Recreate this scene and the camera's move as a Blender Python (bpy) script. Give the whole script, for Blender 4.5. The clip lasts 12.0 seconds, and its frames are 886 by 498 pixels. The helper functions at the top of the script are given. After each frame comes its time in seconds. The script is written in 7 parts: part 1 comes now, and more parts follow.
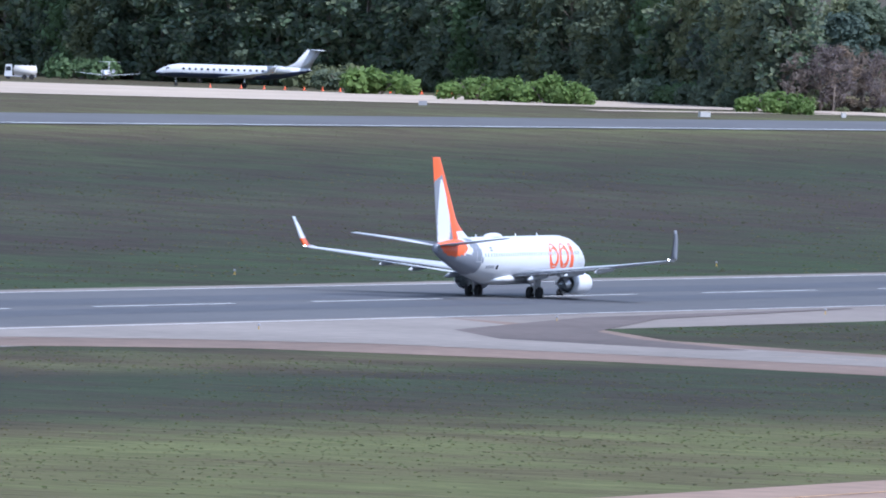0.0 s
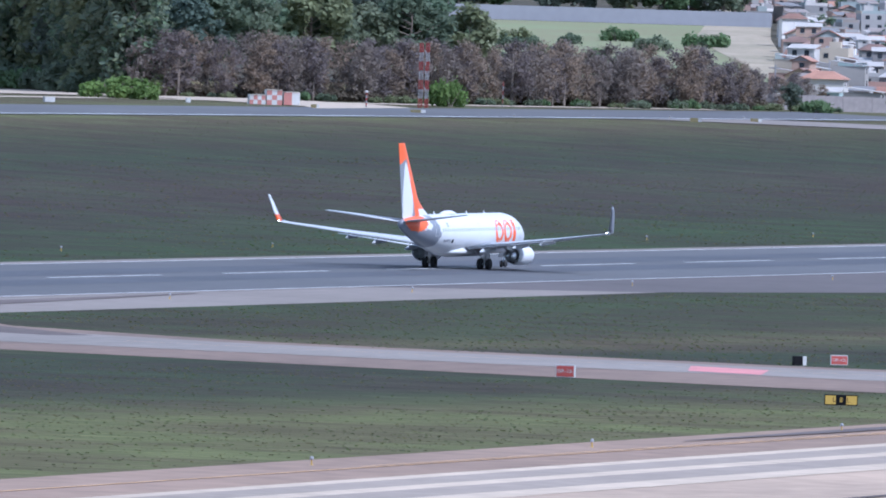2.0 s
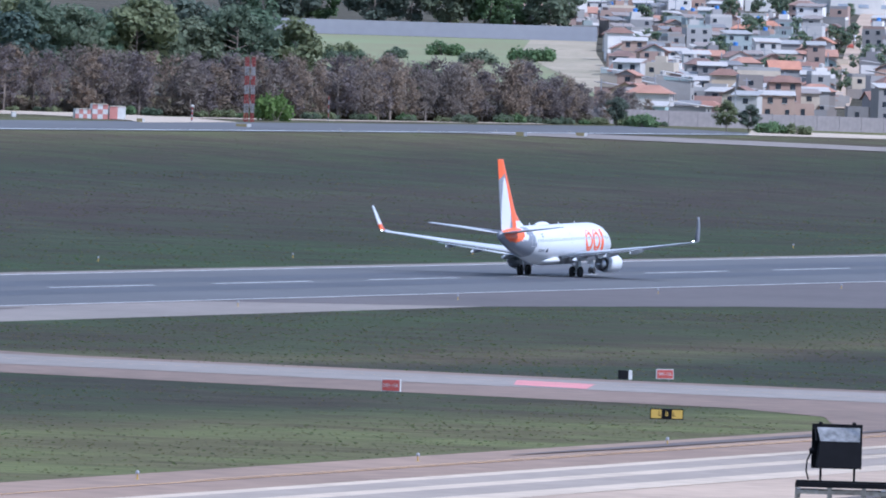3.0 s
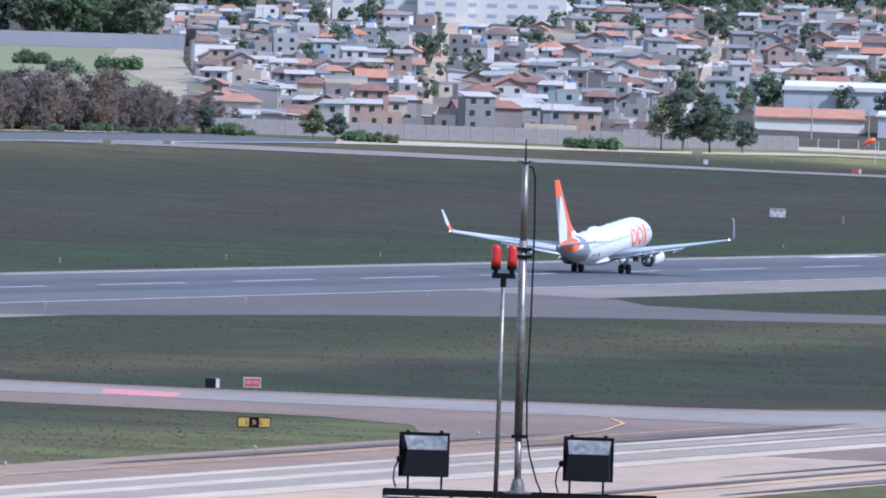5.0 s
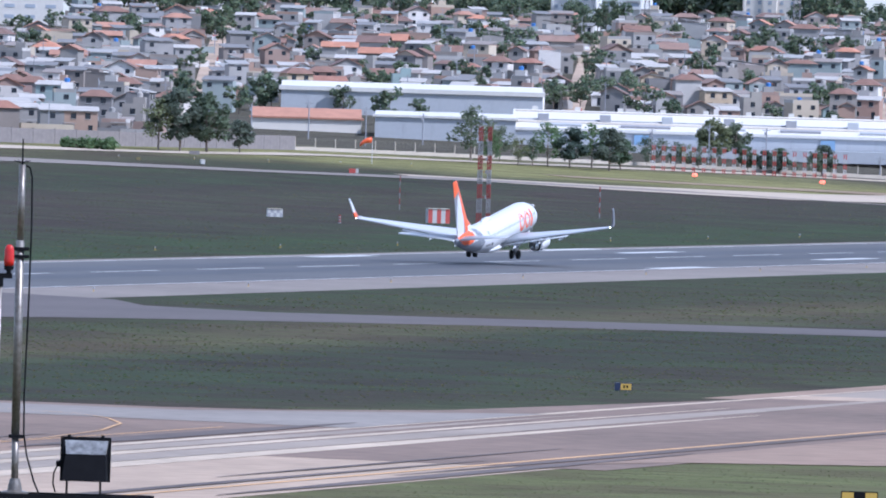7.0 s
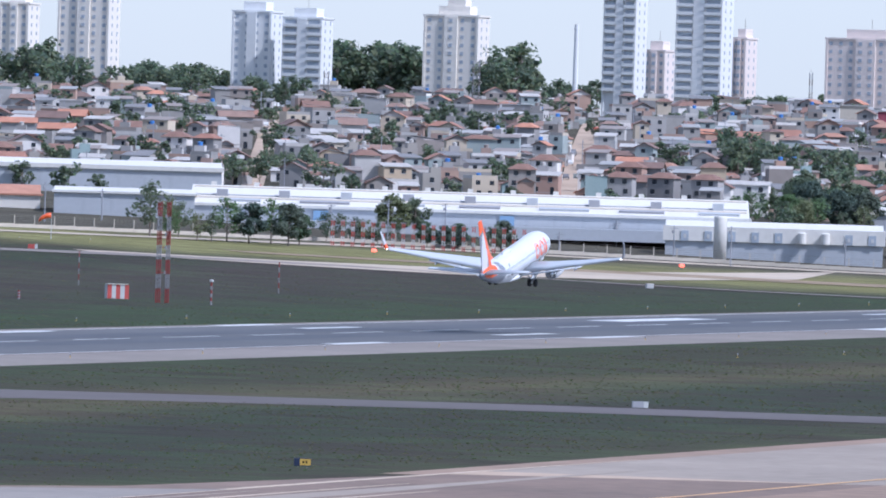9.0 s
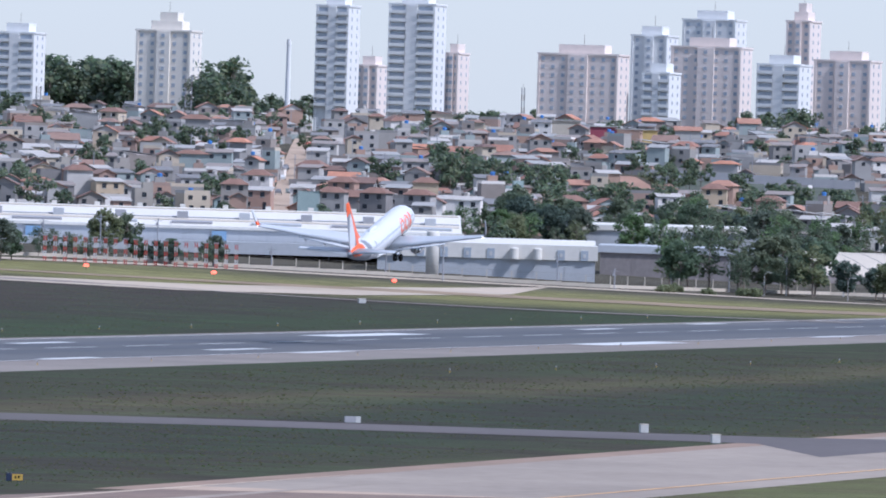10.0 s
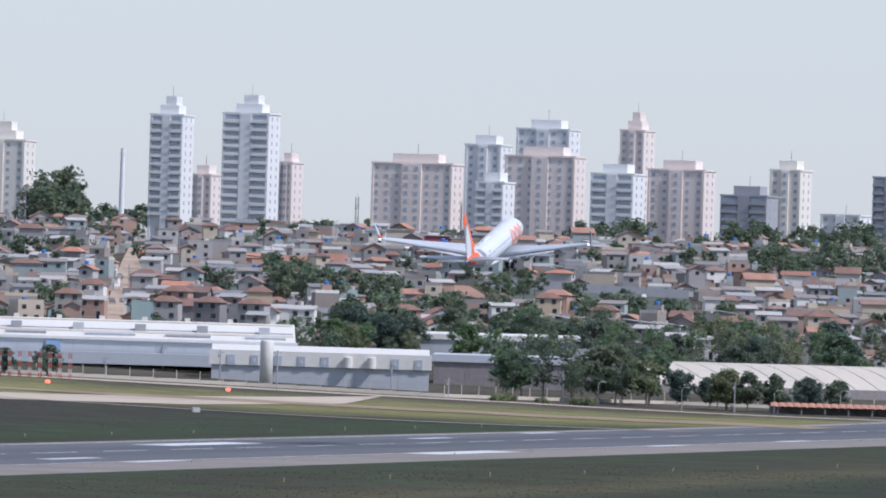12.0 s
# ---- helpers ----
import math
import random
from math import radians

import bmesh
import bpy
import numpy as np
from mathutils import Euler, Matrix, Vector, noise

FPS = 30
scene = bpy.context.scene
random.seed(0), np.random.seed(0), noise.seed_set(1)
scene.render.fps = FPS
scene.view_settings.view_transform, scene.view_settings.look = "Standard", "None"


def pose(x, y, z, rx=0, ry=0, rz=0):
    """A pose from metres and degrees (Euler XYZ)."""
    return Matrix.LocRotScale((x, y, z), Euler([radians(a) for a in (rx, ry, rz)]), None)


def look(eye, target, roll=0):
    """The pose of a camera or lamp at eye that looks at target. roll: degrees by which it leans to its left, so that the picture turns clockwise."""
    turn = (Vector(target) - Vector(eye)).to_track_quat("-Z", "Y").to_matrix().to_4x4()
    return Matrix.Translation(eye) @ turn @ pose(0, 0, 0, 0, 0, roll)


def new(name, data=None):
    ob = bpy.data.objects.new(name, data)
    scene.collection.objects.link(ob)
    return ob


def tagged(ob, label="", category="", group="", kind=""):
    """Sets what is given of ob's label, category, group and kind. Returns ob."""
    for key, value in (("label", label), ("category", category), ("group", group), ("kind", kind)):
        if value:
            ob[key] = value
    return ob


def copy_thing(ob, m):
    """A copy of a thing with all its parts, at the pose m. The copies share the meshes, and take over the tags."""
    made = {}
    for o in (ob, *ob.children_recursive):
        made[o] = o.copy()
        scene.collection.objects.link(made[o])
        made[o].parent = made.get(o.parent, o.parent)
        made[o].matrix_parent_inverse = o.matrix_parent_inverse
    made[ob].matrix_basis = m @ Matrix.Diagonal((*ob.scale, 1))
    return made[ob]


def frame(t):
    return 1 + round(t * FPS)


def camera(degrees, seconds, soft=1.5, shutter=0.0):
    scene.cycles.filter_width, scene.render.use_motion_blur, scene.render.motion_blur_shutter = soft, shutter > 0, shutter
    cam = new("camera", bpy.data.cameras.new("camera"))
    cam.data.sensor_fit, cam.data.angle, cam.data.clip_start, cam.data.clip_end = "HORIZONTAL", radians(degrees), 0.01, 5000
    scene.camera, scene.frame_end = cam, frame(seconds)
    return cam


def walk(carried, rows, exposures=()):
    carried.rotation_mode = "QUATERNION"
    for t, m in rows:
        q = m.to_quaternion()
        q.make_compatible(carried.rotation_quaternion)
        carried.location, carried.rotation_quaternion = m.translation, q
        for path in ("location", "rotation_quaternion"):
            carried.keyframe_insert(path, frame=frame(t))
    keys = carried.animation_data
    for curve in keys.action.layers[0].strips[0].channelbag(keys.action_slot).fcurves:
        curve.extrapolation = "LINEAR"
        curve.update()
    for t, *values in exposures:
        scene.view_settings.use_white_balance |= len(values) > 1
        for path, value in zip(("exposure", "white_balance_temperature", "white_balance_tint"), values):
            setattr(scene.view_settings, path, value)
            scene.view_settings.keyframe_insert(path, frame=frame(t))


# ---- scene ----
# The world: x runs along the runway, y to its left, z up; the airfield lies at z = 0.
EYE = Vector((0.0, 0.0, 24.80))
LEAN = 1.727


def aim(heading, tilt):
    h, e = radians(heading), radians(tilt)
    d = Vector((math.cos(h) * math.cos(e), -math.sin(h) * math.cos(e), math.sin(e)))
    return look(EYE, EYE + d * 1000, LEAN)


cam = camera(4.0224, 12.0, soft=1.9)
PAN = [
    (0.0, -23.435, -1.092), (0.2, -23.094, -1.155), (0.5, -22.414, -1.203), (1.0, -21.389, -1.151),
    (1.5, -20.738, -1.116), (2.0, -20.458, -1.071), (2.5, -20.033, -1.015), (2.7, -19.891, -1.002),
    (4.3, -18.479, -0.907), (4.5, -18.283, -0.901), (5.0, -17.796, -0.889), (5.5, -17.278, -0.883),
    (6.0, -16.705, -0.871), (6.5, -16.088, -0.844), (7.0, -15.513, -0.822), (7.2, -15.293, -0.808),
    (8.8, -14.27, -0.492), (9.0, -14.067, -0.436), (9.5, -13.308, -0.351), (10.0, -12.763, -0.329),
    (10.5, -12.515, -0.257), (11.0, -12.28, -0.104), (11.5, -12.153, 0.029), (12.0, -12.024, 0.189),
]
walk(cam, [(t, aim(h, e)) for t, h, e in PAN], exposures=[(0, 1.28, 5080, 15), (2.5, 1.14, 4900, 15), (6, 1.15, 5000, 16), (9.5, 0.98, 5120, 16), (10.5, 0.88, 5250, 16), (12, 0.82, 5450, 15)])

# ---- world and sun ----
SUN = Vector((-0.16, -0.66, 0.72)).normalized()
world = bpy.data.worlds.new("sky")
scene.world = world
world.use_nodes = True
wn = world.node_tree
sky = wn.nodes.new("ShaderNodeTexSky")
sky.sky_type, sky.sun_disc = "NISHITA", False
sky.sun_elevation = math.asin(SUN.z)
sky.sun_rotation = math.atan2(SUN.x, SUN.y)
sky.air_density, sky.dust_density, sky.altitude = 1.2, 0.6, 750
wn.nodes["Background"].inputs["Strength"].default_value = 0.1
veil = wn.nodes.new("ShaderNodeMix")  # high thin haze whitens the whole sky evenly
veil.data_type = "RGBA"
veil.inputs["Factor"].default_value = 0.7
veil.inputs[7].default_value = (2.75, 2.9, 3.1, 1)
wn.links.new(sky.outputs["Color"], veil.inputs[6])
wn.links.new(veil.outputs[2], wn.nodes["Background"].inputs["Color"])
sun = new("sun", bpy.data.lights.new("sun", "SUN"))
sun.data.energy, sun.data.angle, sun.data.color = 2.25, radians(4), (1.0, 0.91, 0.80)
sun.matrix_basis = look(SUN * 500, (0, 0, 0))


# ---- materials ----
def mat(name, base, rough=0.7, metal=0.0, var=0.15, scale=1.0, bump=0.0, base2=None, rand=None, emit=0.0, spec=0.5, island=False, coords="Object", leaf=False):
    """Principled surface with variation at two scales; base2 is the tone of its stains; rand: a list of tones, one per object or island."""
    m = bpy.data.materials.new(name)
    m.use_nodes = True
    nt = m.node_tree
    N, L = nt.nodes, nt.links
    p = N["Principled BSDF"]
    p.inputs["Roughness"].default_value, p.inputs["Metallic"].default_value = rough, metal
    p.inputs["Specular IOR Level"].default_value = spec
    if coords == "World":
        co = N.new("ShaderNodeNewGeometry").outputs["Position"]
    else:
        co = N.new("ShaderNodeTexCoord").outputs["Object"]
    big, fine = N.new("ShaderNodeTexNoise"), N.new("ShaderNodeTexNoise")
    for n, s, d in ((big, 0.6 * scale, 4), (fine, 9 * scale, 3)):
        n.inputs["Scale"].default_value, n.inputs["Detail"].default_value = s, d
        L.new(co, n.inputs["Vector"])
    add = N.new("ShaderNodeMath")
    add.operation = "MULTIPLY_ADD"
    add.inputs[1].default_value = 0.45
    L.new(fine.outputs["Fac"], add.inputs[0])
    half = N.new("ShaderNodeMath")
    half.operation = "MULTIPLY"
    half.inputs[1].default_value = 0.55
    L.new(big.outputs["Fac"], half.inputs[0])
    L.new(half.outputs[0], add.inputs[2])
    mix = N.new("ShaderNodeMix")
    mix.data_type = "RGBA"
    ramp = N.new("ShaderNodeMapRange")
    ramp.inputs["From Min"].default_value, ramp.inputs["From Max"].default_value = 0.3, 0.7
    L.new(add.outputs[0], ramp.inputs["Value"])
    L.new(ramp.outputs[0], mix.inputs["Factor"])
    lo = base2 or [c * (1 - var) for c in base]
    hi = [min(c * (1 + var), 0.95) for c in base]
    mix.inputs[6].default_value, mix.inputs[7].default_value = (*lo, 1), (*hi, 1)
    col = mix.outputs[2]
    if rand:
        cr = N.new("ShaderNodeValToRGB")
        cr.color_ramp.interpolation = "CONSTANT"
        while len(cr.color_ramp.elements) < len(rand):
            cr.color_ramp.elements.new(0.5)
        for i, c in enumerate(rand):
            cr.color_ramp.elements[i].position, cr.color_ramp.elements[i].color = i / len(rand), (*c, 1)
        src = N.new("ShaderNodeNewGeometry").outputs["Random Per Island"] if island else N.new("ShaderNodeObjectInfo").outputs["Random"]
        L.new(src, cr.inputs["Fac"])
        mul = N.new("ShaderNodeMix")
        mul.data_type, mul.blend_type = "RGBA", "MULTIPLY"
        mul.inputs["Factor"].default_value = 1
        L.new(cr.outputs["Color"], mul.inputs[6])
        L.new(col, mul.inputs[7])
        col = mul.outputs[2]
    L.new(col, p.inputs["Base Color"])
    if leaf:
        # thin leaves let part of the light through
        tl, ms = N.new("ShaderNodeBsdfTranslucent"), N.new("ShaderNodeMixShader")
        L.new(col, tl.inputs["Color"])
        ms.inputs[0].default_value = 0.5
        L.new(p.outputs[0], ms.inputs[1])
        L.new(tl.outputs[0], ms.inputs[2])
        L.new(ms.outputs[0], N["Material Output"].inputs["Surface"])
    if emit:
        L.new(col, p.inputs["Emission Color"])
        p.inputs["Emission Strength"].default_value = emit
    if bump:
        b = N.new("ShaderNodeBump")
        b.inputs["Strength"].default_value, b.inputs["Distance"].default_value = 0.6, bump
        L.new(add.outputs[0], b.inputs["Height"])
        L.new(b.outputs["Normal"], p.inputs["Normal"])
    return m


def grass_material():
    """Mown airfield grass, mottled: strips of green and dry growth, with sunlit and cloud-shaded bands in the colour.
    """
    m = bpy.data.materials.new("grass")
    m.use_nodes = True
    N, L = m.node_tree.nodes, m.node_tree.links
    p = N["Principled BSDF"]
    p.inputs["Roughness"].default_value, p.inputs["Specular IOR Level"].default_value = 0.95, 0.1
    pos = N.new("ShaderNodeNewGeometry").outputs["Position"]

    def noise_at(scale, detail, stretch=(1, 1, 1)):
        mp = N.new("ShaderNodeMapping")
        mp.inputs["Scale"].default_value = stretch
        L.new(pos, mp.inputs["Vector"])
        n = N.new("ShaderNodeTexNoise")
        n.inputs["Scale"].default_value, n.inputs["Detail"].default_value, n.inputs["Roughness"].default_value = scale, detail, 0.62
        L.new(mp.outputs[0], n.inputs["Vector"])
        return n.outputs["Fac"]

    def math_node(op, a, b=None, c=None):
        n = N.new("ShaderNodeMath")
        n.operation = op
        for i, v in enumerate((a, b, c)):
            if v is None:
                continue
            if isinstance(v, (int, float)):
                n.inputs[i].default_value = v
            else:
                L.new(v, n.inputs[i])
        return n.outputs[0]

    sep = N.new("ShaderNodeSeparateXYZ")
    L.new(pos, sep.inputs[0])
    wide, mid, fine = noise_at(0.012, 4, (0.6, 1.6, 1)), noise_at(1.0, 6, (0.07, 0.04, 1)), noise_at(1.0, 4, (1.1, 0.12, 1))
    blades = noise_at(1.0, 3, (2.6, 0.3, 1))
    near_end = N.new("ShaderNodeMapRange")  # the painted sunlit band beside the taxiway widens towards the near end
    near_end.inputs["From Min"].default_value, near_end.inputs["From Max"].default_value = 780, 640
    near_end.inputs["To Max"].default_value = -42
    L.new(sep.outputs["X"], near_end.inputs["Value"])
    far_side = N.new("ShaderNodeMapRange")  # past the link the painted sunlit band stops and the verge stays dark
    far_side.inputs["From Min"].default_value, far_side.inputs["From Max"].default_value = 800, 900
    far_side.inputs["To Max"].default_value = 45
    L.new(sep.outputs["X"], far_side.inputs["Value"])
    verge = math_node("MULTIPLY", far_side.outputs[0], math_node("LESS_THAN", sep.outputs["Y"], 395))
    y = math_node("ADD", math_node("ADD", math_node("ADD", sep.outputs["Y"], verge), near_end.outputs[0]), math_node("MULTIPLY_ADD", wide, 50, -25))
    strip = N.new("ShaderNodeMapRange")
    strip.inputs["From Min"].default_value, strip.inputs["From Max"].default_value = 180, 1000
    L.new(y, strip.inputs["Value"])
    cr = N.new("ShaderNodeValToRGB")
    # lighter bands stand for sun on the field, dark ones for cloud shade
    stops = [(0.0, FRESH_LIT), (0.10, FRESH_LIT), (0.13, OLIVE), (0.165, SHADED), (0.20, SHADED), (0.228, DRY_LIT), (0.25, OLIVE), (0.33, GREEN), (0.38, GREEN), (0.43, UMBER),
             (0.50, BROWN), (0.55, SHADED), (0.61, OLIVE), (0.665, DRY_LIT), (0.70, FRESH_LIT), (0.76, DRY_LIT), (1.0, DRY_LIT)]
    while len(cr.color_ramp.elements) < len(stops):
        cr.color_ramp.elements.new(0.5)
    for e, (at, c) in zip(cr.color_ramp.elements, stops):
        e.position, e.color = at, (*c, 1)
    L.new(strip.outputs[0], cr.inputs["Fac"])
    patch = N.new("ShaderNodeValToRGB")
    for e, (at, c) in zip(patch.color_ramp.elements, ((0.43, BROWN), (0.55, GREEN))):
        e.position, e.color = at, (*c, 1)
    L.new(mid, patch.inputs["Fac"])
    mx = N.new("ShaderNodeMix")
    mx.data_type = "RGBA"
    mx.inputs["Factor"].default_value = 0.5
    L.new(cr.outputs["Color"], mx.inputs[6])
    L.new(patch.outputs["Color"], mx.inputs[7])
    mul = N.new("ShaderNodeMix")
    mul.data_type, mul.blend_type = "RGBA", "MULTIPLY"
    mul.inputs["Factor"].default_value = 1
    g = math_node("ADD", math_node("MULTIPLY_ADD", fine, 2.2, -0.75), math_node("MULTIPLY", blades, 1.3))
    g2 = math_node("MULTIPLY", g, math_node("MULTIPLY_ADD", mid, 1.05, 0.11))
    cmb = N.new("ShaderNodeCombineColor")
    for i in range(3):
        L.new(g2, cmb.inputs[i])
    # past the runway's end a brighter tone paints sunlight on the grass
    far_end = N.new("ShaderNodeMapRange")
    far_end.inputs["From Min"].default_value, far_end.inputs["From Max"].default_value = 2320, 2420
    L.new(math_node("MULTIPLY_ADD", wide, 160, math_node("SUBTRACT", sep.outputs["X"], 80)), far_end.inputs["Value"])
    mx2 = N.new("ShaderNodeMix")
    mx2.data_type = "RGBA"
    L.new(far_end.outputs[0], mx2.inputs["Factor"])
    L.new(mx.outputs[2], mx2.inputs[6])
    mx2.inputs[7].default_value = (0.27, 0.255, 0.105, 1)
    town = N.new("ShaderNodeMapRange")  # trodden yards and banks between the houses
    town.inputs["From Min"].default_value, town.inputs["From Max"].default_value = 2500, 2580
    L.new(math_node("MULTIPLY_ADD", wide, 120, math_node("MULTIPLY_ADD", sep.outputs["Y"], 0.24, math_node("SUBTRACT", sep.outputs["X"], 210))), town.inputs["Value"])
    mx3 = N.new("ShaderNodeMix")
    mx3.data_type = "RGBA"
    L.new(town.outputs[0], mx3.inputs["Factor"])
    L.new(mx2.outputs[2], mx3.inputs[6])
    mx3.inputs[7].default_value = (0.125, 0.112, 0.082, 1)
    L.new(mx3.outputs[2], mul.inputs[6])
    L.new(cmb.outputs[0], mul.inputs[7])
    L.new(mul.outputs[2], p.inputs["Base Color"])
    b = N.new("ShaderNodeBump")
    b.inputs["Strength"].default_value, b.inputs["Distance"].default_value = 0.7, 0.12
    L.new(fine, b.inputs["Height"])
    L.new(b.outputs["Normal"], p.inputs["Normal"])
    return m


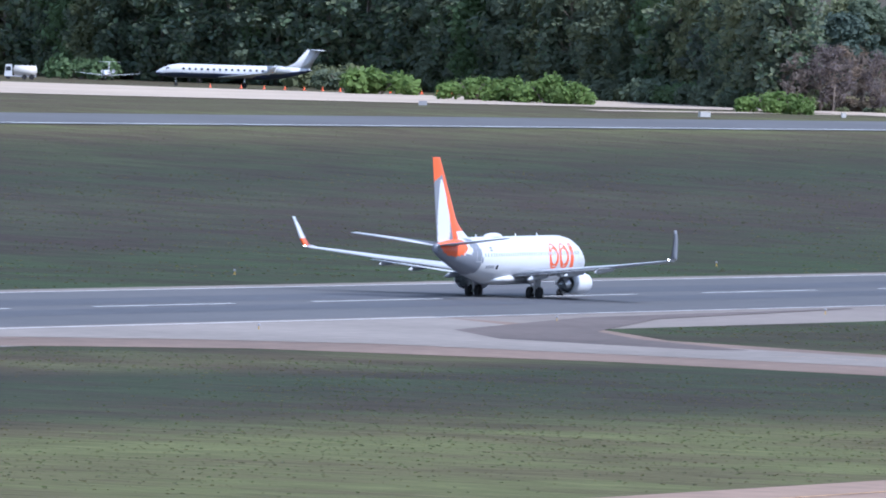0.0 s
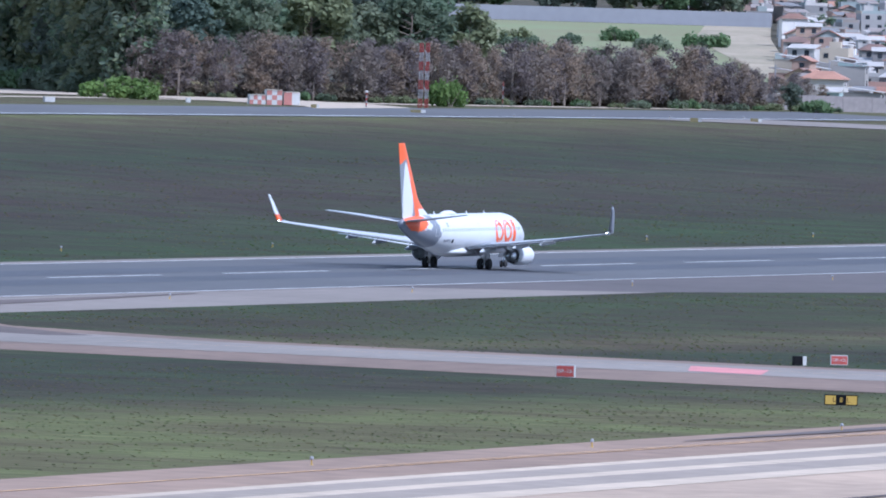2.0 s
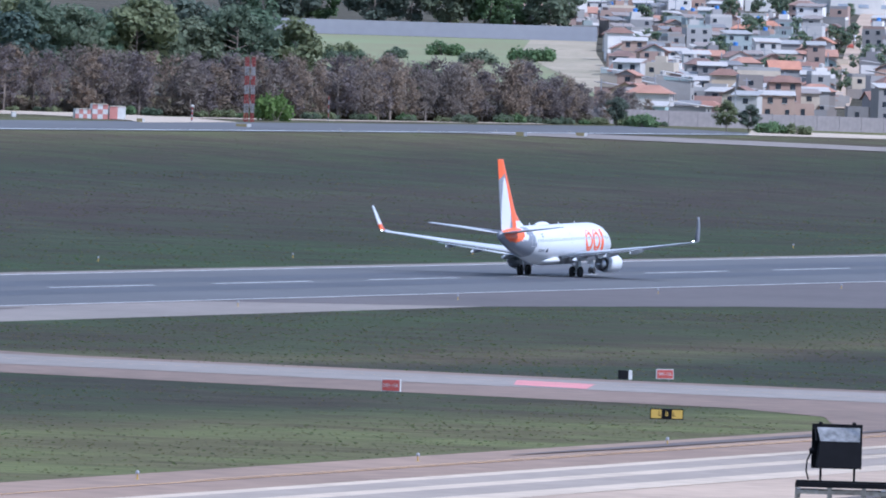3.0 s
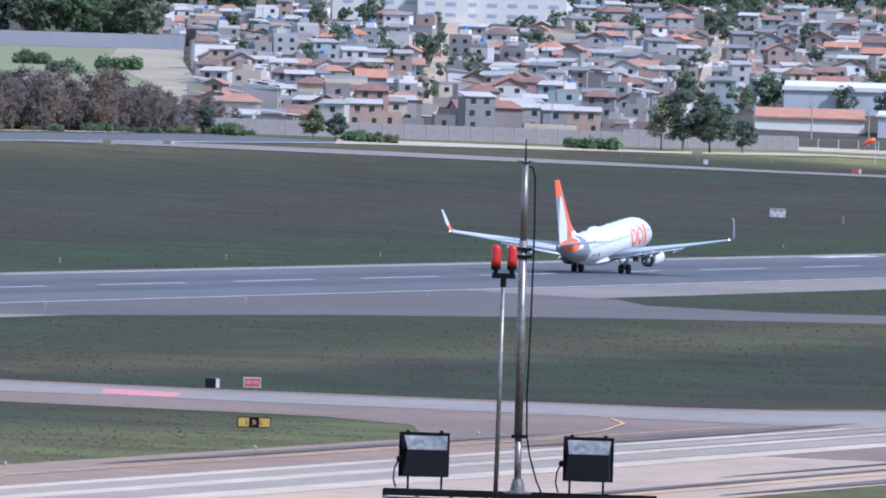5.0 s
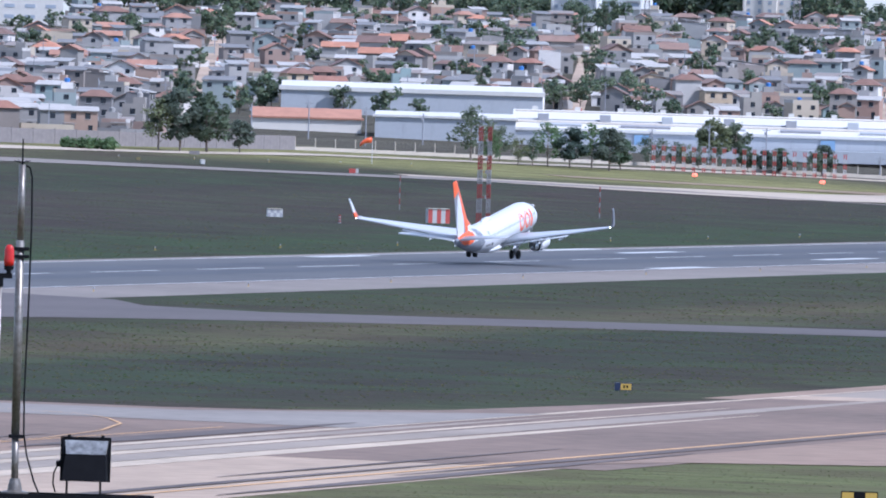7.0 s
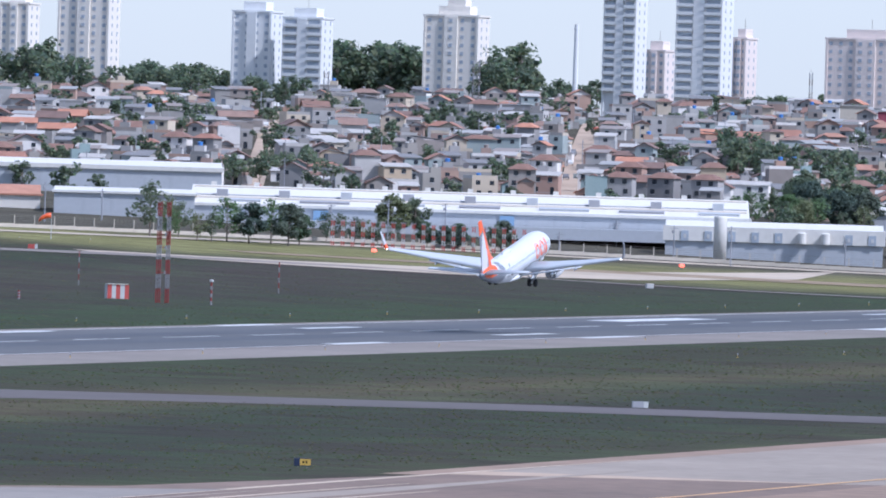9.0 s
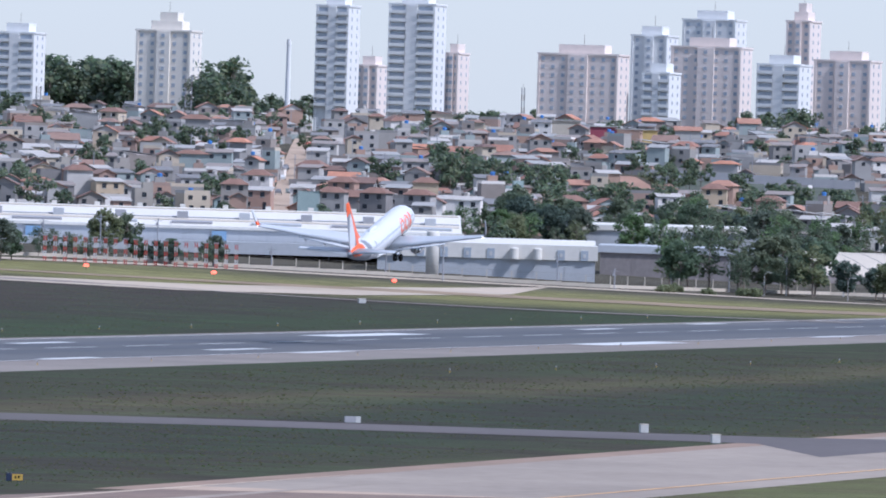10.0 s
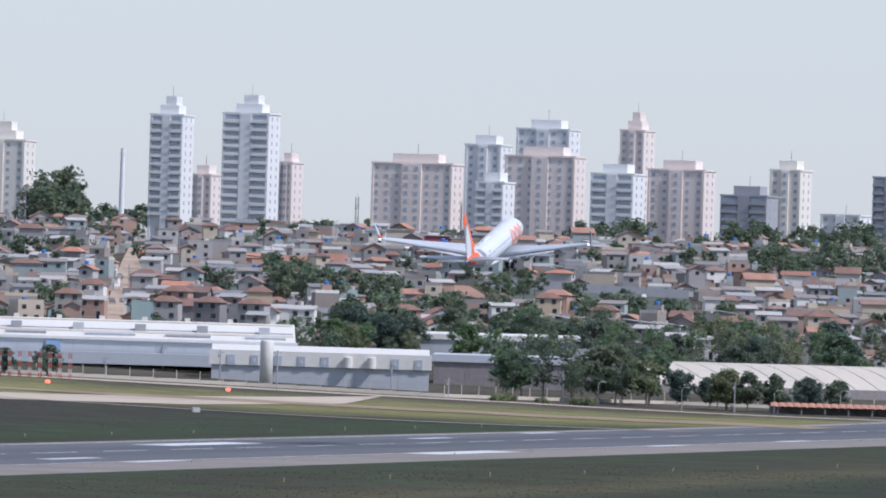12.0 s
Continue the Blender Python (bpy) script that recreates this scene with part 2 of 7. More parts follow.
# fresh and dry tones carry painted sun, the deep one painted cloud shade
FRESH_LIT, SHADED, UMBER = (0.26, 0.25, 0.10), (0.054, 0.060, 0.042), (0.070, 0.056, 0.050)
GREEN, OLIVE, BROWN, DRY_LIT = (0.058, 0.084, 0.040), (0.086, 0.080, 0.048), (0.092, 0.072, 0.062), (0.19, 0.155, 0.085)
M = {
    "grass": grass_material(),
    "runway": mat("runway asphalt", (0.098, 0.097, 0.100), 0.8, var=0.2, scale=0.05, bump=0.004, coords="World"),
    "rubber": mat("rubber streaked asphalt", (0.070, 0.072, 0.081), 0.75, var=0.25, scale=0.06, coords="World"),
    "shoulder": mat("pale weathered shoulder", (0.21, 0.178, 0.155), 0.85, var=0.26, scale=0.05, bump=0.004, coords="World"),
    "taxi": mat("pale concrete pavement", (0.41, 0.305, 0.22), 0.85, var=0.26, scale=0.05, coords="World"),
    "lane_white": mat("bright worn concrete", (0.49, 0.395, 0.295), 0.85, var=0.3, scale=0.06, coords="World"),
    "lane_grey": mat("grey worn asphalt", (0.295, 0.242, 0.195), 0.85, var=0.24, scale=0.06, coords="World"),
    "dusty_dark": mat("brown worn pavement edge", (0.19, 0.132, 0.10), 0.9, var=0.36, scale=0.05, coords="World"),
    "link_grey": mat("light grey worn asphalt", (0.235, 0.205, 0.18), 0.85, var=0.28, scale=0.06, coords="World"),
    "weeds": mat("dry brown weeds", (0.25, 0.18, 0.11), 0.95, var=0.35, scale=0.12, coords="World"),
    "taxi_dark": mat("worn taxiway asphalt", (0.105, 0.088, 0.084), 0.85, var=0.28, scale=0.05, coords="World"),
    "dusty": mat("dusty brown shoulder", (0.26, 0.178, 0.128), 0.9, var=0.34, scale=0.04, coords="World"),
    "sand": mat("bare pale earth", (0.44, 0.36, 0.275), 0.95, var=0.22, scale=0.03, coords="World"),
    "earth": mat("bare red earth", (0.33, 0.19, 0.13), 0.95, var=0.25, scale=0.05, coords="World"),
    "white_line": mat("white paint line", (0.58, 0.58, 0.57), 0.7, var=0.12, scale=0.3, coords="World"),
    "yellow_line": mat("yellow paint line", (0.58, 0.35, 0.17), 0.75, var=0.25, scale=0.3, coords="World"),
    "red_paint": mat("faded red ground paint", (0.55, 0.22, 0.22), 0.8, var=0.2, scale=0.3, coords="World"),
    "tuft": mat("grass tufts", (0.125, 0.135, 0.08), 0.95, var=0.2, scale=0.3, rand=[(1, 1, 1), (0.74, 0.84, 0.72), (1.5, 1.3, 1.05), (0.8, 1.1, 0.65), (1.2, 1.0, 0.9)], spec=0.1, island=True, leaf=True, coords="World"),
    "white": mat("white aircraft paint", (0.63, 0.64, 0.66), 0.35, var=0.03, scale=0.4),
    "grey": mat("grey aircraft paint", (0.21, 0.225, 0.26), 0.35, var=0.06, scale=0.4),
    "lightgrey": mat("light grey wing paint", (0.49, 0.51, 0.54), 0.4, var=0.06, scale=0.6),
    "orange": mat("orange aircraft paint", (0.80, 0.13, 0.035), 0.35, var=0.05, scale=0.5),
    "metal": mat("bare polished metal", (0.6, 0.61, 0.63), 0.3, 0.9, var=0.08),
    "dark": mat("dark glass", (0.03, 0.035, 0.045), 0.2, var=0.1),
    "tyre": mat("black tyre rubber", (0.02, 0.02, 0.022), 0.85, var=0.2),
    "black": mat("black painted metal", (0.009, 0.009, 0.011), 0.75, var=0.3, spec=0.1),
    "reflector": mat("scuffed bright reflector sheet", (0.36, 0.355, 0.35), 0.4, 0.5, var=0.5, scale=1.2, base2=(0.03, 0.028, 0.026)),
    "steel": mat("weathered galvanised steel", (0.27, 0.255, 0.235), 0.42, 0.65, var=0.25, scale=2, base2=(0.12, 0.092, 0.072)),
    "navy": mat("dark blue paint", (0.02, 0.03, 0.07), 0.3, var=0.05),
    "red": mat("red signal paint", (0.44, 0.08, 0.065), 0.6, var=0.22),
    "mast_red": mat("dark weathered red mast paint", (0.24, 0.045, 0.04), 0.7, var=0.25),
    "mast_white": mat("dirty white mast paint", (0.26, 0.255, 0.26), 0.7, var=0.2),
    # distance haze mixed into the red of the far huts
    "hazed_red": mat("sun-faded red paint", (0.42, 0.18, 0.155), 0.8, var=0.2),
    "redglass": mat("red lamp glass", (0.5, 0.015, 0.01), 0.15, var=0.1),
    "redlamp": mat("lit red lamp", (0.9, 0.1, 0.05), 0.3, var=0.05, emit=2.0),
    "strobe": mat("lit white tip lamp", (1.0, 0.9, 0.75), 0.3, var=0.02, emit=4.0),
    "dull_yellow": mat("dull weathered yellow board", (0.19, 0.16, 0.075), 0.7, var=0.2),
    "yellow": mat("yellow sign face", (0.50, 0.33, 0.06), 0.5, var=0.08),
    "signwhite": mat("white painted sheet", (0.50, 0.495, 0.48), 0.65, var=0.15),
    "thicket": mat("dry tangled undergrowth", (0.17, 0.145, 0.11), 0.9, var=0.35, scale=0.5, spec=0.15, leaf=True),
    "bark": mat("grey brown bark", (0.22, 0.18, 0.15), 0.9, var=0.3, scale=1.5, bump=0.03),
    "leaf_dark": mat("dark evergreen leaves", (0.15, 0.18, 0.14), 0.7, var=0.35, scale=0.5, rand=[(0.75, 0.85, 0.9), (1, 1, 1), (1.25, 1.2, 1.0), (0.9, 1.05, 0.85)], spec=0.25, leaf=True),
    "leaf_mid": mat("green leaves", (0.17, 0.205, 0.135), 0.7, var=0.35, scale=0.5, rand=[(0.8, 0.85, 0.85), (1, 1, 1), (1.3, 1.2, 1.0), (0.9, 1.1, 0.8)], spec=0.25, leaf=True),
    "leaf_bright": mat("fresh light green leaves", (0.17, 0.25, 0.075), 0.7, var=0.3, scale=0.6, spec=0.25, leaf=True),
    "leaf_far": mat("hillside foliage", (0.18, 0.215, 0.155), 0.75, var=0.35, scale=0.05, rand=[(0.7, 0.78, 0.8), (1, 1, 1), (1.25, 1.2, 1.0), (0.9, 1.05, 0.85)], spec=0.2, leaf=True, island=True, coords="World"),
    "lot": mat("trodden sandy lot", (0.34, 0.27, 0.20), 0.95, var=0.35, scale=0.04, base2=(0.19, 0.18, 0.11), coords="World"),
    "stain": mat("dark brown pavement stain", (0.115, 0.09, 0.08), 0.9, var=0.4, scale=0.07, coords="World"),
    "bay_blue": mat("faded blue door paint", (0.22, 0.34, 0.50), 0.6, var=0.12, scale=0.3),
    "scrub": mat("dark scrub on the bank", (0.075, 0.085, 0.06), 0.95, var=0.4, scale=0.08, coords="World"),
    "maroon": mat("maroon painted wall", (0.30, 0.07, 0.10), 0.8, var=0.15, scale=0.3),
    "ochre": mat("ochre yellow painted wall", (0.62, 0.44, 0.17), 0.8, var=0.15, scale=0.3),
    "leaf_dry": mat("dry greyish brown foliage", (0.24, 0.205, 0.18), 0.85, var=0.35, scale=0.5, rand=[(0.8, 0.8, 0.9), (1, 1, 1), (1.2, 1.1, 0.95)], spec=0.15, leaf=True),
    "tile": mat("orange clay roof tiles", (0.36, 0.195, 0.14), 0.85, var=0.25, scale=0.6, rand=[(1, 1, 1), (0.8, 0.75, 0.75), (1.2, 1.05, 0.95), (0.6, 0.65, 0.7), (0.7, 0.85, 0.95), (0.5, 0.6, 0.7)], island=True),
    "sheet": mat("grey sheet and concrete roofs", (0.33, 0.32, 0.31), 0.8, var=0.2, scale=0.4, rand=[(1, 1, 1), (0.6, 0.6, 0.62), (1.35, 1.3, 1.25), (0.8, 0.7, 0.65)], island=True),
    "house": mat("rendered and bare block walls", (0.52, 0.49, 0.46), 0.85, var=0.12, scale=0.5,
                 rand=[(0.62, 0.62, 0.62), (1, 1, 1), (1.4, 1.4, 1.4), (0.66, 0.5, 0.44), (0.48, 0.49, 0.51), (1.0, 0.9, 0.74), (0.68, 0.69, 0.71), (0.6, 0.72, 0.75), (0.78, 0.56, 0.46), (0.56, 0.56, 0.56), (0.52, 0.48, 0.46), (0.84, 0.85, 0.86)], island=True),
    "shed": mat("pale blue-grey corrugated cladding", (0.44, 0.455, 0.48), 0.6, var=0.07, scale=0.1),
    "shed_roof": mat("bright white metal roof", (0.66, 0.63, 0.58), 0.55, var=0.08, scale=0.1),
    "meadow": mat("rough green meadow", (0.15, 0.185, 0.085), 0.95, var=0.35, scale=0.04, base2=(0.20, 0.17, 0.09), coords="World"),
    "wall": mat("stained rendered boundary wall", (0.24, 0.215, 0.21), 0.9, var=0.2, scale=0.1),
    "cream": mat("cream tower render", (0.74, 0.69, 0.62), 0.8, var=0.06, scale=0.05),
    "pink": mat("pale pink tower render", (0.72, 0.63, 0.58), 0.8, var=0.06, scale=0.05),
    "stone": mat("pale grey tower render", (0.70, 0.70, 0.69), 0.8, var=0.06, scale=0.05),
    "slate": mat("dark grey tower render", (0.33, 0.33, 0.35), 0.8, var=0.08, scale=0.05),
    "glazing": mat("blue grey glazing", (0.38, 0.42, 0.48), 0.2, var=0.2, scale=0.3),
    "blue": mat("blue painted plastic", (0.07, 0.2, 0.5), 0.5, var=0.1),
}


# ---- mesh building ----
class Mesh:
    """Collects faces and their materials, then becomes one mesh object."""

    def __init__(self):
        self.v, self.f, self.m, self.mats = [], [], [], []

    def slot(self, key):
        if key not in self.mats:
            self.mats.append(key)
        return self.mats.index(key)

    def face(self, pts, key):
        n = len(self.v)
        self.v.extend(tuple(p) for p in pts)
        self.f.append(tuple(range(n, n + len(pts))))
        self.m.append(self.slot(key))

    def box(self, x0, x1, y0, y1, z0, z1, key, m=None, top=None):
        """A box, or a tapered one where top = (x0, x1, y0, y1) is given."""
        t = top or (x0, x1, y0, y1)
        p = [(x0, y0, z0), (x1, y0, z0), (x1, y1, z0), (x0, y1, z0), (t[0], t[2], z1), (t[1], t[2], z1), (t[1], t[3], z1), (t[0], t[3], z1)]
        if m is not None:
            p = [tuple(m @ Vector(q)) for q in p]
        n = len(self.v)
        self.v.extend(p)
        for q in ((3, 2, 1, 0), (4, 5, 6, 7), (0, 1, 5, 4), (1, 2, 6, 5), (2, 3, 7, 6), (3, 0, 4, 7)):
            self.f.append(tuple(n + i for i in q))
            self.m.append(self.slot(key))

    def rings(self, rings, key, closed=True, caps=True):
        """A skin over rings of equally many points; key may be a function of the face's centre."""
        n, k = len(self.v), len(rings[0])
        for r in rings:
            self.v.extend(tuple(p) for p in r)
        for i in range(len(rings) - 1):
            for j in range(k if closed else k - 1):
                a, b = n + i * k + j, n + i * k + (j + 1) % k
                q = (a, b, b + k, a + k)
                self.f.append(q)
                c = sum((Vector(self.v[s]) for s in q), Vector()) / 4
                self.m.append(self.slot(key(c) if callable(key) else key))
        if caps:
            for i, rev in ((0, True), (len(rings) - 1, False)):
                ids = [n + i * k + j for j in range(k)]
                self.f.append(tuple(reversed(ids) if rev else ids))
                c = sum((Vector(self.v[s]) for s in ids), Vector()) / k
                self.m.append(self.slot(key(c) if callable(key) else key))

    def tube(self, a, b, r0, r1, key, sides=8):
        a, b = Vector(a), Vector(b)
        q = (b - a).to_track_quat("Z", "Y")
        ring = [Vector((math.cos(2 * math.pi * j / sides), math.sin(2 * math.pi * j / sides), 0)) for j in range(sides)]
        self.rings([[a + q @ (p * r0) for p in ring], [b + q @ (p * r1) for p in ring]], key)

    def path(self, pts, r, key, sides=6):
        for a, b in zip(pts, pts[1:]):
            self.tube(a, b, r, r, key, sides)

    def turned(self, profile, key, axis="z", at=(0, 0, 0), sides=16):
        """A body turned round an axis: profile of (along, radius)."""
        rr = []
        for s, r in profile:
            ring = []
            for j in range(sides):
                c, d = r * math.cos(2 * math.pi * j / sides), r * math.sin(2 * math.pi * j / sides)
                p = {"z": (c, d, s), "x": (s, c, d), "y": (d, s, c)}[axis]
                ring.append((p[0] + at[0], p[1] + at[1], p[2] + at[2]))
            rr.append(ring)
        self.rings(rr, key)

    def data(self, name, smooth=False):
        me = bpy.data.meshes.new(name)
        me.from_pydata(self.v, [], self.f)
        for k in self.mats:
            me.materials.append(M[k])
        me.polygons.foreach_set("material_index", self.m)
        if smooth:
            me.polygons.foreach_set("use_smooth", [True] * len(self.f))
        me.update()
        return me


def part(name, mb, parent, label="", smooth=False, at=None):
    ob = new(name, mb.data(name, smooth) if isinstance(mb, Mesh) else mb)
    ob.parent = parent
    if at is not None:
        ob.matrix_basis = at
    return tagged(ob, label)


def thing(name, m, label, category, group="", kind=""):
    ob = new(name)
    ob.matrix_basis = m
    ob.empty_display_size = 0.5
    return tagged(ob, label, category, group, kind)


def solid(name, mb, m, label, category, group="", kind="", smooth=False):
    ob = new(name, mb.data(name, smooth))
    ob.matrix_basis = m
    return tagged(ob, label, category, group, kind)


def ease(a, b, x):
    u = min(max((x - a) / (b - a), 0.0), 1.0)
    return u * u * (3 - 2 * u)


def land(x, y):
    """The height of the ground: level airfield, a rise towards the far runway, then the hill of the town."""
    return 8.5 * ease(470, 830, y) + 31 * ease(2500, 4500, math.hypot(x, y))


def spot(heading, far):
    """The place at a heading from the runway's direction and a distance from the viewpoint."""
    h = radians(heading)
    return far * math.cos(h), -far * math.sin(h)


# ---- ground ----
def build_ground():
    xs = sorted({*range(-600, 1400, 100), *range(1400, 2900, 12), *range(2900, 5601, 50), 9000})
    ys = sorted({*range(-3000, 0, 200), *range(0, 450, 50), *range(450, 850, 10), *range(850, 1500, 25), *range(1500, 4001, 150)})
    mb = Mesh()
    mb.slot("grass")
    mb.v = [(x, y, land(x, y)) for x in xs for y in ys]
    k = len(ys)
    for i in range(len(xs) - 1):
        for j in range(k - 1):
            mb.f.append((i * k + j, (i + 1) * k + j, (i + 1) * k + j + 1, i * k + j + 1))
            mb.m.append(0)
    solid("ground", mb, Matrix(), "mown airfield grass, green and dry, with sun and cloud shade painted in bands, rising to a town", "ground", kind="structure", smooth=True)


def sheet(name, outline, key, lift, label, category="pavement", step=10, kind="structure"):
    """A paved area: the outline runs along one side and back along the other as pairs of points (left side, right side)."""
    mb = Mesh()
    rows = []
    for (a0, b0), (a1, b1) in zip(outline, outline[1:]):
        n = max(1, int(max((Vector(a1) - Vector(a0)).length, (Vector(b1) - Vector(b0)).length) / step))
        for i in range(n):
            u = i / n
            rows.append((Vector(a0).lerp(Vector(a1), u), Vector(b0).lerp(Vector(b1), u)))
    rows.append((Vector(outline[-1][0]), Vector(outline[-1][1])))
    rings = []
    for a, b in rows:
        k = max(2, int(max((a - b).length for a, b in rows) / 12) + 1)
        rings.append([(*a.lerp(b, j / (k - 1)), land(*a.lerp(b, j / (k - 1))) + lift) for j in range(k)])
    mb.rings(rings, key, closed=False, caps=False)
    return solid(name, mb, Matrix(), label, category, kind=kind)


def strip(name, x0, x1, y0, y1, key, lift, label, category="pavement", step=60):
    return sheet(name, [((x0, y0), (x0, y1)), ((x1, y0), (x1, y1))], key, lift, label, category, step)


build_ground()
# The near runway, its shoulders and markings
strip("shoulder", -600, 2700, 382, 404, "shoulder", 0.02, "pale weathered paved shoulder of the runway")
strip("shoulder", -600, 2700, 450, 456, "shoulder", 0.02, "pale weathered paved shoulder of the runway")
strip("runway", -600, 2700, 403, 451, "runway", 0.04, "grey asphalt runway with dark rubber streaks")
for y0, y1 in ((417, 425), (431, 440)):
    strip("rubber_band", -600, 2500, y0, y1, "rubber", 0.05, "dark rubber band worn into the runway")
for y0 in (402.2, 451.0):
    strip("edge_line", -600, 2600, y0, y0 + 0.6, "white_line", 0.06, "white painted runway edge line", "marking")
for i in range(46):
    x = 616 + 43 * i
    strip("centre_dash", x, x + 27, 427.5, 428.2, "white_line", 0.065, "white painted runway centre dash", "marking")
for x0, x1, rows in ((1555, 1582, (403, 448)), (1680, 1711, (400, 412, 440, 452)), (1862, 1925, (396.5, 438)), (2050, 2080, (400, 440)), (2180, 2210, (402, 448))):
    for y in rows:
        strip("touchdown_mark", x0, x1, y - 0.5, y + (6 if x1 - x0 > 40 else 2.2), "white_line", 0.07, "white painted touchdown mark on the runway", "marking")
# Taxiways this side of the runway
strip("taxiway", -600, 958, 203, 236, "taxi", 0.02, "pale concrete parallel taxiway with worn lanes")
strip("taxiway", 958, 3000, 203, 236, "lane_grey", 0.02, "grey worn parallel taxiway")
for y0, y1, key in ((236, 249, "dusty"),):
    strip("taxiway_edge", -600, 800, y0, y1, key, 0.02, "dusty brown taxiway shoulder")
strip("taxiway_edge", 940, 3000, 236, 240, "dusty", 0.02, "dusty brown taxiway shoulder")
for y0, y1, key in ((235.4, 237, "lane_white"), (232, 235.4, "lane_grey"), (230, 232, "lane_white"), (226, 230, "lane_grey"), (223, 226, "lane_white")):
    end = 820 + 17 * ((y0 * 7) % 8)
    sheet("worn_lane", [((-600, y0), (-600, y1)), ((700, y0), (700, y1)), ((end - 40, y0 + 0.4), (end - 40, y1 - 0.3)), ((end + 60, (y0 + y1) / 2), (end + 60, (y0 + y1) / 2 + 0.2))], key, 0.04, "worn lane along the concrete taxiway")
for y0, x0 in ((242.5, -600), (208, -600)):
    strip("taxi_line", x0, 820 if y0 > 230 else 3000, y0, y0 + (0.3 if y0 > 230 else 0.6), "yellow_line", 0.05, "faded yellow taxi line", "marking")
sheet("link_taxiway", [((760, 200), (960, 200)), ((764, 236), (945, 236)), ((776, 250), (880, 244)), ((798, 258), (866, 252)), ((809, 268), (862, 260)), ((816, 300), (864, 296)),
      ((828, 345), (872, 340)), ((824, 372), (888, 366)), ((806, 384), (914, 383)), ((790, 404), (930, 404))], "dusty_dark", 0.03, "dusty brown link taxiway shoulder")
sheet("link_taxiway", [((828, 236), (880, 236)), ((834, 265), (856, 256)), ((838, 300), (858, 296)), ((845, 345), (866, 340)),
      ((848, 372), (880, 366)), ((840, 384), (905, 383)), ((810, 404), (930, 404))], "link_grey", 0.05, "grey asphalt link taxiway to the runway")
for x0, x1, y0, y1 in ((690, 800, 203.5, 205.4), (735, 905, 206.0, 207.2), (610, 770, 209.6, 211.0), (720, 800, 213.0, 213.8), (760, 840, 237.5, 240.5), (700, 790, 244.8, 246.6)):
    sheet("pavement_stain", [((x0, (y0 + y1) / 2 - 0.1), (x0, (y0 + y1) / 2 + 0.1)), ((x0 * 0.7 + x1 * 0.3, y0), (x0 * 0.7 + x1 * 0.3, y1)), ((x0 * 0.35 + x1 * 0.65, y0 + 0.2), (x0 * 0.35 + x1 * 0.65, y1)), ((x1, (y0 + y1) / 2), (x1, (y0 + y1) / 2 + 0.2))],
          "stain", 0.075, "dark brown tapering stain on the taxiway")
sheet("pavement_stain", [((1010, 399), (1010, 399.6)), ((950, 392.5), (945, 397)), ((905, 379), (893, 386)), ((888, 368.5), (874, 374)), ((870, 352), (866, 354))], "stain", 0.058, "dark worn asphalt wedge at the runway's link")
sheet("taxiway_branch", [((795, 150), (960, 150)), ((793, 185), (960, 185)), ((780, 201), (960, 201)), ((770, 204), (970, 204))], "dusty", 0.055, "dusty brown taxiway branch")
sheet("hold_paint", [((841, 295), (853, 299)), ((838, 288.5), (850, 292))], "red_paint", 0.07, "faded red holding position paint on the link", "marking")
sheet("link_taxiway", [((1140, 222), (1240, 222)), ((1190, 238), (1224, 242)), ((1190, 262), (1221, 262)), ((1189, 290), (1219, 296)), ((1176, 322), (1211, 328)),
      ((1150, 352), (1203, 352)), ((1120, 370), (1214, 368)), ((1080, 382), (1240, 379)), ((1060, 402), (1260, 402))], "taxi_dark", 0.03, "dark asphalt link taxiway beside grass")
sheet("turn_line", [(p, (p[0] * 0.55 + q[0] * 0.45, p[1] * 0.55 + q[1] * 0.45)) for p, q in (((640, 243), (640, 243.4)), ((780, 243), (780, 243.4)), ((801, 245.4), (800.8, 245.9)), ((818, 249.2), (817.6, 249.7)), ((829, 253.5), (828.7, 253.8)), ((835.5, 257.2), (835.2, 257.4)), ((840, 261.5), (839.7, 261.6)), ((843.2, 267), (842.9, 267)), ((845.6, 274), (845.3, 274)), ((848, 284), (847.7, 284)), ((850.4, 300), (850.1, 300)), ((858.4, 345), (858.1, 345)))],
      "yellow_line", 0.08, "curved yellow taxi line", "marking", step=5)
# The far runway, its links and the jet apron
strip("far_runway", -600, 2270, 741, 775, "runway", 0.10, "distant grey asphalt runway", step=12)
strip("far_edge_line", -600, 2250, 743, 744.2, "white_line", 0.13, "white painted edge line of the distant runway", "marking", step=12)
sheet("perimeter_road", [((2080, 741), (2150, 741)), ((2166, 690), (2190, 715)), ((2255, 648), (2262, 661)), ((2300, 625), (2310, 640)), ((2330, 590), (2338, 603)), ((2296, 465), (2310, 470)), ((2280, 440), (2300, 440))],
      "shoulder", 0.12, "pale paved exit taxiway from the distant runway", step=8)
sheet("perimeter_road", [((2240, 741), (2300, 760)), ((2380, 712), (2384, 722)), ((2452, 706), (2458, 716)), ((2560, 640), (2570, 648)), ((2590, 590), (2602, 596)), ((2610, 540), (2622, 545)), ((2580, 430), (2590, 430))],
      "sand", 0.12, "pale perimeter road inside the fence", step=8)
sheet("bare_patch", [((2290, 640), (2312, 652)), ((2302, 605), (2345, 618)), ((2318, 575), (2400, 590)), ((2380, 556), (2520, 574)), ((2500, 552), (2600, 566))],
      "sand", 0.09, "bare pale earth beyond the runway", step=8)
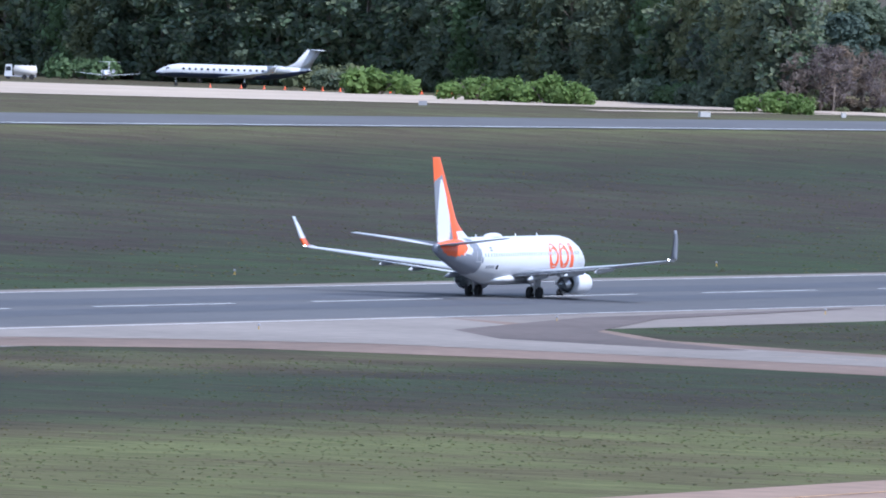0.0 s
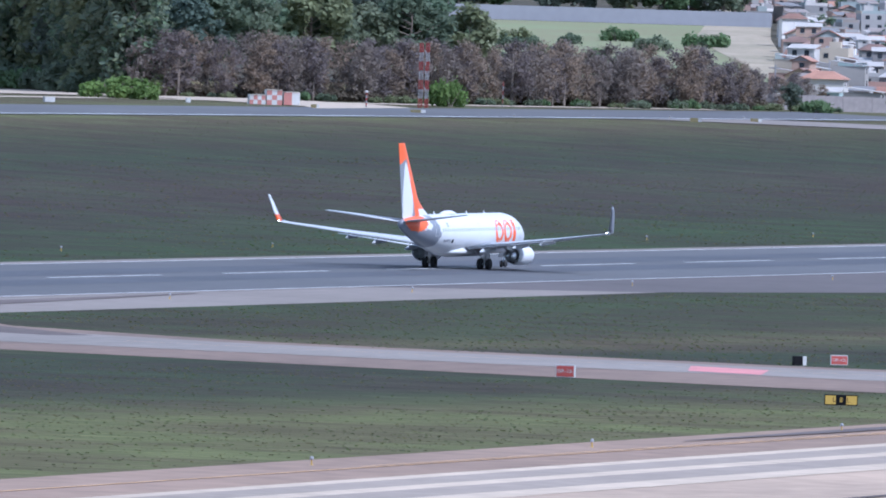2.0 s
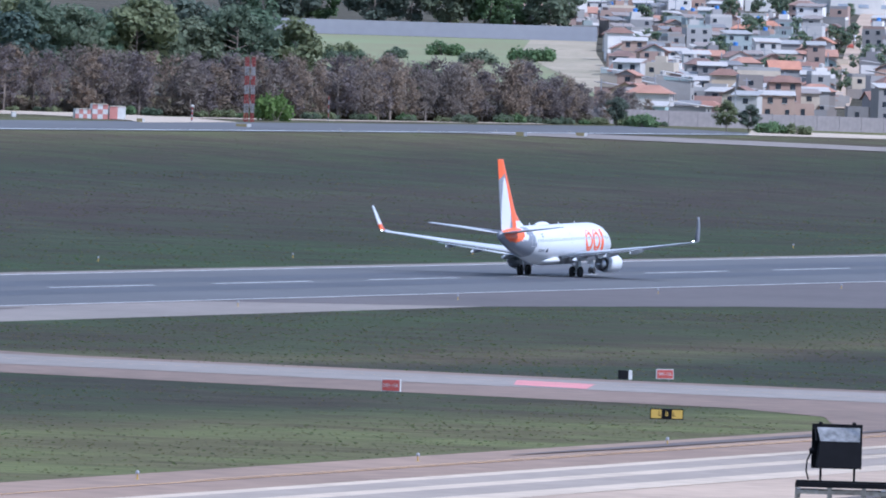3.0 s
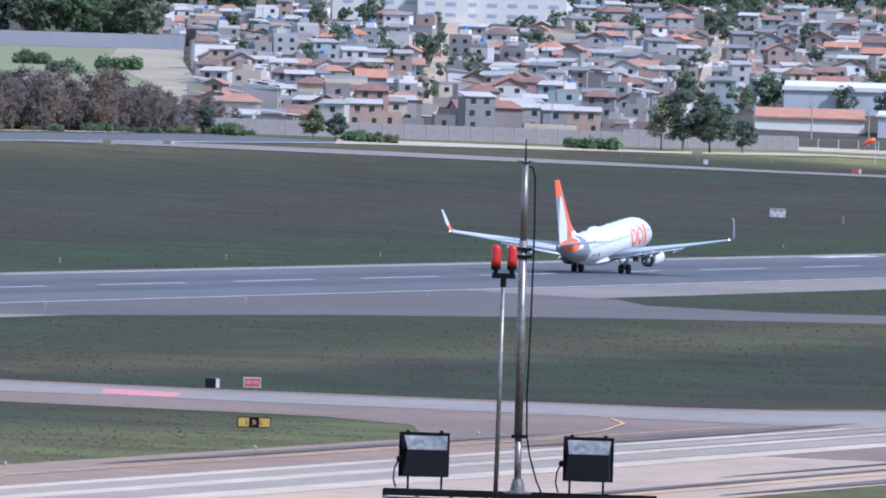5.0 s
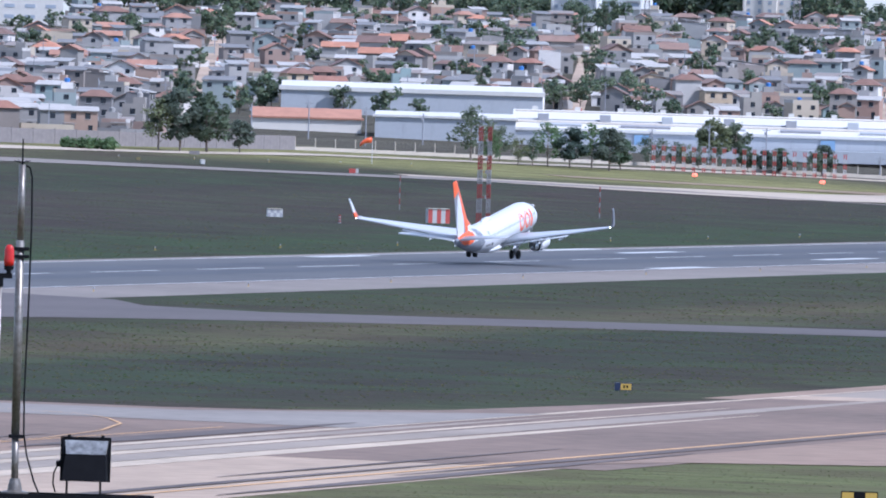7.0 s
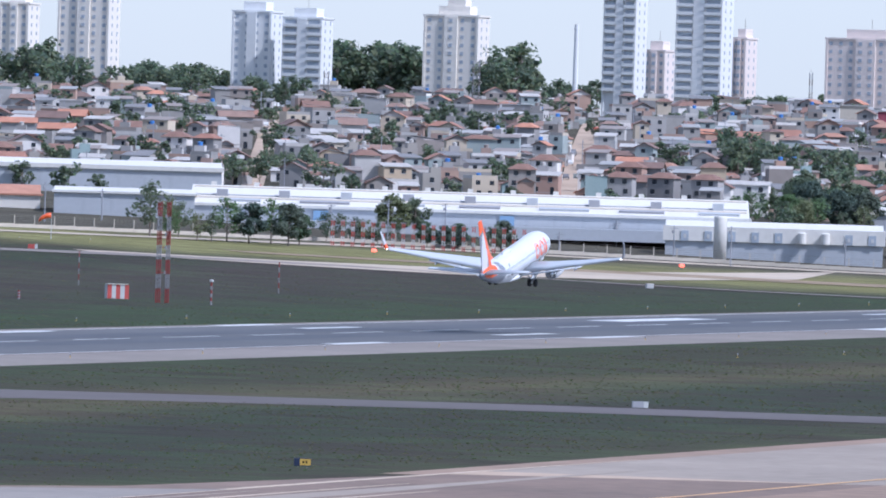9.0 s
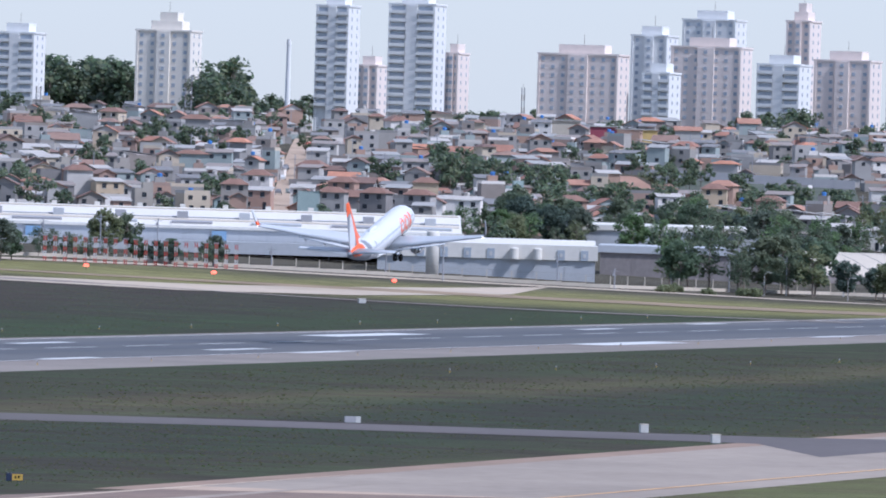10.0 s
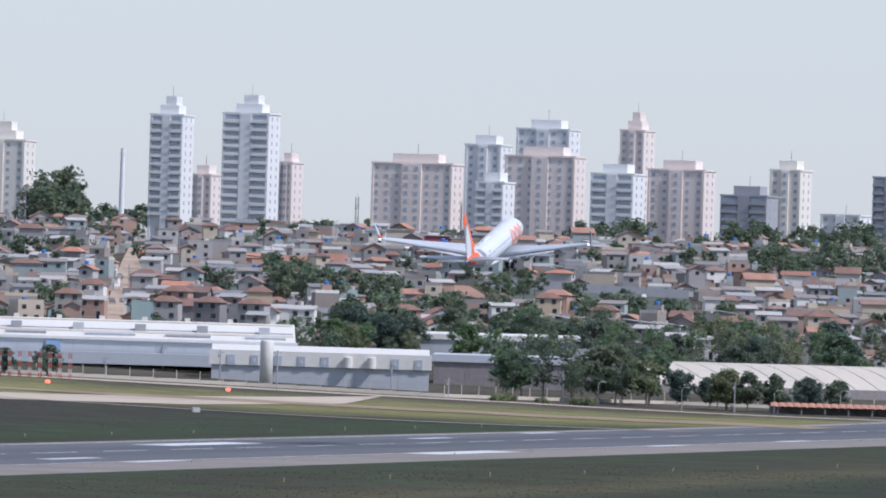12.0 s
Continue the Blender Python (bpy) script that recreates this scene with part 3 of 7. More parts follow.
sheet("jet_apron", [((1890, 905), (2150, 1100)), ((1905, 890), (2140, 985)), ((1960, 862), (2150, 905)), ((2010, 845), (2140, 880)), ((2050, 826), (2110, 845)), ((2020, 780), (2080, 790)), ((2000, 770), (2060, 775))],
      "sand", 0.12, "pale concrete apron of the parked jets", step=8)
sheet("jet_apron", [((1890, 905), (2150, 1100)), ((1800, 1000), (2150, 1300))], "sand", 0.12, "pale concrete apron of the parked jets", step=8)
sheet("weed_strip", [((2400, 640), (2412, 650)), ((2452, 560), (2480, 572)), ((2462, 520), (2500, 528)), ((2440, 470), (2490, 470)), ((2410, 440), (2450, 440))], "weeds", 0.1, "strip of dry brown weeds across the grass", "grass")
sheet("service_road", [((1940, 812), (1947, 820)), ((2010, 808), (2014, 815)), ((2100, 790), (2106, 796)), ((2240, 780), (2246, 785))], "sand", 0.1, "narrow pale service road", step=8)


# ---- the departing airliner ----
def hull_ring(x, zc, w, h, n=40):
    return [(x, w * math.sin(2 * math.pi * j / n), zc - h * math.cos(2 * math.pi * j / n)) for j in range(n)]


HULL = [(16.6, 2.90, 0.05, 0.05), (16.45, 2.90, 0.28, 0.26), (16.1, 2.92, 0.60, 0.55), (15.5, 2.98, 0.98, 0.92), (14.8, 3.06, 1.25, 1.24), (13.8, 3.2, 1.54, 1.6),
        (12.6, 3.32, 1.76, 1.86), (11.2, 3.38, 1.87, 1.99), (10, 3.38, 1.88, 2.0), (-3, 3.38, 1.88, 2.0), (-5, 3.44, 1.86, 1.95), (-7, 3.58, 1.74, 1.8),
        (-9, 3.78, 1.50, 1.56), (-11, 4.02, 1.18, 1.27), (-13, 4.25, 0.80, 0.92), (-14.6, 4.42, 0.46, 0.56), (-15.3, 4.5, 0.28, 0.36), (-15.4, 4.5, 0.1, 0.12)]


def hull_at(x):
    for a, b in zip(HULL, HULL[1:]):
        if a[0] >= x >= b[0]:
            u = (a[0] - x) / (a[0] - b[0])
            return [a[i] + (b[i] - a[i]) * u for i in (1, 2, 3)]
    return HULL[-1][1:]


def hull_paint(c):
    edge = -8.4 - 0.22 * (c.z - 3.4) ** 2
    if ((c.x + 12.7) / 2.1) ** 2 + ((c.z - 4.75) / 0.95) ** 2 < 1:
        return "orange"
    if c.z > 3.95 and -12.6 < c.x < -10.1 - 0.25 * (c.z - 4.4) ** 2:
        return "white"
    return "grey" if c.x < edge else "white"


def on_hull(x, z, side, off=0.012):
    zc, w, h = hull_at(x)
    u = max(-1.0, min(1.0, (z - zc) / h))
    return (x, side * (w * math.sqrt(1 - u * u) + off), z)


def decal(mb, pts, side, key):
    """A polygon of (x, z) laid on the hull's side."""
    p = [on_hull(x, z, side) for x, z in pts]
    mb.face(p if side < 0 else p[::-1], key)


def bar_decal(mb, x0, x1, z0, z1, side, key, steps=4):
    for i in range(steps):
        a, b = z0 + (z1 - z0) * i / steps, z0 + (z1 - z0) * (i + 1) / steps
        decal(mb, [(x0, a), (x1, a), (x1, b), (x0, b)], side, key)


def ring_decal(mb, cx, cz, rx, rz, thick, side, key, start=0, end=360, n=28):
    for i in range(n):
        a, b = radians(start + (end - start) * i / n), radians(start + (end - start) * (i + 1) / n)
        q = 1 - thick
        decal(mb, [(cx + rx * math.cos(a), cz + rz * math.sin(a)), (cx + rx * math.cos(b), cz + rz * math.sin(b)),
                   (cx + rx * q * math.cos(b), cz + rz * q * math.sin(b)), (cx + rx * q * math.cos(a), cz + rz * q * math.sin(a))], side, key)


def foil(mb, stations, key, upright=False):
    """A wing or fin: stations of (span, leading x, trailing x, height, thickness)."""
    prof = [(0, 0), (0.03, 0.45), (0.12, 0.8), (0.3, 1.0), (0.6, 0.7), (1, 0.03), (0.6, -0.4), (0.3, -0.7), (0.12, -0.6), (0.03, -0.35)]
    rr = []
    for s, xl, xt, z, th in stations:
        ring = []
        for u, v in prof:
            x = xl + (xt - xl) * u
            ring.append((x, v * th / 2, s) if upright else (x, s, z + v * th / 2))
        rr.append(ring)
    mb.rings(rr, key)


def build_airliner():
    plane = thing("airliner", pose(1002.8, 428, 0), "white twin-engine airliner with orange and grey tail taking off", "airplane")
    mb = Mesh()
    n = 130
    mb.rings([hull_ring(x, *hull_at(x)) for x in [16.6, 16.55, 16.45, 16.3, *(16.1 - i * (16.1 + 15.3) / n for i in range(n + 1)), -15.4]], hull_paint)
    hull = part("fuselage", mb, plane, "white fuselage with grey rear and orange patch", True)
    mb = Mesh()  # belly fairing
    mb.rings([[(x, 1.75 * k * math.sin(a), 1.75 - 0.55 * k * math.cos(a)) for a in [2 * math.pi * j / 20 for j in range(20)]]
              for x, k in ((6.5, 0.15), (5.5, 0.75), (4, 1), (-2.5, 1), (-4.5, 0.7), (-6, 0.15))], "white")
    part("belly_fairing", mb, plane, smooth=True)
    mb = Mesh()
    for side in (-1, 1):
        for i in range(41):
            x = -8.0 + 0.508 * i
            if -1.2 < x < -0.9:
                continue
            bar_decal(mb, x - 0.12, x + 0.12, 3.74, 4.06, side, "glazing", 2)
    part("cabin_windows", mb, hull, "row of small dark cabin windows")["kind"] = "stuff"
    mb = Mesh()
    for side in (-1, 1):
        for x0, x1, z0, z1 in ((-9.4, -8.6, 3.3, 4.95), (12.1, 13.0, 2.9, 4.7), (1.0, 1.5, 3.5, 4.5)):
            for a, b, c, d in ((x0, x0 + 0.05, z0, z1), (x1 - 0.05, x1, z0, z1), (x0, x1, z0, z0 + 0.05), (x0, x1, z1 - 0.05, z1)):
                bar_decal(mb, a, b, c, d, side, "lightgrey")
    part("door_outlines", mb, hull)["kind"] = "stuff"
    # plain orange shapes of the livery
    for side in (-1, 1):
        for k in range(3):
            mb = Mesh()
            if k == 0:
                ring_decal(mb, 6.5, 3.62, 1.05, 1.12, 0.42, side, "orange")
            elif k == 1:
                ring_decal(mb, 8.75, 3.62, 1.05, 1.12, 0.42, side, "orange")
            else:
                bar_decal(mb, 10.15, 10.9, 2.5, 4.72, side, "orange", 6)
            part("livery_shape", mb, hull, "large orange painted shape")
    mb = Mesh()
    for side in (-1, 1):
        for i in range(4):
            bar_decal(mb, -7.6 + 0.36 * i, -7.36 + 0.36 * i, 2.72, 2.98, side, "grey", 1)
        bar_decal(mb, -5.9, -5.5, 2.65, 3.0, side, "dark", 1)
        bar_decal(mb, -7.0, -6.5, 4.2, 4.6, side, "grey", 1)
    part("small_markings", mb, hull, "small dark bars and badge")["kind"] = "stuff"
    mb = Mesh()
    for side in (-1, 1):
        for a, b in ((14.0, 14.5), (14.55, 15.05), (15.1, 15.45)):
            mb = Mesh()
            zz = 3.75 if b < 15.2 else 3.55
            bar_decal(mb, a, b, zz - 0.1, zz + 0.35 - (0.15 if b > 15.2 else 0), side, "dark", 2)
            part("cockpit_window", mb, hull)
    mb = Mesh()  # antenna dome and blades
    mb.rings([[(x, 0.5 * k * math.sin(a), 5.36 + 0.34 * k * max(0, math.cos(a))) for a in [2 * math.pi * j / 14 for j in range(14)]]
              for x, k in ((-1.0, 0.05), (-1.4, 0.6), (-2.2, 1), (-3.4, 1), (-4.3, 0.6), (-4.8, 0.05))], "white")
    part("antenna_dome", mb, plane, "white antenna dome on the roof", True)
    for x in (-6.4, 2.2, 7.0):
        mb = Mesh()
        mb.box(x - 0.18, x + 0.18, -0.02, 0.02, 5.2, 5.62, "white", top=(x - 0.24, x - 0.08, -0.01, 0.01))
        part("antenna_blade", mb, plane)
    # fin and tailplanes
    def fin_paint(c):
        u = (c.z - 5) / 7.5
        le, te = -9.6 - 5.3 * u, -14.9 - 1.4 * u
        k = (c.x - te) / (le - te)
        if c.z > 10.2 + 0.9 * k:
            return "orange"
        if k > 0.60 + 0.1 * u:
            return "orange" if c.z > 5.9 or k < 0.8 else "white"
        if ((k - 0.24 - 0.42 * u) / 0.27) ** 2 + ((u - 0.30) / 0.42) ** 2 < 1:
            return "white"
        return "grey"
    mb = Mesh()
    prof = [i / 44 for i in range(45)]
    rr = []
    for j in range(81):
        z = 4.7 + (12.28 - 4.7) * j / 80
        u = (z - 5) / 7.5
        le, te = -9.6 - 5.3 * u + max(0, 0.3 - u) ** 2 * 26, -14.9 - 1.4 * u
        th = 0.42 * (1 - 0.6 * max(u, 0))
        up = [(le + (te - le) * k, th / 2 * (2.4 * math.sqrt(k + 1e-6) * (1 - k) + 0.04)) for k in prof]
        rr.append([(x, y, z) for x, y in up] + [(x, -y, z) for x, y in up[::-1][1:-1]])
    mb.rings(rr, fin_paint)
    part("fin", mb, plane, "tall fin in orange, grey and white", True)
    for side in (1, -1):
        mb = Mesh()
        foil(mb, [(side * 0.35, -11.9, -15.6, 4.75, 0.36), (side * 7.1, -15.6, -17.0, 5.6, 0.13), (side * 7.2, -15.9, -17.0, 5.62, 0.05)], "lightgrey")
        part("tailplane", mb, plane, smooth=True)
    # wings turn slightly about their roots as they take the load
    wings = {}
    for side in (1, -1):
        root = Vector((0, side * 1.5, 2.1))
        mb = Mesh()
        foil(mb, [(0, 6.2, -2.0, 0, 0.85), (side * 4.0, 3.6, -2.2, 0.42, 0.6), (side * 9.5, 0.75, -3.1, 0.98, 0.36), (side * 15.2, -2.25, -4.15, 1.62, 0.2),
                  (side * 15.65, -2.55, -4.25, 1.78, 0.17)], "lightgrey")
        w = part("wing", mb, plane, "light grey wing", True, Matrix.Translation(root))
        wings[side] = (w, root)
        mb = Mesh()
        rr = []
        for k in range(7):
            u = k / 6
            y = 15.6 + 0.85 * math.sin(u * 1.35)
            z = 1.76 + 0.55 * (1 - math.cos(min(u * 2.2, 1.4))) + 2.1 * max(0, u - 0.12) / 0.88
            xl, xt = -2.5 - 2.2 * u, -4.2 - 1.15 * u
            th = 0.13 * (1 - 0.6 * u)
            rr.append([(xl, side * y, z), ((xl + xt) / 2, side * (y + th / 2), z), (xt, side * y, z), ((xl + xt) / 2, side * (y - th / 2), z)])
        mb.rings(rr, lambda c: "orange" if c.z < 2.5 else "white" if c.z < 3.9 else "lightgrey")
        # outer faces turn grey: shade on that side put into the paint
        shaded_side = mb.slot("grey")
        for i in range(6):
            mb.m[4 * i] = mb.m[4 * i + 1] = shaded_side
        part("winglet", mb, w, "orange and white blended winglet", True)
        mb = Mesh()
        mb.turned([(-0.1, 0.02), (-0.05, 0.07), (0.05, 0.07), (0.1, 0.02)], "strobe", "x", (-4.3, side * 15.6, 1.78), 8)
        part("tip_lamp", mb, w, "lit white tip lamp")
        for y, z in ((2.4, 0.12), (5.8, 0.55), (8.6, 0.92)):
            mb = Mesh()
            mb.rings([[(x, side * y + 0.2 * k * math.sin(a), z - 0.12 + 0.3 * k * math.cos(a) - s) for a in [2 * math.pi * j / 10 for j in range(10)]]
                      for x, k, s in ((0.6, 0.1, 0), (0, 0.8, 0.03), (-1.5, 1, 0.08), (-3.2, 0.75, 0.22), (-4.1, 0.1, 0.3))], "lightgrey")
            part("flap_fairing", mb, w, smooth=True)
        mb = Mesh()
        foil(mb, [(side * 0.6, -1.6, -3.0, -0.1, 0.16), (side * 9.6, -2.7, -3.9, 0.86, 0.1)], "lightgrey")
        part("flap", mb, w, smooth=True)
    # engines
    for side in (1, -1):
        y = side * 4.83
        mb = Mesh()
        mb.turned([(6.0, 0.74), (6.2, 0.80), (6.1, 0.87), (5.4, 0.94), (4.2, 0.95), (3.0, 0.88), (2.3, 0.78), (2.3, 0.73), (3.4, 0.78), (5.8, 0.72)], "white", "x", (0, y, 1.42), 28)
        e = part("nacelle", mb, plane, "white engine nacelle", True)
        mb = Mesh()
        mb.turned([(2.6, 0.62), (1.9, 0.55), (1.2, 0.42), (1.2, 0.36), (2.0, 0.40), (2.5, 0.30)], "metal", "x", (0, y, 1.42), 20)
        part("exhaust", mb, e, "bare metal exhaust", True)
        mb = Mesh()
        mb.turned([(1.6, 0.28), (1.0, 0.18), (0.5, 0.03)], "metal", "x", (0, y, 1.42), 14)
        mb.turned([(5.2, 0.74), (5.15, 0.74)], "black", "x", (0, y, 1.42), 20)
        mb.turned([(2.75, 0.78), (2.7, 0.78)], "black", "x", (0, y, 1.42), 20)
        part("core", mb, e, smooth=False)["kind"] = "stuff"
        mb = Mesh()
        mb.box(0.6, 5.2, y - 0.18, y + 0.18, 2.0, 2.75, "white", top=(0.2, 4.2, y - 0.12, y + 0.12))
        part("pylon", mb, plane)
    # undercarriage
    def wheel(parent, at, r, w):
        mb = Mesh()
        mb.turned([(-w / 2, r * 0.55), (-w / 2, r * 0.9), (-w * 0.3, r), (w * 0.3, r), (w / 2, r * 0.9), (w / 2, r * 0.55)], "tyre", "y", at, 22)
        o = part("wheel", mb, parent, smooth=True)
        mb = Mesh()
        mb.turned([(-w * 0.42, r * 0.54), (-w * 0.3, 0.1), (w * 0.3, 0.1), (w * 0.42, r * 0.54)], "metal", "y", at, 14)
        part("rim", mb, o)
    for side in (1, -1):
        y = side * 2.86
        mb = Mesh()
        mb.tube((0, y, 0.5), (-0.1, y + side * 0.1, 2.4), 0.12, 0.16, "metal", 10)
        mb.tube((0, y, 0.9), (0.3, y - side * 1.3, 2.1), 0.06, 0.06, "metal", 6)
        mb.tube((0, y - 0.55, 0.56), (0, y + 0.55, 0.56), 0.08, 0.08, "metal", 8)
        mb.box(-0.45, 0.45, y + side * 0.32, y + side * 0.37, 0.95, 2.3, "white")
        g = part("main_gear", mb, plane, "extended main landing gear leg")
        for d in (-0.43, 0.43):
            wheel(g, (0, y + d, 0.56), 0.56, 0.4)
    mb = Mesh()
    mb.tube((12.6, 0, 0.34), (12.9, 0, 2.0), 0.08, 0.11, "metal", 8)
    mb.tube((12.6, -0.25, 0.34), (12.6, 0.25, 0.34), 0.05, 0.05, "metal", 6)
    for s in (-0.45, 0.45):
        mb.box(12.4, 14.0, s - 0.02, s + 0.02, 0.95, 1.7, "white")
    g = part("nose_gear", mb, plane, "extended nose landing gear leg")
    for d in (-0.2, 0.2):
        wheel(g, (12.6, d, 0.34), 0.34, 0.2)
    return plane, wings


airliner, wings = build_airliner()


# ---- trees ----
def leaf_cloud(mb, rng, centre, radius, count, size, key):
    """A clump of small leaf sprays round a limb's end."""
    for _ in range(count):
        d = Vector((rng.gauss(0, 1), rng.gauss(0, 1), rng.gauss(0, 1))).normalized()
        p = Vector(centre) + Vector((d.x * radius[0], d.y * radius[1], d.z * radius[2])) * (0.45 + 0.6 * rng.random())
        a = Vector((rng.gauss(0, 1), rng.gauss(0, 1), rng.gauss(0, 0.6))).normalized()
        b = a.cross(d + Vector((0.01, 0.02, 0.6))).normalized()
        s = size * (0.6 + 0.8 * rng.random())
        mb.face([p - a * s, p - b * s * 0.6, p + a * s, p + b * s * 0.6 + d * s * 0.3], key)


def tree(name, kind, height, seed, key, label):
    """A tapered trunk with limbs and a crown of many leaf sprays; returns the thing, its base at the origin."""
    rng = random.Random(seed)
    root = thing(name, Matrix(), label, "tree" if kind != "bush" else "bush")
    tr, cr = Mesh(), Mesh()
    h = height
    if kind == "bush":
        for i in range(5):
            a = rng.random() * 6.3
            tr.tube((0, 0, -0.2), (math.cos(a) * h * 0.5, math.sin(a) * h * 0.5, h * 0.5), 0.09, 0.04, "bark", 5)
        for i in range(16):
            a, r = rng.random() * 6.3, h * 0.95 * math.sqrt(rng.random())
            leaf_cloud(cr, rng, (math.cos(a) * r, math.sin(a) * r, h * (0.22 + 0.5 * rng.random() * (1 - r / h / 1.3))), (h * 0.3,) * 3, 75, 0.06 * h + 0.12, key)
    else:
        lean = Vector((rng.uniform(-0.03, 0.03), rng.uniform(-0.03, 0.03), 1))
        tr.tube((0, 0, -0.3), lean * h * 0.55, 0.018 * h + 0.05, 0.01 * h, "bark", 7)
        tr.tube(lean * h * 0.55, lean * h * 0.9, 0.01 * h, 0.02, "bark", 6)
        low, wide, n, size = {"broad": (0.28, 0.42, 26, 0.5), "tall": (0.06, 0.22, 40, 0.5), "dry": (0.14, 0.30, 28, 0.32), "sparse": (0.3, 0.4, 20, 0.4)}[kind]
        for i in range(n):
            u = low + (1 - low) * (i + rng.random()) / n
            shape = math.sin(math.pi * min(1, (u - low) / (1 - low) * 0.85 + 0.12)) ** 0.7
            a, r = rng.random() * 6.3, wide * h * shape * (0.35 + 0.7 * rng.random())
            p = Vector((math.cos(a) * r, math.sin(a) * r, h * u * 0.96))
            tr.tube(lean * h * max(0.12, u - 0.16), p, 0.006 * h, 0.02, "bark", 4)
            if kind == "dry":
                for j in range(5):
                    q = p + Vector((rng.gauss(0, 0.09 * h), rng.gauss(0, 0.09 * h), rng.uniform(0, 0.12 * h)))
                    tr.tube(p * 0.9, q, 0.04, 0.02, "bark", 3)
            k = {"dry": 34, "sparse": 36}.get(kind, 78)
            s = h * (0.14 if kind in ("broad", "sparse") else 0.11)
            leaf_cloud(cr, rng, p, (s, s, s * 0.75), k, size * (0.6 + h / 40), key)
    part("trunk", tr, root)
    part("crown", cr, root, smooth=False)
    return root


def stand(ob, x, y, turn, size=1.0, sink=0.0):
    c = copy_thing(ob, pose(x, y, land(x, y) - sink, 0, 0, turn))
    c.scale = (size, size, size)
    return c


def plant_trees():
    rng = random.Random(5)
    tall = [tree("tall_tree", "tall", 22, 10 + i, "leaf_mid" if i % 2 else "leaf_far", "tall dark green tree in a dense wood") for i in range(4)]
    broad = [tree("broad_tree", "broad", 11, 20 + i, "leaf_mid" if i % 2 else "leaf_dark", "broad green tree with a rounded uneven crown") for i in range(4)]
    dry = [tree("bare_tree", "dry", 11, 30 + i, "leaf_dry", "thin greyish brown tree, nearly leafless") for i in range(4)]
    sparse = [tree("thin_tree", "sparse", 10, 40 + i, "leaf_mid", "thinly leaved tree with visible limbs") for i in range(2)]
    bush = [tree("bush", "bush", 3.2, 50 + i, "leaf_bright", "fresh light green bush at the wood's edge") for i in range(2)]
    shrub = [tree("shrub", "bush", 3.0, 60 + i, "leaf_mid", "dense dark green shrub in the grass") for i in range(2)]
    thicket = [tree("dry_thicket", "bush", 2.6, 80 + i, "thicket", "dry tangled undergrowth below bare trees") for i in range(2)]
    for ob in (*tall, *broad, *dry, *sparse, *bush, *shrub, *thicket):
        ob["group"] = ob.name.split(".")[0].replace("_", " ") + "s"

    def along(line, gap, kinds, smin, smax, rows, depth, jitter=3.0):
        for r in range(rows):
            for a, b in zip(line, line[1:]):
                a2, b2 = Vector(a), Vector(b)
                n = max(1, int((b2 - a2).length / gap))
                for i in range(n):
                    p = a2.lerp(b2, (i + rng.random()) / n) + Vector((0.92, 0.39)) * depth * r
                    s0, s1 = (smin, smax) if not isinstance(smin, tuple) else (smin[0] + (smin[1] - smin[0]) * i / n, smax[0] + (smax[1] - smax[0]) * i / n)
                    stand(rng.choice(kinds), p.x + rng.uniform(-jitter, jitter), p.y + rng.uniform(-jitter, jitter), rng.uniform(0, 360), rng.uniform(s0, s1))

    edge = [(2400, 1200), (2312, 1082), (2262, 985), (2142, 872), (2082, 838)]
    along(edge, 8.5, tall, 0.8, 1.12, 1, 0)
    along(edge, 9.5, tall, 1.0, 1.35, 2, 16)
    along([(2340, 1105), (2280, 1010), (2240, 950), (2125, 862)], 11, broad, 0.75, 1.35, 1, 0)
    along([(2350, 1120), (2275, 1010), (2235, 955), (2112, 858), (2082, 834)], 5, shrub, 1.0, 2.2, 1, 0)
    along([(2078, 834), (2110, 806), (2200, 793), (2246, 787)], 4.6, dry, 0.85, 1.12, 2, 11)
    along([(2246, 787), (2320, 790)], 4.6, dry, (0.72, 0.4), (0.95, 0.55), 2, 12)
    along([spot(-21.7, 2640), spot(-20.4, 2720)], 9, broad, 1.5, 1.95, 2, 20)
    along([(2082, 830), (2112, 800), (2200, 788), (2300, 780)], 6, shrub, 0.4, 0.8, 1, 0)
    along([spot(-20.3, 2720), spot(-19.6, 2760)], 12, broad, 0.55, 0.8, 1, 0)
    along([spot(-20.4, 3160), spot(-19.3, 3180)], 26, shrub, 1.0, 2.0, 3, 45, 14)
    along([spot(-20.6, 3505), spot(-19.1, 3515)], 11, broad, 1.1, 1.7, 2, 14)
    for h, d, s, kinds in ((-23.32, 2255, 1.9, bush), (-23.14, 2240, 1.6, bush), (-22.98, 2228, 1.9, bush), (-22.85, 2222, 1.4, bush), (-21.97, 2170, 1.7, bush), (-21.87, 2170, 1.4, bush),
                           (-23.75, 2330, 2.2, bush), (-23.9, 2420, 1.9, shrub), (-24.0, 2450, 2.4, shrub), (-25.1, 2520, 2.2, shrub)):
        stand(rng.choice(kinds), *spot(h, d), rng.uniform(0, 360), s)
    along([(2086, 836), (2116, 808), (2204, 796), (2320, 792)], 3.4, thicket, 0.8, 1.3, 2, 7, 1.5)
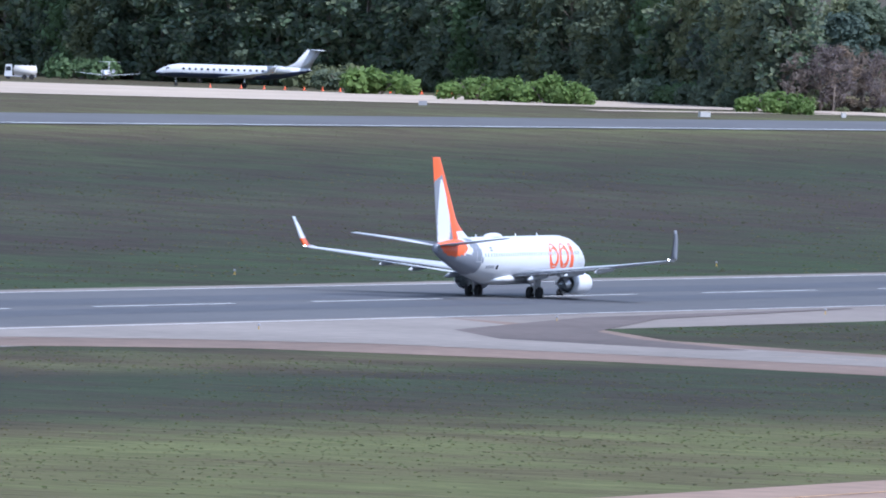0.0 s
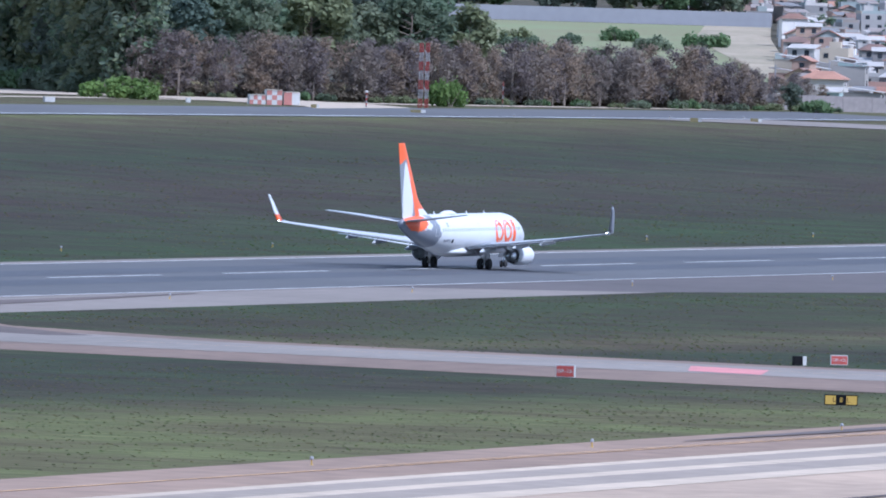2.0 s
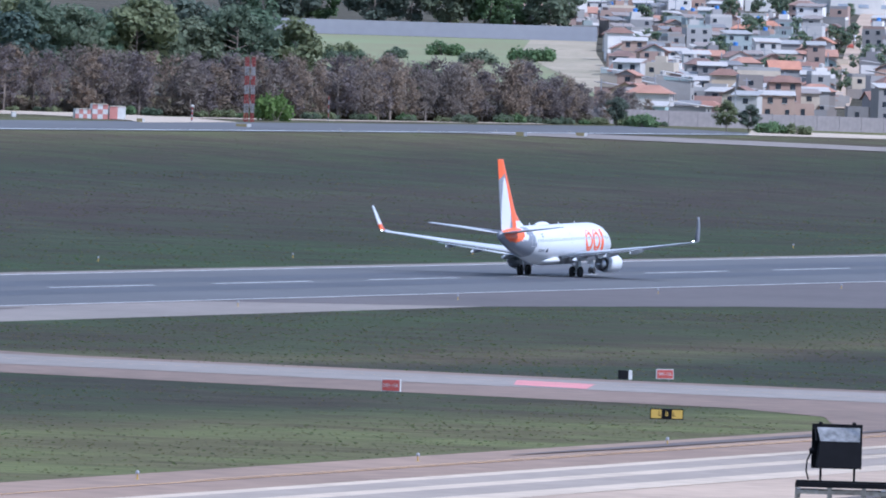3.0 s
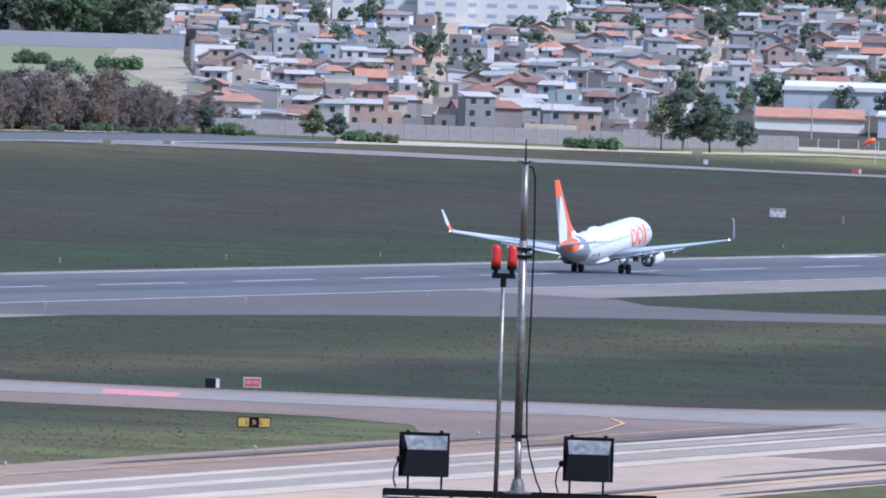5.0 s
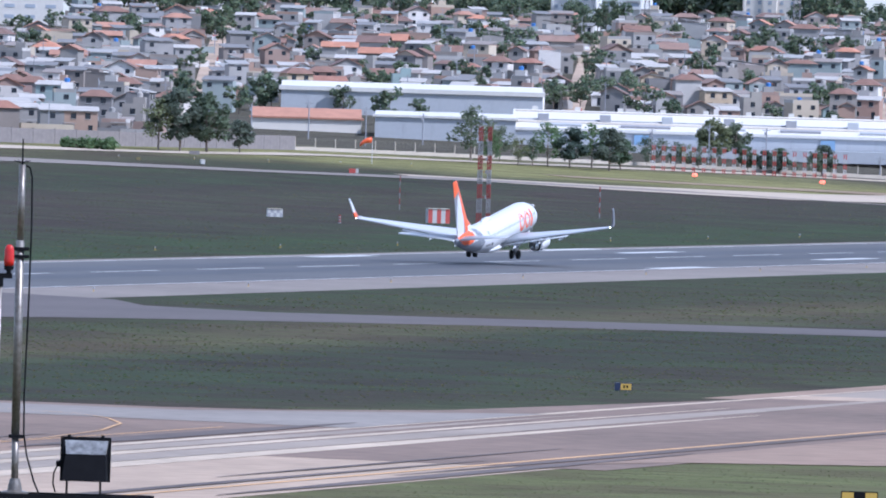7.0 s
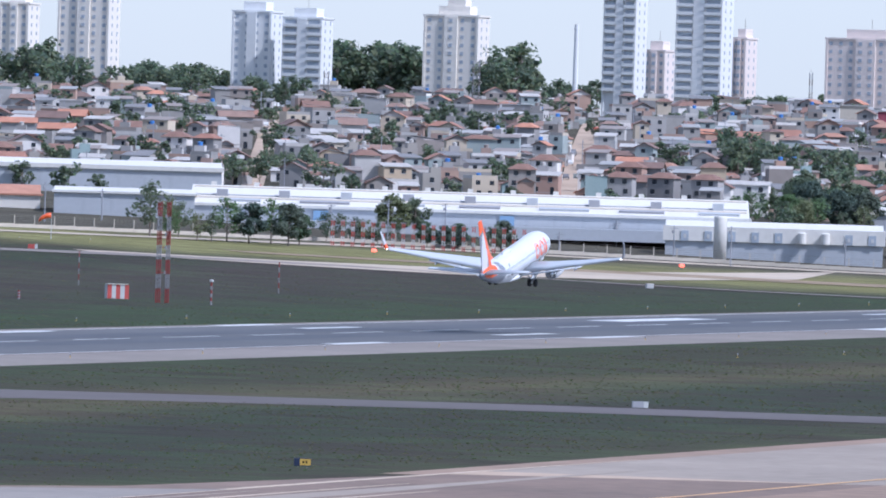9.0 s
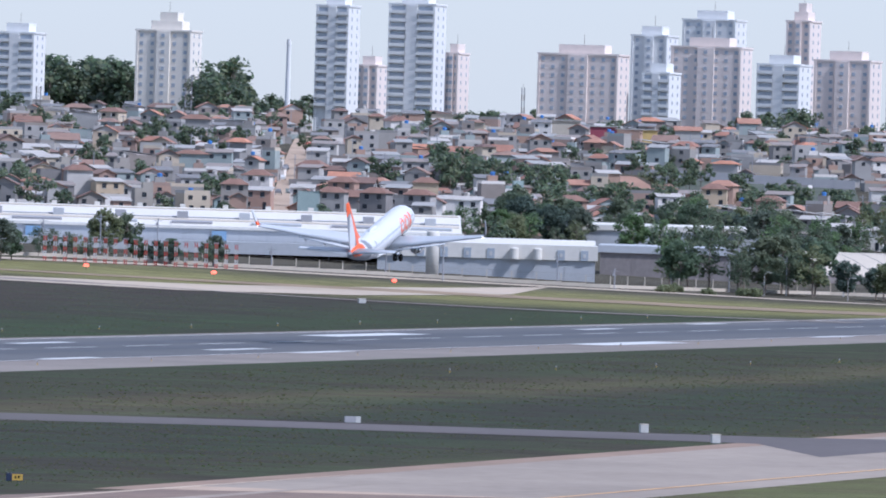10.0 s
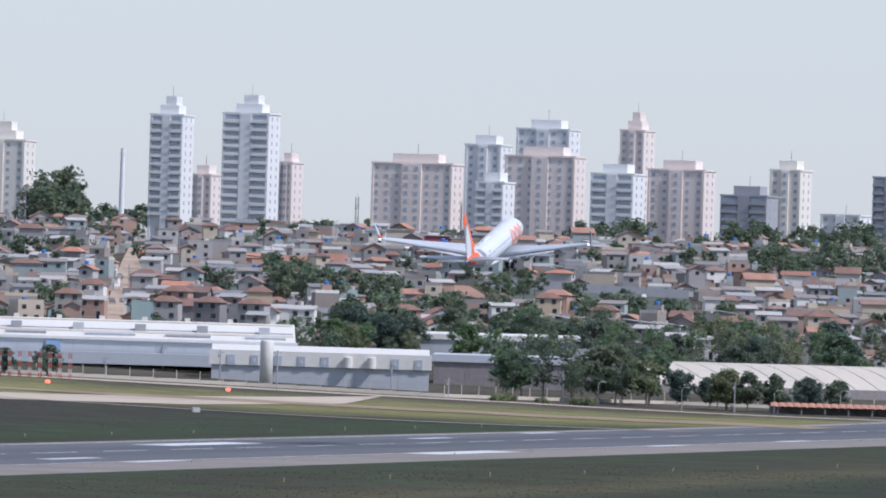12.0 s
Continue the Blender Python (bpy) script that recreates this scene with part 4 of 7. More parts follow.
    for a, b, d0, d1, n, lo, hi in ((-11.78, -11.0, 2700, 2745, 9, 0.8, 1.1), (-10.95, -10.2, 2690, 2725, 9, 0.5, 0.75), (-12.0, -9.5, 2930, 3160, 60, 0.6, 1.25), (-13.0, -12.0, 2960, 3120, 16, 0.5, 0.9), (-15.6, -14.65, 2575, 2620, 7, 0.45, 0.8), (-14.62, -13.65, 2652, 2668, 20, 0.3, 0.62)):
        for i in range(n):
            stand(rng.choice(broad[:1] + sparse * 3), *spot(rng.uniform(a, b), rng.uniform(d0, d1)), rng.uniform(0, 360), rng.uniform(lo, hi))
    round_tree = tree("round_tree", "bush", 5.0, 77, "leaf_bright", "small round light green tree by the mast")
    round_tree.matrix_basis = pose(2104.5, 784.5, land(2104.5, 784.5))
    round_tree.scale = (0.72, 0.72, 1.35)
    for h, d, s, kinds in ((-18.9, 2400, 0.5, broad), (-18.78, 2398, 1.2, shrub), (-18.4, 2400, 0.52, broad), (-18.3, 2402, 0.48, broad), (-18.2, 2400, 1.1, shrub), (-18.08, 2402, 0.9, shrub),
                           (-17.18, 2470, 1.1, shrub), (-17.1, 2470, 1.2, shrub), (-16.82, 2508, 1.0, sparse), (-16.72, 2510, 1.12, broad), (-16.6, 2512, 1.05, broad), (-16.45, 2530, 0.6, broad),
                           (-15.4, 2600, 1.1, sparse), (-15.05, 2590, 0.9, sparse), (-14.95, 2590, 0.75, broad), (-14.85, 2600, 0.9, sparse), (-14.72, 2600, 0.6, broad), (-14.3, 2740, 0.8, broad), (-14.2, 2745, 0.75, broad),
                           (-11.68, 2715, 0.95, broad), (-11.55, 2720, 1.3, sparse), (-11.42, 2718, 1.2, sparse), (-11.3, 2715, 1.1, broad), (-11.22, 2718, 1.15, broad), (-11.08, 2700, 1.1, sparse), (-11.7, 2690, 0.75, shrub),
                           (-10.92, 2690, 0.75, broad), (-10.72, 2692, 0.8, broad), (-10.62, 2692, 0.75, broad), (-10.5, 2695, 0.72, broad), (-10.35, 2696, 0.7, broad), (-10.22, 2720, 0.62, broad),
                           (-11.37, 2680, 0.9, shrub), (-11.75, 2676, 0.8, shrub), (-11.55, 2678, 0.6, shrub)):
        stand(rng.choice(kinds), *spot(h, d), rng.uniform(0, 360), s)
    for a, b, d, n, s in ((-12.6, -11.9, 3010, 16, 0.9), (-11.9, -11.2, 3080, 14, 0.8), (-14.0, -12.6, 2960, 10, 0.5)):
        for i in range(n):
            stand(rng.choice(broad), *spot(rng.uniform(a, b), d + rng.uniform(-40, 60)), rng.uniform(0, 360), s * rng.uniform(0.75, 1.2))
    for ob in (*tall, *broad, *dry, *sparse, *bush, *shrub, *thicket):
        ob.matrix_basis = pose(*spot(rng.uniform(-24.5, -21.5), 2640), land(*spot(-23, 2640)))


def hill_woods():
    """Trees between the far houses and the wooded ridge behind them, too many to count."""
    rng = random.Random(23)
    mb = Mesh()

    def grow(h, d, tall, spread, leaves=34):
        x, y = spot(h, d)
        o = Vector((x, y, land(x, y)))
        mb.tube(o - Vector((0, 0, 0.5)), o + Vector((0, 0, tall * 0.6)), 0.02 * tall, 0.012 * tall, "bark", 5)
        for i in range(14):
            u = 0.3 + 0.62 * (i + rng.random()) / 14
            a, r = rng.random() * 6.3, spread * tall * math.sqrt(max(0.05, 1 - ((u - 0.55) / 0.5) ** 2)) * (0.25 + 0.75 * rng.random())
            p = o + Vector((math.cos(a) * r, math.sin(a) * r, tall * u))
            mb.tube(o + Vector((0, 0, tall * max(0.2, u - 0.2))), p, 0.007 * tall, 0.03, "bark", 3)
            w = tall * rng.uniform(0.10, 0.17)
            leaf_cloud(mb, rng, p, (w, w, w * 0.75), leaves, 0.045 * tall + 0.1, "leaf_far")

    # among the houses: singly and in groups
    for i in range(300):
        h, d = rng.uniform(-18.9, -9.6), rng.uniform(2880, 4350)
        for k in range(rng.choice((1, 1, 1, 2, 3))):
            grow(h + rng.gauss(0, 0.07), d + rng.uniform(-15, 15), rng.uniform(4.5, 9.5), rng.uniform(0.34, 0.55))
    # headings, distance, count, height: groves on the slope, then the ridge
    for a, b, d, n, tall in ((-17.3, -15.7, 4180, 36, 20), (-12.85, -12.25, 3350, 16, 12), (-12.4, -11.6, 3220, 20, 9), (-10.9, -9.6, 3900, 22, 12), (-11.6, -10.2, 3330, 22, 8), (-15.6, -14.9, 4300, 12, 12),
                             (-14.66, -14.16, 4760, 34, 24), (-13.89, -13.73, 4500, 9, 25), (-13.75, -13.2, 4700, 30, 13), (-13.2, -12.4, 4800, 30, 10), (-12.4, -9.7, 4780, 80, 11), (-16.7, -15.0, 4750, 80, 15),
                             (-12.55, -12.0, 4420, 8, 8), (-11.45, -11.1, 4430, 14, 12), (-10.75, -10.1, 4420, 26, 13), (-19.6, -18.6, 3900, 40, 15), (-15.0, -14.7, 4500, 10, 10)):
        for i in range(n):
            grow(rng.uniform(a, b), d + rng.uniform(-40, 60), tall * rng.uniform(0.7, 1.15), rng.uniform(0.32, 0.48))
    ob = new("hillside_trees", mb.data("hillside_trees"))
    tagged(ob, "scattered and massed green trees on the town's hill", "trees", kind="stuff")


# ---- the town on the hill ----
def house_geometry(w, d, storeys, style, rng):
    """Walls, roof, windows and door of a small house; its front faces -x."""
    h = 2.45 * storeys
    wall, roof, wins = Mesh(), Mesh(), []
    if style == "gable":
        wall.box(-d / 2, d / 2, -w / 2, w / 2, -2.5, h, "house")
        rise = 0.24 * w
        for s in (-1, 1):
            wall.face([(s * d / 2, -w / 2, h), (s * d / 2, w / 2, h), (s * d / 2, 0, h + rise)][::s], "house")
        e = 0.5
        for s in (-1, 1):
            a, b = s * (w / 2 + e), h - rise * e / (w / 2)
            top = [(-d / 2 - e, 0, h + rise + 0.16), (d / 2 + e, 0, h + rise + 0.16), (d / 2 + e, a, b + 0.16), (-d / 2 - e, a, b + 0.16)]
            roof.rings([top[::s], [(x, y, z - 0.16) for x, y, z in top][::s]], "tile")
    elif style == "hip":
        wall.box(-d / 2, d / 2, -w / 2, w / 2, -2.5, h, "house")
        roof.box(-d / 2 - 0.5, d / 2 + 0.5, -w / 2 - 0.5, w / 2 + 0.5, h, h + 0.22 * min(w, d), "tile", top=(-d * 0.2, d * 0.2, -w * 0.2, w * 0.2))
    elif style == "shed":
        wall.box(-d / 2, d / 2, -w / 2, w / 2, -2.5, h, "house")
        roof.rings([[(-d / 2 - 0.4, -w / 2 - 0.3, h + 0.1), (-d / 2 - 0.4, w / 2 + 0.3, h + 0.1), (d / 2, w / 2 + 0.3, h + 1.0), (d / 2, -w / 2 - 0.3, h + 1.0)],
                    [(-d / 2 - 0.4, -w / 2 - 0.3, h + 0.22), (-d / 2 - 0.4, w / 2 + 0.3, h + 0.22), (d / 2, w / 2 + 0.3, h + 1.12), (d / 2, -w / 2 - 0.3, h + 1.12)]], "sheet")
    else:
        wall.box(-d / 2, d / 2, -w / 2, w / 2, -2.5, h, "house")
        for x0, x1, y0, y1 in ((-d / 2, d / 2, -w / 2, -w / 2 + 0.2), (-d / 2, d / 2, w / 2 - 0.2, w / 2), (-d / 2, -d / 2 + 0.2, -w / 2 + 0.2, w / 2 - 0.2)):
            wall.box(x0, x1, y0, y1, h, h + 0.8, "house")
        roof.box(-d / 2 + 0.2, d / 2, -w / 2 + 0.2, w / 2 - 0.2, h, h + 0.12, "sheet")
        if rng.random() < 0.35:
            y = rng.uniform(-w * 0.3, w * 0.3)
            wall.box(-1.2, 1.4, y - 1.3, y + 1.3, h + 0.12, h + 2.2, "house")
            roof.turned([(h + 2.2, 0.6), (h + 3.0, 0.66), (h + 3.1, 0.5), (h + 3.2, 0.05)], "blue" if rng.random() < 0.35 else "sheet", "z", (0, y, 0), 8)
    n = max(1, int(w / 2.9))
    for k in range(storeys):
        for i in range(n):
            y = -w / 2 + w * (i + 0.5) / n + rng.uniform(-0.3, 0.3)
            if rng.random() < 0.12:
                continue
            z0 = 2.45 * k + (0.1 if k == 0 and i == 0 else 0.95)
            wins.append((y - 0.55, y + 0.55, z0, 2.45 * k + 2.0))
    return wall, roof, wins


def window_box(w, h):
    mb = Mesh()
    mb.box(-0.06, 0.03, -w / 2, w / 2, 0, h, "dark")
    mb.box(-0.09, 0.03, -w / 2 - 0.08, w / 2 + 0.08, -0.1, 0, "signwhite")
    return mb.data("window")


def build_town():
    rng = random.Random(11)
    styles = ["flat", "shed", "shed", "gable", "hip", "flat", "shed", "gable", "flat", "shed"]
    protos = []
    pane, doorway = window_box(1.1, 1.2), window_box(0.9, 2.0)
    words = {"flat": "block house with a flat roof terrace", "shed": "rendered house with a grey sheet roof", "gable": "rendered house with an orange gabled tile roof", "hip": "rendered house with an orange hipped tile roof"}
    for i in range(10):
        storeys = (1, 2, 1, 2, 3)[i % 5]
        w, d = rng.uniform(4.2, 7.2), rng.uniform(5, 8)
        wall, roof, wins = house_geometry(w, d, storeys, styles[i], rng)
        root = thing("house", Matrix(), "small %d-storey %s" % (storeys, words[styles[i]]), "house", "houses of the hill town")
        me = wall.data("wall")
        me.materials[0] = M["house_one"]
        part("wall", me, root)
        part("roof", roof, root)
        for y0, y1, z0, z1 in wins:
            tallw = z1 - z0 > 1.5
            part("door" if tallw else "window", doorway if tallw else pane, root, at=pose(-d / 2, (y0 + y1) / 2, z0))
        protos.append(root)
    rest = Mesh()
    made, used = 0, set()
    far = 2500.0
    while far < 4440:
        h = -19.4
        while h < -9.2:
            w = rng.uniform(3.8, 7.8)
            h += math.degrees((w * 0.55) / far)
            free = True
            if h > -16.75 and far < 2790:
                free = False
            if far < 2535 + (h + 19.2) * 50:
                free = False
            if h < -18.92 and far < 3520:
                free = False
            if -16.5 < h < -11.6 and far < 3085:
                free = False
            if h > -11.9 and far < 3130:
                free = False
            if -16.7 < h <= -16.4 and far < 2860:
                free = False
            if -12.2 < h < -10.85 and 3430 < far < 3640:
                free = False
            if -18.4 < h < -17.2 and far > 3720:
                free = False
            for s in (-17.85, -16.62, -14.93, -13.5):
                if abs(h - s - (far - 3200) * 0.00012) < 0.09:
                    free = False
            if rng.random() < 0.07:
                free = False
            if free:
                d0 = far + rng.uniform(-14, 14)
                x, y = spot(h, d0)
                turn = -h + 12 * math.sin(h * 3 + far * 0.004) + rng.choice((0, 0, 0, 90)) + rng.uniform(-6, 6)
                m = pose(x, y, land(x, y), 0, 0, turn)
                if far < 3330 and made < 290 and rng.random() < 0.4:
                    i = rng.randrange(10)
                    if i in used:
                        copy_thing(protos[i], m)
                    else:
                        protos[i].matrix_basis = m
                        used.add(i)
                    made += 1
                else:
                    storeys = rng.choice((1, 1, 1, 2, 2, 2, 3))
                    wall, roof, wins = house_geometry(w, rng.uniform(6, 10), storeys, rng.choice(styles), rng)
                    for mb in (wall, roof):
                        n = len(rest.v)
                        rest.v.extend(tuple(m @ Vector(p)) for p in mb.v)
                        rest.f.extend(tuple(n + k for k in f) for f in mb.f)
                        rest.m.extend(rest.slot(mb.mats[k]) for k in mb.m)
                    if rng.random() < 0.6:
                        # yard walls and lean-tos crowd round the houses
                        a, b = rng.uniform(-6, -3), rng.uniform(1.5, 4)
                        rest.box(-7.5 + a * 0.2, -5, a, a + b, -1.5, rng.uniform(1.6, 2.4), "house", m)
                        rest.box(-7.7 + a * 0.2, -4.8, a - 0.2, a + b + 0.2, 2.45, 2.58, rng.choice(("sheet", "sheet", "sheet", "tile")), m)
                        rest.box(-9.2, -9.0, -w * 0.8, w * 0.8, -1.5, rng.uniform(1.2, 2.2), "house", m)
                    if rng.random() < 0.12:
                        rest.box(-8.1, -7.9, 1, 1.2, -1, 7.5, "slate", m)
                        rest.box(-8.1, -7.9, 0.2, 2.0, 6.8, 6.95, "slate", m)
                    front = min(p[0] for p in wall.v)
                    for y0, y1, z0, z1 in wins:
                        rest.box(front - 0.06, front + 0.02, y0, y1, z0, z1, "dark", m)
            h += math.degrees((w * 0.55 + (rng.uniform(0, 1.5) if rng.random() < 0.7 else rng.uniform(2, 7))) / far)
        far += 24 + max(0.0, far - 2790) * 0.011
    ob = new("far_houses", rest.data("far_houses"))
    tagged(ob, "dense far houses with tile and sheet roofs on the hill", "houses", kind="stuff")


def tower_block(name, h0, h1, far, top, key, label, yaw=14.0, storey=3.0, bands=True, crown=1, depth=17.0):
    """An apartment tower between two headings; its front turned a little aside."""
    mid = (h0 + h1) / 2
    x, y = spot(mid - 0.02, far)
    base = land(x, y) - 1
    w = 2 * math.tan(radians((h1 - h0) / 2)) * far * 0.8
    tall = top - base
    root = thing(name, pose(x, y, base, 0, 0, -mid - yaw), label, "building", "skyline towers")
    mb = Mesh()
    mb.box(0, depth, -w / 2, w / 2, 0, tall, key)
    part("wall", mb, root)
    mb = Mesh()
    mb.box(-0.9, 0, -w * 0.12, w * 0.12, 0, tall, key)
    part("centre_bay", mb, root)
    for s in (-1, 1):
        mb = Mesh()
        mb.box(-0.5, 0, s * w / 2 - (0.8 if s > 0 else 0), s * w / 2 + (0.8 if s < 0 else 0), 0, tall, key)
        part("corner_pier", mb, root)
    mb = Mesh()
    mb.box(-0.4, depth + 0.3, -w / 2 - 0.3, w / 2 + 0.3, tall, tall + 0.7, key)
    for i in range(crown):
        a = w * (0.30 - 0.1 * i)
        mb.box(3 + i, depth - 3 - i, -a, a * (0.6 if i else 0.9), tall + 0.7 + 3.2 * i, tall + 3.9 + 3.2 * i, key)
    mb.tube((depth / 2, 0, tall + 1), (depth / 2, 0, tall + 3.2 * crown + 4.5), 0.12, 0.06, "steel", 5)
    part("roof", mb, root)
    pane, side_pane = Mesh(), Mesh()
    pane.box(-0.12, 0.05, -0.62, 0.62, 0, 1.3, "glazing")
    side_pane.box(-0.7, 0.7, -0.05, 0.08, 0, 1.4, "glazing")
    pane, side_pane = pane.data("window"), side_pane.data("window")
    n = max(3, int(w / 3.6))
    levels = int((tall - 8) / storey)
    band = Mesh()
    band.box(-1.5, 0, 0, w * 0.36, 0, 0.18, key)
    band.box(-1.5, -1.38, 0, w * 0.36, 0.18, 1.15, key)
    band.box(-0.1, 0, 0.4, w * 0.36 - 0.4, 0.3, 2.5, "glazing")
    band = band.data("balcony")
    for k in range(levels):
        z = tall - storey * (k + 1)
        if bands:
            for s in (-1, 1):
                part("balcony", band, root, at=pose(0, 0.13 * w if s > 0 else -0.49 * w, z))
        else:
            for i in range(n):
                yy = -w / 2 + w * (i + 0.5) / n
                part("window", pane, root, at=pose(-0.9 if abs(yy) < w * 0.12 else 0, yy, z + 0.9))
        for i in range(2):
            part("side_window", side_pane, root, at=pose(depth * (i + 0.6) / 2.2, -w / 2 - 0.02, z + 0.9))
    return root


def build_towers():
    kinds = (("cream", "cream-rendered apartment tower in haze"), ("pink", "pale pink apartment block in haze"), ("stone", "pale grey apartment tower with balcony bands"), ("slate", "dark grey apartment tower"))
    for h0, h1, far, top, k, bands, crown in (
            (-16.11, -15.94, 4560, 74, 0, False, 1), (-15.86, -15.56, 4600, 84, 0, False, 1), (-15.06, -14.83, 4600, 74, 2, False, 1), (-14.83, -14.6, 4580, 72, 2, True, 1),
            (-14.2, -13.88, 4590, 74.5, 0, False, 2), (-13.37, -13.18, 4560, 85, 2, True, 2), (-13.18, -13.05, 4700, 65, 1, False, 1), (-13.05, -12.78, 4570, 86.5, 2, True, 2),
            (-12.77, -12.69, 4650, 70, 1, False, 1), (-12.39, -11.92, 4600, 70.5, 1, False, 1), (-11.94, -11.73, 4680, 79, 2, False, 1), (-11.72, -11.41, 4720, 86, 2, False, 1),
            (-11.78, -11.37, 4600, 74.5, 1, False, 1), (-11.88, -11.72, 4540, 64, 2, True, 1), (-11.37, -11.12, 4560, 68.5, 2, True, 1), (-11.23, -11.09, 4680, 86, 1, False, 2),
            (-11.12, -10.79, 4600, 71, 1, False, 1), (-10.78, -10.51, 4560, 62, 3, True, 1), (-10.55, -10.37, 4640, 72.5, 0, False, 1), (-10.32, -10.09, 4700, 57, 2, False, 0), (-10.08, -9.9, 4600, 70.5, 3, True, 0)):
        tower_block("apartment_tower", h0, h1, far, top, kinds[k][0], kinds[k][1], bands=bands, crown=crown)
    # chimney and radio mast
    x, y = spot(-13.49, 4400)
    mb = Mesh()
    mb.tube((0, 0, -1), (0, 0, 71 - land(x, y)), 1.1, 0.75, "stone", 12)
    mb.tube((0, 0, 69 - land(x, y)), (0, 0, 69.8 - land(x, y)), 0.9, 0.9, "stone", 12)
    solid("chimney", mb, pose(x, y, land(x, y)), "tall slim grey chimney in haze", "chimney")
    for h, far, top, rad in ((-13.94, 3990, 54.6, 1.0), (-14.62, 4050, 50, 0.7), (-12.42, 4300, 56, 0.5), (-11.08, 4250, 50, 0.6)):
        x, y = spot(h, far)
        lattice_mast("radio_mast", (x, y), top - land(x, y), rad, "dark steel lattice radio mast", ("steel", "slate"))
    # the long white hospital-like block
    x, y = spot(-17.8, 3990)
    root = thing("white_block", pose(x, y, land(x, y) - 1, 0, 0, 17.8), "long white institutional block with rows of windows", "building")
    mb = Mesh()
    mb.box(0, 30, -37, 37, 0, 17, "shed_roof")
    mb.box(-4, 0, -6, 10, 0, 13, "shed_roof")
    part("wall", mb, root)
    pane = Mesh()
    pane.box(-0.1, 0.05, -1.6, 1.6, 0, 1.1, "glazing")
    pane = pane.data("window")
    for k in range(4):
        for i in range(11):
            part("window", pane, root, at=pose(-4 if -6 < -33 + 6.5 * i < 10 and k < 3 else 0, -33 + 6.5 * i, 3 + 3.4 * k))


def lattice_mast(name, at, tall, half, label, keys=("red", "signwhite"), taper=1.0, sections=None):
    """A three-dimensional lattice mast in coloured sections."""
    x, y = at
    root = thing(name, pose(x, y, land(x, y) - 0.1, 0, 0, 20), label, "mast")
    n = sections or max(5, int(tall / 2.0))
    for i in range(n):
        mb = Mesh()
        z0, z1 = tall * i / n, tall * (i + 1) / n
        a, b = half * (1 - (1 - taper) * i / n), half * (1 - (1 - taper) * (i + 1) / n)
        key = keys[i % 2]
        legs0 = [(a, a), (-a, a), (-a, -a), (a, -a)]
        legs1 = [(b, b), (-b, b), (-b, -b), (b, -b)]
        t = 0.06 + 0.05 * half
        for j in range(4):
            k = (j + 1) % 4
            mb.tube((*legs0[j], z0), (*legs1[j], z1), t, t, key, 5)
            mb.tube((*legs0[j], z0), (*legs1[k], z1), t * 0.6, t * 0.6, key, 4)
            mb.tube((*legs0[j], z0), (*legs0[k], z0), t * 0.6, t * 0.6, key, 4)
        part("mast_section", mb, root)
    mb = Mesh()
    mb.tube((0, 0, tall), (0, 0, tall + 1.2), 0.04, 0.03, keys[0], 5)
    part("spike", mb, root)
    return root


# ---- sheds and walls at the airfield's edge ----
def shed(name, h0, h1, far, base, top, depth, label, key="shed", roof_key="shed_roof", rise=1.2, yaw=0.0, fascia=1.3):
    mid = (h0 + h1) / 2
    x, y = spot(mid, far)
    w = math.tan(radians((h1 - h0) / 2)) * far
    root = thing(name, pose(x, y, base - 1.5, 0, 0, -mid + yaw), label, "warehouse")
    tall = top - base + 1.5
    n = int(2 * w / 6)
    cladding = Mesh()
    cladding.box(0, 0.09, -w / n + 0.04, w / n - 0.04, 0, tall - fascia, key)
    cladding = cladding.data("wall_panel")
    for i in range(n):
        part("wall_panel", cladding, root, at=pose(0, -w + 2 * w * (i + 0.5) / n, 0))
    mb = Mesh()
    mb.box(0.1, depth - 0.1, -w + 0.1, w - 0.1, 0, tall - fascia - 0.1, key)
    part("wall", mb, root)
    mb = Mesh()
    mb.box(-0.5, depth + 0.5, -w - 0.5, w + 0.5, tall - fascia, tall, roof_key)
    mb.box(-0.3, depth, -w, w, tall, tall + rise, roof_key, top=(depth * 0.4, depth * 0.6, -w, w))
    part("roof", mb, root)
    return root, w, tall


